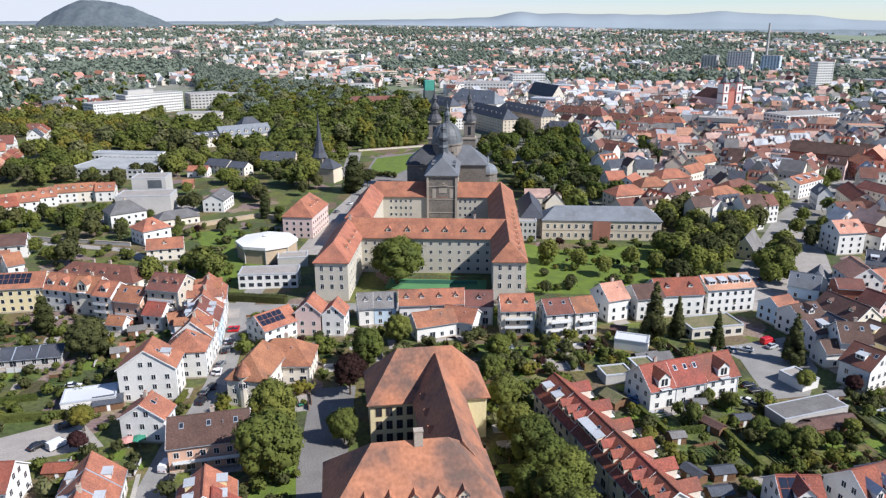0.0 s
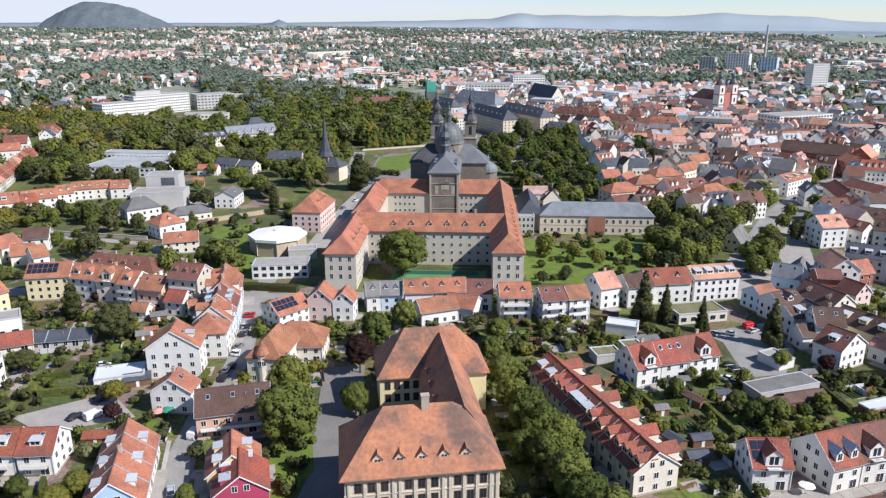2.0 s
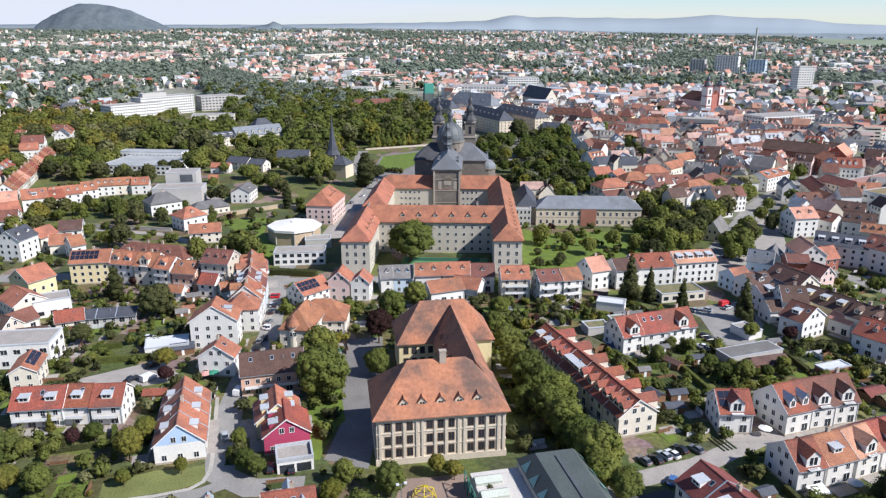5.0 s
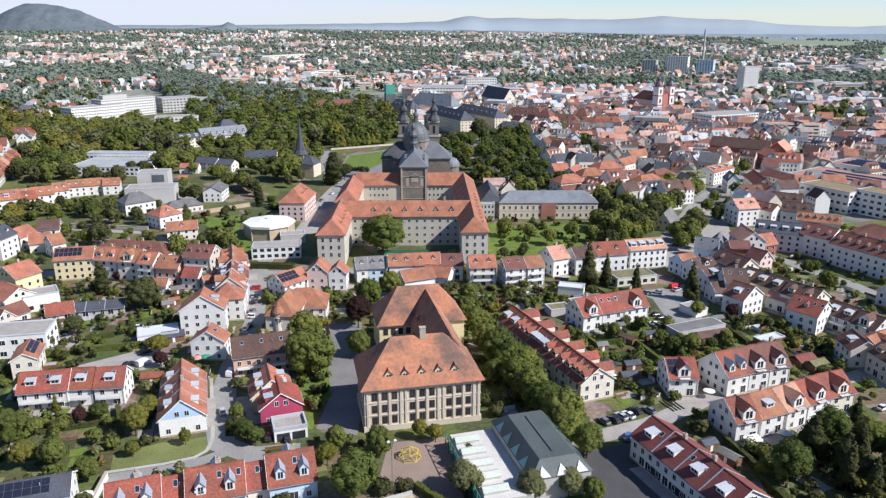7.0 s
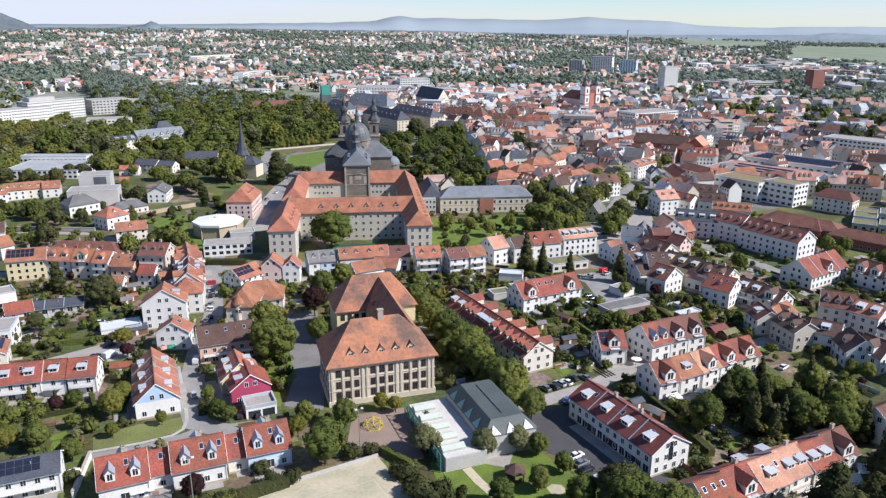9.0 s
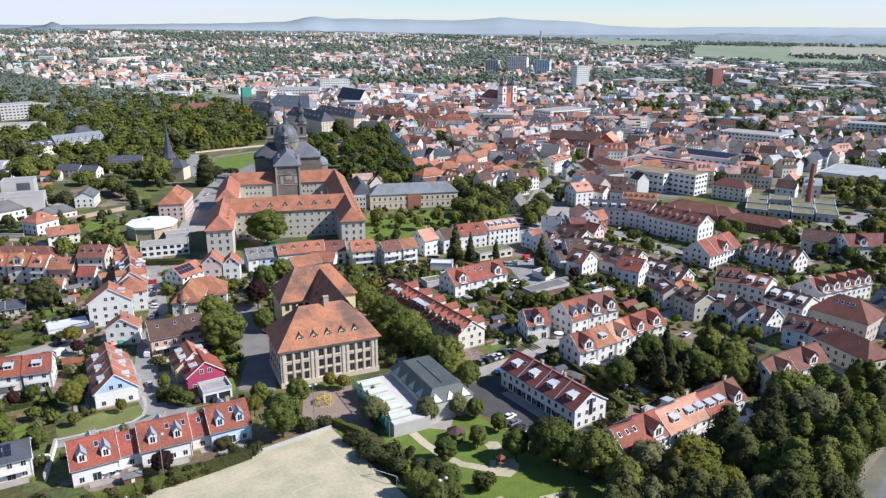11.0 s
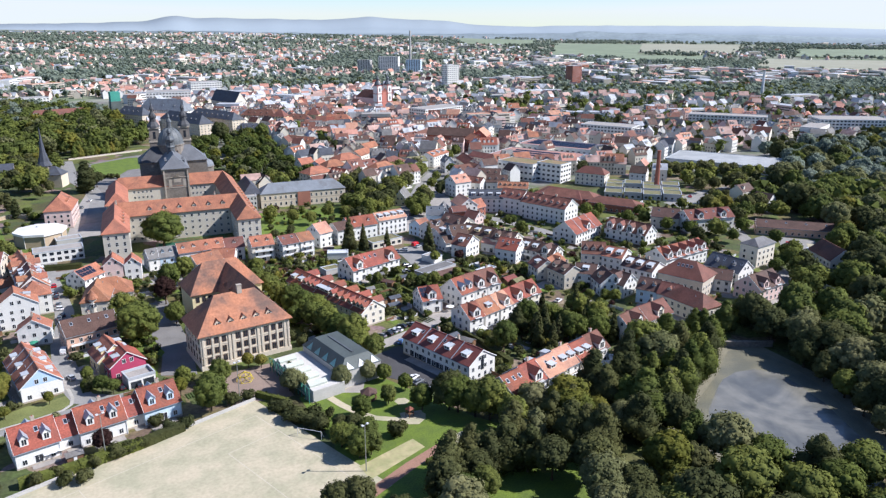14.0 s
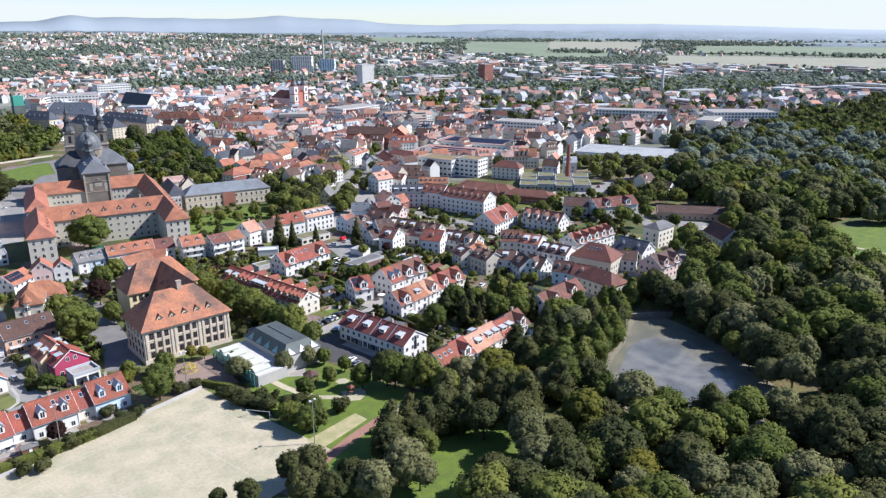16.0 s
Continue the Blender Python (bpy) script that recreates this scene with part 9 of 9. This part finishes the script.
# shrubs, hedge plants and small garden trees, too many to count
shrubs = area_points([(-175, 75), (-100, 70), (-30, 88), (30, 100), (40, 170), (20, 236), (-60, 232), (-150, 236), (-190, 230)], 4.6, seed=31, gap=0.18, margin=1.5)
shrubs += area_points([(44, 190), (46, 165), (50, 118), (66, 112), (108, 120), (135, 128), (125, 170), (108, 178), (86, 160), (80, 200), (56, 214)], 3.6, seed=32, gap=0.2, margin=1.3)
shrubs += area_points([(8, 192), (24, 206), (56, 213), (60, 200), (46, 190), (24, 186)], 3.6, seed=39, gap=0.25, margin=1.3)
shrubs += area_points([(15, 250), (105, 262), (112, 318), (34, 322)], 6.5, seed=33, gap=0.45, margin=1.5)
shrubs += area_points([(130, 60), (200, 60), (260, 160), (300, 200), (230, 300), (150, 250), (112, 240), (108, 170)], 5.5, seed=34, gap=0.4, margin=1.5)
shrubs += area_points([(-220, 250), (-60, 250), (-60, 330), (-130, 345), (-170, 400), (-250, 430), (-300, 330)], 7, seed=35, gap=0.4, margin=1.6)
shrubs += area_points([(60, 90), (70, 80), (108, 96), (112, 100), (105, 62), (62, 56)], 4, seed=36, gap=0.25, margin=1.3)
shrubs += area_points([(77.4, 98.0), (81.5, 90.4), (99.3, 94.5), (97.7, 85.0), (80.6, 83.6), (70.9, 88.6)], 3.6, seed=37, gap=0.25, margin=1.0)
shrubs += area_points([(62.5, 98.7), (69.2, 107.9), (76.3, 110.4), (73.9, 98.2)], 3.2, seed=38, gap=0.25, margin=1.0)
woods("garden_shrubs", mixed(shrubs, 1.2, 5.0, 17, {"green": 6, "dark": 5, "yellow": 1, "willow": 0.8, "copper": 0.4}, ("bush", "round", "bush")), "dense green shrubs and small trees of the gardens", leaves=120, size=0.105)
def garden_plots():
    """Beds, paving, lawns, board fences and small garden furniture of the plots, too many to count."""
    r = np.random.default_rng(91)
    mats = [surface("dug_earth", (0.10, 0.070, 0.045), var=0.3, fine=3), PAVING, LAWN, surface("dry_lawn", (0.20, 0.19, 0.075), var=0.25), surface("vegetable_rows", (0.07, 0.10, 0.028), var=0.4, fine=3), WOOD, METALW, STONE, CLOTH["green"]]
    m = Mesh()
    zones = [([(-175, 75), (-100, 70), (-30, 88), (30, 100), (40, 170), (20, 236), (-60, 232), (-150, 236), (-190, 230)], 7.5, 12, 1),
             ([(44, 190), (46, 165), (50, 118), (66, 112), (108, 120), (135, 128), (125, 170), (108, 178), (86, 160), (80, 200), (56, 214)], 5.5, 18, 2),
             ([(8, 192), (24, 206), (56, 213), (60, 200), (46, 190), (24, 186)], 5, 12, 5),
             ([(60, 90), (70, 80), (108, 96), (112, 100), (105, 62), (62, 56)], 6, 18, 3),
             ([(112, 240), (108, 170), (130, 90), (200, 60), (260, 160), (300, 200), (230, 300), (150, 250)], 8, 20, 4)]
    k = 0
    for poly, gap, turn, seed in zones:
        for x, y in area_points(poly, gap, seed=70 + seed, margin=2.0):
            k += 1
            a = radians(turn + (90 if r.random() < 0.4 else 0) + r.uniform(-5, 5))
            c, s = math.cos(a), math.sin(a)
            at = lambda u, v: (x + u * c - v * s, y + u * s + v * c)
            w, d = r.uniform(1.0, 2.4), r.uniform(1.6, 3.4)
            slot = int(r.choice(5, p=(0.2, 0.26, 0.24, 0.12, 0.18)))
            top = 0.03 + 0.05 * ((k * 0.618) % 1.0)
            m.prism([at(-w, -d), at(w, -d), at(w, d), at(-w, d)], -0.05, top, slot)
            if slot in (0, 4):   # raised rows of the beds
                for i in range(4):
                    u = -w + (i + 0.5) * w / 2
                    m.prism([at(u - 0.15, -d + 0.2), at(u + 0.15, -d + 0.2), at(u + 0.15, d - 0.2), at(u - 0.15, d - 0.2)], 0, top + 0.25, 4)
            if r.random() < 0.55:   # a board fence with posts along one side
                u, h = w + 0.15, r.uniform(0.8, 1.7)
                m.prism([at(u, -d), at(u + 0.05, -d), at(u + 0.05, d), at(u, d)], 0.05, h, 5 if r.random() < 0.7 else 6)
                for v in (-d, 0, d):
                    m.prism([at(u - 0.06, v - 0.05), at(u + 0.11, v - 0.05), at(u + 0.11, v + 0.05), at(u - 0.06, v + 0.05)], 0, h + 0.12, 5)
            if slot == 1 and r.random() < 0.6:   # table, bench or box on the paving
                q = int(r.choice((5, 6, 7, 8)))
                m.prism([at(-0.6, -0.4), at(0.6, -0.4), at(0.6, 0.4), at(-0.6, 0.4)], top + 0.62, top + 0.72, q, True)
                for u, v in ((-0.5, -0.3), (0.5, -0.3), (0.5, 0.3), (-0.5, 0.3)):
                    m.prism([at(u - 0.04, v - 0.04), at(u + 0.04, v - 0.04), at(u + 0.04, v + 0.04), at(u - 0.04, v + 0.04)], top, top + 0.63, q)
    tagged(part("garden_plots", m, mats), "garden beds, paved seats, small lawns and board fences", "garden plots", kind="stuff")


garden_plots()
mids = area_points([(-330, 420), (-250, 420), (-235, 470), (-255, 560), (-330, 560)], 12, seed=41)
mids += area_points([(-275, 545), (-190, 548), (-190, 660), (-285, 700)], 12, seed=42, gap=0.15)
mids += area_points([(-245, 445), (-185, 450), (-150, 500), (-80, 480), (-95, 560), (-190, 545)], 12, seed=43, gap=0.25)
mids += area_points([(-300, 290), (-210, 290), (-200, 350), (-260, 370), (-320, 360)], 10, seed=44, gap=0.3)
mids += area_points([(102, 330), (160, 335), (165, 350), (135, 372), (104, 360)], 8, seed=45, gap=0.15)
mids += area_points([(100, 262), (112, 318), (150, 330), (118, 280)], 7, seed=46, gap=0.15)
mids += area_points([(300, 200), (400, 250), (392, 300), (340, 310), (322, 240)], 11, seed=47, gap=0.2)
mids += area_points([(240, 150), (330, 165), (340, 215), (270, 205)], 12, seed=48, gap=0.3)
woods("street_trees", mixed(mids, 8, 14, 19, {"green": 6, "dark": 4, "yellow": 0.8}), "green trees between the western houses and along streets", leaves=420, size=0.068)
BUSY.append((39.5, -5.0, 10))
SHORE = area_points([(40, 16), (58, 33), (92, 40), (120, 52), (142, 60), (146, 50), (120, 36), (94, 22), (87, 0), (95, -26), (120, -38), (150, -34), (172, -78), (60, -100), (18, -48), (28, -22), (50, -24), (60, -2)], 10.8, seed=51, margin=1.5)
r = np.random.default_rng(77)
for x, y in SHORE:
    kind = "lime" if r.random() < 0.55 and y > -10 else "full" if r.random() < 0.7 else "round"
    leaf = ("dark", "green", "willow", "yellow")[int(r.choice(4, p=(0.40, 0.34, 0.17, 0.09)))]
    tree(x, y, r.uniform(11, 17), kind, leaf, 1.05 if kind == "lime" else 1.15)


# ---------------------------------------------------------------- the wider town
def far_field(a0, a1, r0, r1, mat, label):
    """A farmed field on the rising land, between two bearings (degrees right of ahead) and two distances."""
    m = Mesh()
    n = 8
    for i in range(n + 1):
        a = radians(90 - a0 - (a1 - a0) * i / n)
        for j in range(4):
            rr = r0 + (r1 - r0) * j / 3 + 40 * math.sin(i * 1.7 + r0)
            m.v.append((rr * math.cos(a), rr * math.sin(a), rise(rr * math.cos(a), rr * math.sin(a)) + 3.0))
    for i in range(n):
        for j in range(3):
            k = i * 4 + j
            m.f.append((k, k + 1, k + 5, k + 4))
            m.s.append(0)
    tagged(part("field", m, mat), label, "field", kind="structure")


# field colours are greyed to imitate the haze of distance
HAZED_STRAW = surface("stubble_field", (0.31, 0.30, 0.22), var=0.1, big=0.01)
HAZED_PASTURE = surface("pasture", (0.215, 0.25, 0.16), var=0.15, big=0.008)
FIELDS = [(34.5, 41, 2450, 3700), (40, 46, 2250, 2600), (41, 48, 2900, 3900), (50, 66, 1950, 2500), (52, 68, 2750, 3500), (27, 33, 3400, 4200)]
for i, (f0, f1, r0, r1) in enumerate(FIELDS):
    far_field(f0, f1, r0, r1, (HAZED_PASTURE, HAZED_PASTURE, HAZED_STRAW, HAZED_STRAW, HAZED_PASTURE, HAZED_PASTURE)[i], ("pale green pasture beyond the town", "straw-coloured stubble field beyond the town")[i in (2, 3)])


def bear(x, y):
    """Degrees right of the y axis."""
    return math.degrees(math.atan2(x, y))


BUSY += [(262, 300, 24), (240, 302, 20), (286, 302, 18), (216, 318, 10), (270, 285, 16)]
BUSY += [(-12, 450 + 18 * i, 16) for i in range(4)]
BUSY += [(x, y, 11) for x in range(28, 118, 14) for y in range(385, 690, 14) if x < 92 + max(0, y - 500) * 0.14]
BUSY += [(-25, 600, 30), (-10, 556, 24), (-8, 515, 20), (14, 470, 16), (-20, 640, 20), (5, 590, 14)]


def far_town():
    """Small gabled houses of the far town, with walls, roofs and window strips in one mesh."""
    r = np.random.default_rng(5)
    m = Mesh()
    walls = ["white", "cream", "beige", "pink"]
    roofs = ["orange", "red", "brownred", "brown", "salmonroof", "grey", "slate"]
    mats = [WALL[w] for w in walls] + [ROOF[q] for q in roofs] + [PAVING, GLASS]
    # paled roof colours that stand in for haze; the grey also covers halls
    mats += [surface("hazed_tiles", (0.45, 0.30, 0.25), var=0.2, fine=0.3), surface("pale_hall_and_hazed_roofs", (0.42, 0.43, 0.45), var=0.2, fine=0.3), surface("hazed_red_roofs", (0.48, 0.24, 0.18), var=0.2, fine=0.3)]
    trees = {"green": [], "dark": [], "pale": []}

    def park_free(x, y):
        if x < -20 and y < 560 + 0.0:
            return False
        return free(x, y, 6)
    d = 430.0
    while d < 4400:
        step = 12.8 + (d - 430) * 0.0105
        span = radians(110)
        n = int(span * d / step)
        for i in range(n):
            a = radians(90 + 42) - span * (i + r.uniform(0, 1)) / n
            rr = d + r.uniform(-0.5, 0.5) * step
            x, y = -20 + rr * math.cos(a), -60 + rr * math.sin(a)
            if not park_free(x, y):
                continue
            in_park = x < 10 and 540 < y < 1150 and x > -0.42 * y + 20
            if in_park and y < 1150:
                continue
            old = x > -30 and d < 1250
            if any(f0 < bear(x, y) < f1 and r0 - 40 < math.hypot(x, y) < r1 + 40 for f0, f1, r0, r1 in FIELDS):
                continue
            right = bear(x, y) > 32
            green = 0.06 if old and x < 430 else 0.56 if d > 900 else 0.42
            if right and d > 2300:
                green = 0.86
            wave = noise.noise((x / 330, y / 330, 0.3))
            if not old:
                green += wave * 0.7
            belt = d > 1150 and noise.noise((x / 460, y / 300, 7.1)) + 0.35 * noise.noise((x / 130, y / 100, 2.2)) > (0.16 if not right else 0.14)
            if x > 330 and y < (345 if x < 640 else 345 + (x - 640) * 0.22):
                if x > 640 or y < 200:
                    trees["green" if r.random() < 0.5 else "dark"] += [(x + r.uniform(-6, 6), y + r.uniform(-6, 6), r.uniform(12, 18), "round") for q in range(2)]
                continue
            z = rise(x, y)
            # trees far out mostly get the pale leaves, in place of haze
            if belt:   # wooded belts between the quarters
                for q in range(3):
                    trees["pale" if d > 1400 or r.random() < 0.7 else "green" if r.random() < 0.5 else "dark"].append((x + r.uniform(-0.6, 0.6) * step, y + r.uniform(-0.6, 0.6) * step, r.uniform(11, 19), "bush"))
                continue
            if r.random() < green:
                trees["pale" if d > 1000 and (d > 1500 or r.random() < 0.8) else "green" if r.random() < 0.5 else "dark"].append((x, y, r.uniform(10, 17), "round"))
                continue
            big = r.random() < (0.05 if old else 0.45 if right and 1000 < d < 2300 else 0.22 if x > 0.75 * y else 0.07)
            ang = noise.noise((x / 140, y / 140, 4.0)) * 2.4 + (0 if r.random() < 0.6 else math.pi / 2)
            big = big and d > 750 and free(x, y, 22)
            L, W = (r.uniform(8.5, 15), r.uniform(7.5, 10.5)) if old else (r.uniform(9, 17), r.uniform(8, 11))
            e = r.uniform(7.5, 12) if old else r.uniform(5, 9)
            if big:
                L, W, e = r.uniform(25, 60), r.uniform(14, 22), r.uniform(9, 16)
            c, s = math.cos(ang), math.sin(ang)
            tr = lambda px, py, pz: (x + px * c - py * s, y + px * s + py * c, z + pz)
            L, W = L / 2, W / 2
            # walls far out use duller renders, muting contrast as haze does
            ws = int(r.choice(4, p=(0.44, 0.28, 0.19, 0.09) if d < 1300 else (0.22, 0.36, 0.30, 0.12)))
            k = len(m.v)
            if big:
                m.v += [tr(*p) for p in ((-L, -W, 0), (L, -W, 0), (L, W, 0), (-L, W, 0), (-L, -W, e), (L, -W, e), (L, W, e), (-L, W, e))]
                m.f += [(k, k + 1, k + 5, k + 4), (k + 1, k + 2, k + 6, k + 5), (k + 2, k + 3, k + 7, k + 6), (k + 3, k, k + 4, k + 7), (k + 4, k + 5, k + 6, k + 7)]
                m.s += [ws] * 4 + [14 if r.random() < 0.65 else 11 if r.random() < 0.6 else 8]
                nb = int(e // 3.2)
                for sg in (-1, 1):
                    for fl in range(nb):
                        z0 = 1 + fl * 3.2
                        q = [(-L * 0.95, sg * (W + 0.05), z0), (L * 0.95, sg * (W + 0.05), z0), (L * 0.95, sg * (W + 0.05), z0 + 1.3), (-L * 0.95, sg * (W + 0.05), z0 + 1.3)]
                        m.face([tr(*p) for p in (q if sg < 0 else q[::-1])], 12)
                continue
            g = e + W * r.uniform(0.75, 1.15)
            o = 0.35
            m.v += [tr(*p) for p in ((-L, -W, 0), (L, -W, 0), (L, W, 0), (-L, W, 0), (-L, -W, e), (L, -W, e), (L, W, e), (-L, W, e), (-L, 0, g - 0.1), (L, 0, g - 0.1),
                                     (-L - o, -W - o, e - o), (L + o, -W - o, e - o), (L + o, W + o, e - o), (-L - o, W + o, e - o), (-L - o, 0, g), (L + o, 0, g))]
            m.f += [(k, k + 1, k + 5, k + 4), (k + 2, k + 3, k + 7, k + 6), (k + 1, k + 2, k + 6, k + 9, k + 5), (k + 3, k, k + 4, k + 8, k + 7), (k + 10, k + 11, k + 15, k + 14), (k + 12, k + 13, k + 14, k + 15)]
            pr = (0.05, 0.04, 0.23, 0.26, 0.13, 0.16, 0.13) if old else (0.25, 0.18, 0.2, 0.15, 0.1, 0.08, 0.04)
            rs = 4 + int(r.choice(7, p=pr))
            if (d > 1000 and r.random() < 0.88) or (old and r.random() < 0.3):   # roofs paled for haze far out; some old-town roofs share them
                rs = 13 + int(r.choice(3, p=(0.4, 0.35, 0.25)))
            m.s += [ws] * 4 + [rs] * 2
            if d < 1000 and r.random() < 0.55:
                sl = (g - e) / W
                for u in (-L * 0.5, 0.0, L * 0.5)[:int(r.integers(1, 4))]:
                    for sg in (-1, 1):
                        yo, yi = sg * W * 0.72, sg * W * 0.3
                        zo, zi = e + sl * W * 0.28, e + sl * W * 0.7
                        q = len(m.v)
                        m.v += [tr(*p) for p in ((u - 0.8, yo, zo), (u + 0.8, yo, zo), (u + 0.8, yo, zo + 1.5), (u - 0.8, yo, zo + 1.5), (u - 0.95, yi, zi + 0.5), (u + 0.95, yi, zi + 0.5), (u, yo, zo + 2.2), (u, yi, zi + 0.9))]
                        m.f += [(q, q + 1, q + 2, q + 6, q + 3), (q + 3, q + 6, q + 7, q + 4), (q + 6, q + 2, q + 5, q + 7), (q, q + 3, q + 4), (q + 1, q + 5, q + 2)]
                        m.s += [ws, rs, rs, ws, ws]
            if d < 1500:
                for sg in (-1, 1):
                    for fl in range(max(1, int(e // 3))):
                        for u in np.arange(-L + 1.6, L - 0.8, 2.6):
                            z0 = 1 + fl * 2.9
                            q = [(u - 0.5, sg * (W + 0.04), z0), (u + 0.5, sg * (W + 0.04), z0), (u + 0.5, sg * (W + 0.04), z0 + 1.4), (u - 0.5, sg * (W + 0.04), z0 + 1.4)]
                            m.face([tr(*p) for p in (q if sg < 0 else q[::-1])], 12)
        d += step * 0.92
    tagged(part("town_houses", m, mats), "countless far town houses with pale walls and red or haze-paled roofs", "houses", kind="stuff")
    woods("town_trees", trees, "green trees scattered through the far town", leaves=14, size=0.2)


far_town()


# ---------------------------------------------------------------- far hills
def hills():
    def ridge(name, dist, base, crest, mat, label):
        m = Mesh()
        n = 320
        for i in range(n + 1):
            a = radians(90 + 46 - 124 * i / n)
            h = crest(math.degrees(a) - 90)
            for rr, z in ((dist - 320, base), (dist - 120, base + h * 0.6), (dist, base + h), (dist + 40, base - 40)):
                m.v.append((rr * math.cos(a), rr * math.sin(a), z))
        for i in range(n):
            for q in range(3):
                k = i * 4 + q
                m.f.append((k, k + 4, k + 5, k + 1))
                m.s.append(0)
        ob = tagged(part(name, m, mat), label, "hills", kind="structure")
        ob.data.polygons.foreach_set("use_smooth", [True] * len(ob.data.polygons))

    def bump(a, c, w, h):
        return h * math.exp(-((a - c) / w) ** 2)
    # haze is painted into all four hill colours, paling and bluing them
    far = surface("hazed_far_hills", (0.30, 0.345, 0.375), var=0.04, big=0.003)
    mid = surface("hazed_far_ridge", (0.22, 0.262, 0.275), var=0.12, big=0.01, fine=0.05)
    wooded = surface("hazed_wooded_hill", (0.115, 0.135, 0.145), var=0.2, second=(0.085, 0.105, 0.118), big=0.015, fine=0.06)
    bearing = [-60, -40, -30, -20, -12, -6, 0.1, 2, 3.9, 5.3, 6.2, 6.8, 9.2, 11, 12.5, 14.3, 17.5, 19.9, 22.8, 26.1, 27.8, 32.2, 34.1, 38.8, 48.6, 54.3, 58.6, 62.5, 80]
    height = [110, 110, 112, 112, 112, 120, 127, 133, 138, 168, 172, 154, 160, 150, 156, 148, 150, 168, 150, 142, 119, 104, 112, 112, 110, 98, 86, 76, 70]
    ridge("backdrop_hills", 4760, 0, lambda a: float(np.mean([np.interp(-a + q, bearing, height) for q in (-0.5, -0.2, 0.0, 0.2, 0.5)])) + 3 * noise.noise((a / 1.3, 0, 0)), far, "distant mountain range painted pale blue with haze")
    low = [-60, -30, -16, -10, 0, 10, 20, 30, 40, 50, 58, 80]
    lift = [92, 92, 92, 90, 84, 72, 66, 66, 72, 62, 46, 36]
    ridge("backdrop_ridge", 4400, 0, lambda a: float(np.interp(-a, low, lift)) + bump(a, 12.6, 1.5, 18) + bump(a, 12.2, 0.4, 22) + bump(a, -8, 5, 8) + bump(a, -37, 1.6, 10) + 6 * noise.noise((a / 1.5, 3, 0)) + 2 * noise.noise((a / 0.3, 5, 0)), mid, "wooded ridge with painted haze beyond the town")
    ridge("backdrop_wood", 3650, 0, lambda a: 4 + 26 / (1 + math.exp((a + 58.5) * 3)) + bump(a, -41, 2.0, 14) + 3 * noise.noise((a / 1.1, 8, 0)), surface("hazed_near_ridge", (0.19, 0.225, 0.235), var=0.15, big=0.01, fine=0.05), "wooded rise with painted haze among the fields")
    # the wooded hill in the west
    m = Mesh()
    n = 90
    cx, cy = -1830, 4010
    for i in range(n + 1):
        for j in range(14):
            u, v = -1 + 2 * i / n, -1 + 2 * j / 13
            q = 0.5 + 0.5 * math.cos(math.pi * min(1.0, math.hypot(u * (1.25 if u < 0 else 0.9), v)))
            h = 178 * q ** 0.6 * (1 - 0.06 * u) + 9 * noise.noise((u * 9, v * 9, 1)) + 4 * noise.noise((u * 31, v * 31, 2))
            m.v.append((cx + u * 480, cy + v * 300, 40 + h))
    for i in range(n):
        for j in range(13):
            k = i * 14 + j
            m.f.append((k, k + 14, k + 15, k + 1))
            m.s.append(0)
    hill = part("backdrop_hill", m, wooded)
    hill.data.polygons.foreach_set("use_smooth", [True] * len(hill.data.polygons))
    tagged(hill, "dark wooded hill blued by painted haze at the edge of the town", "hill", kind="structure")


hills()
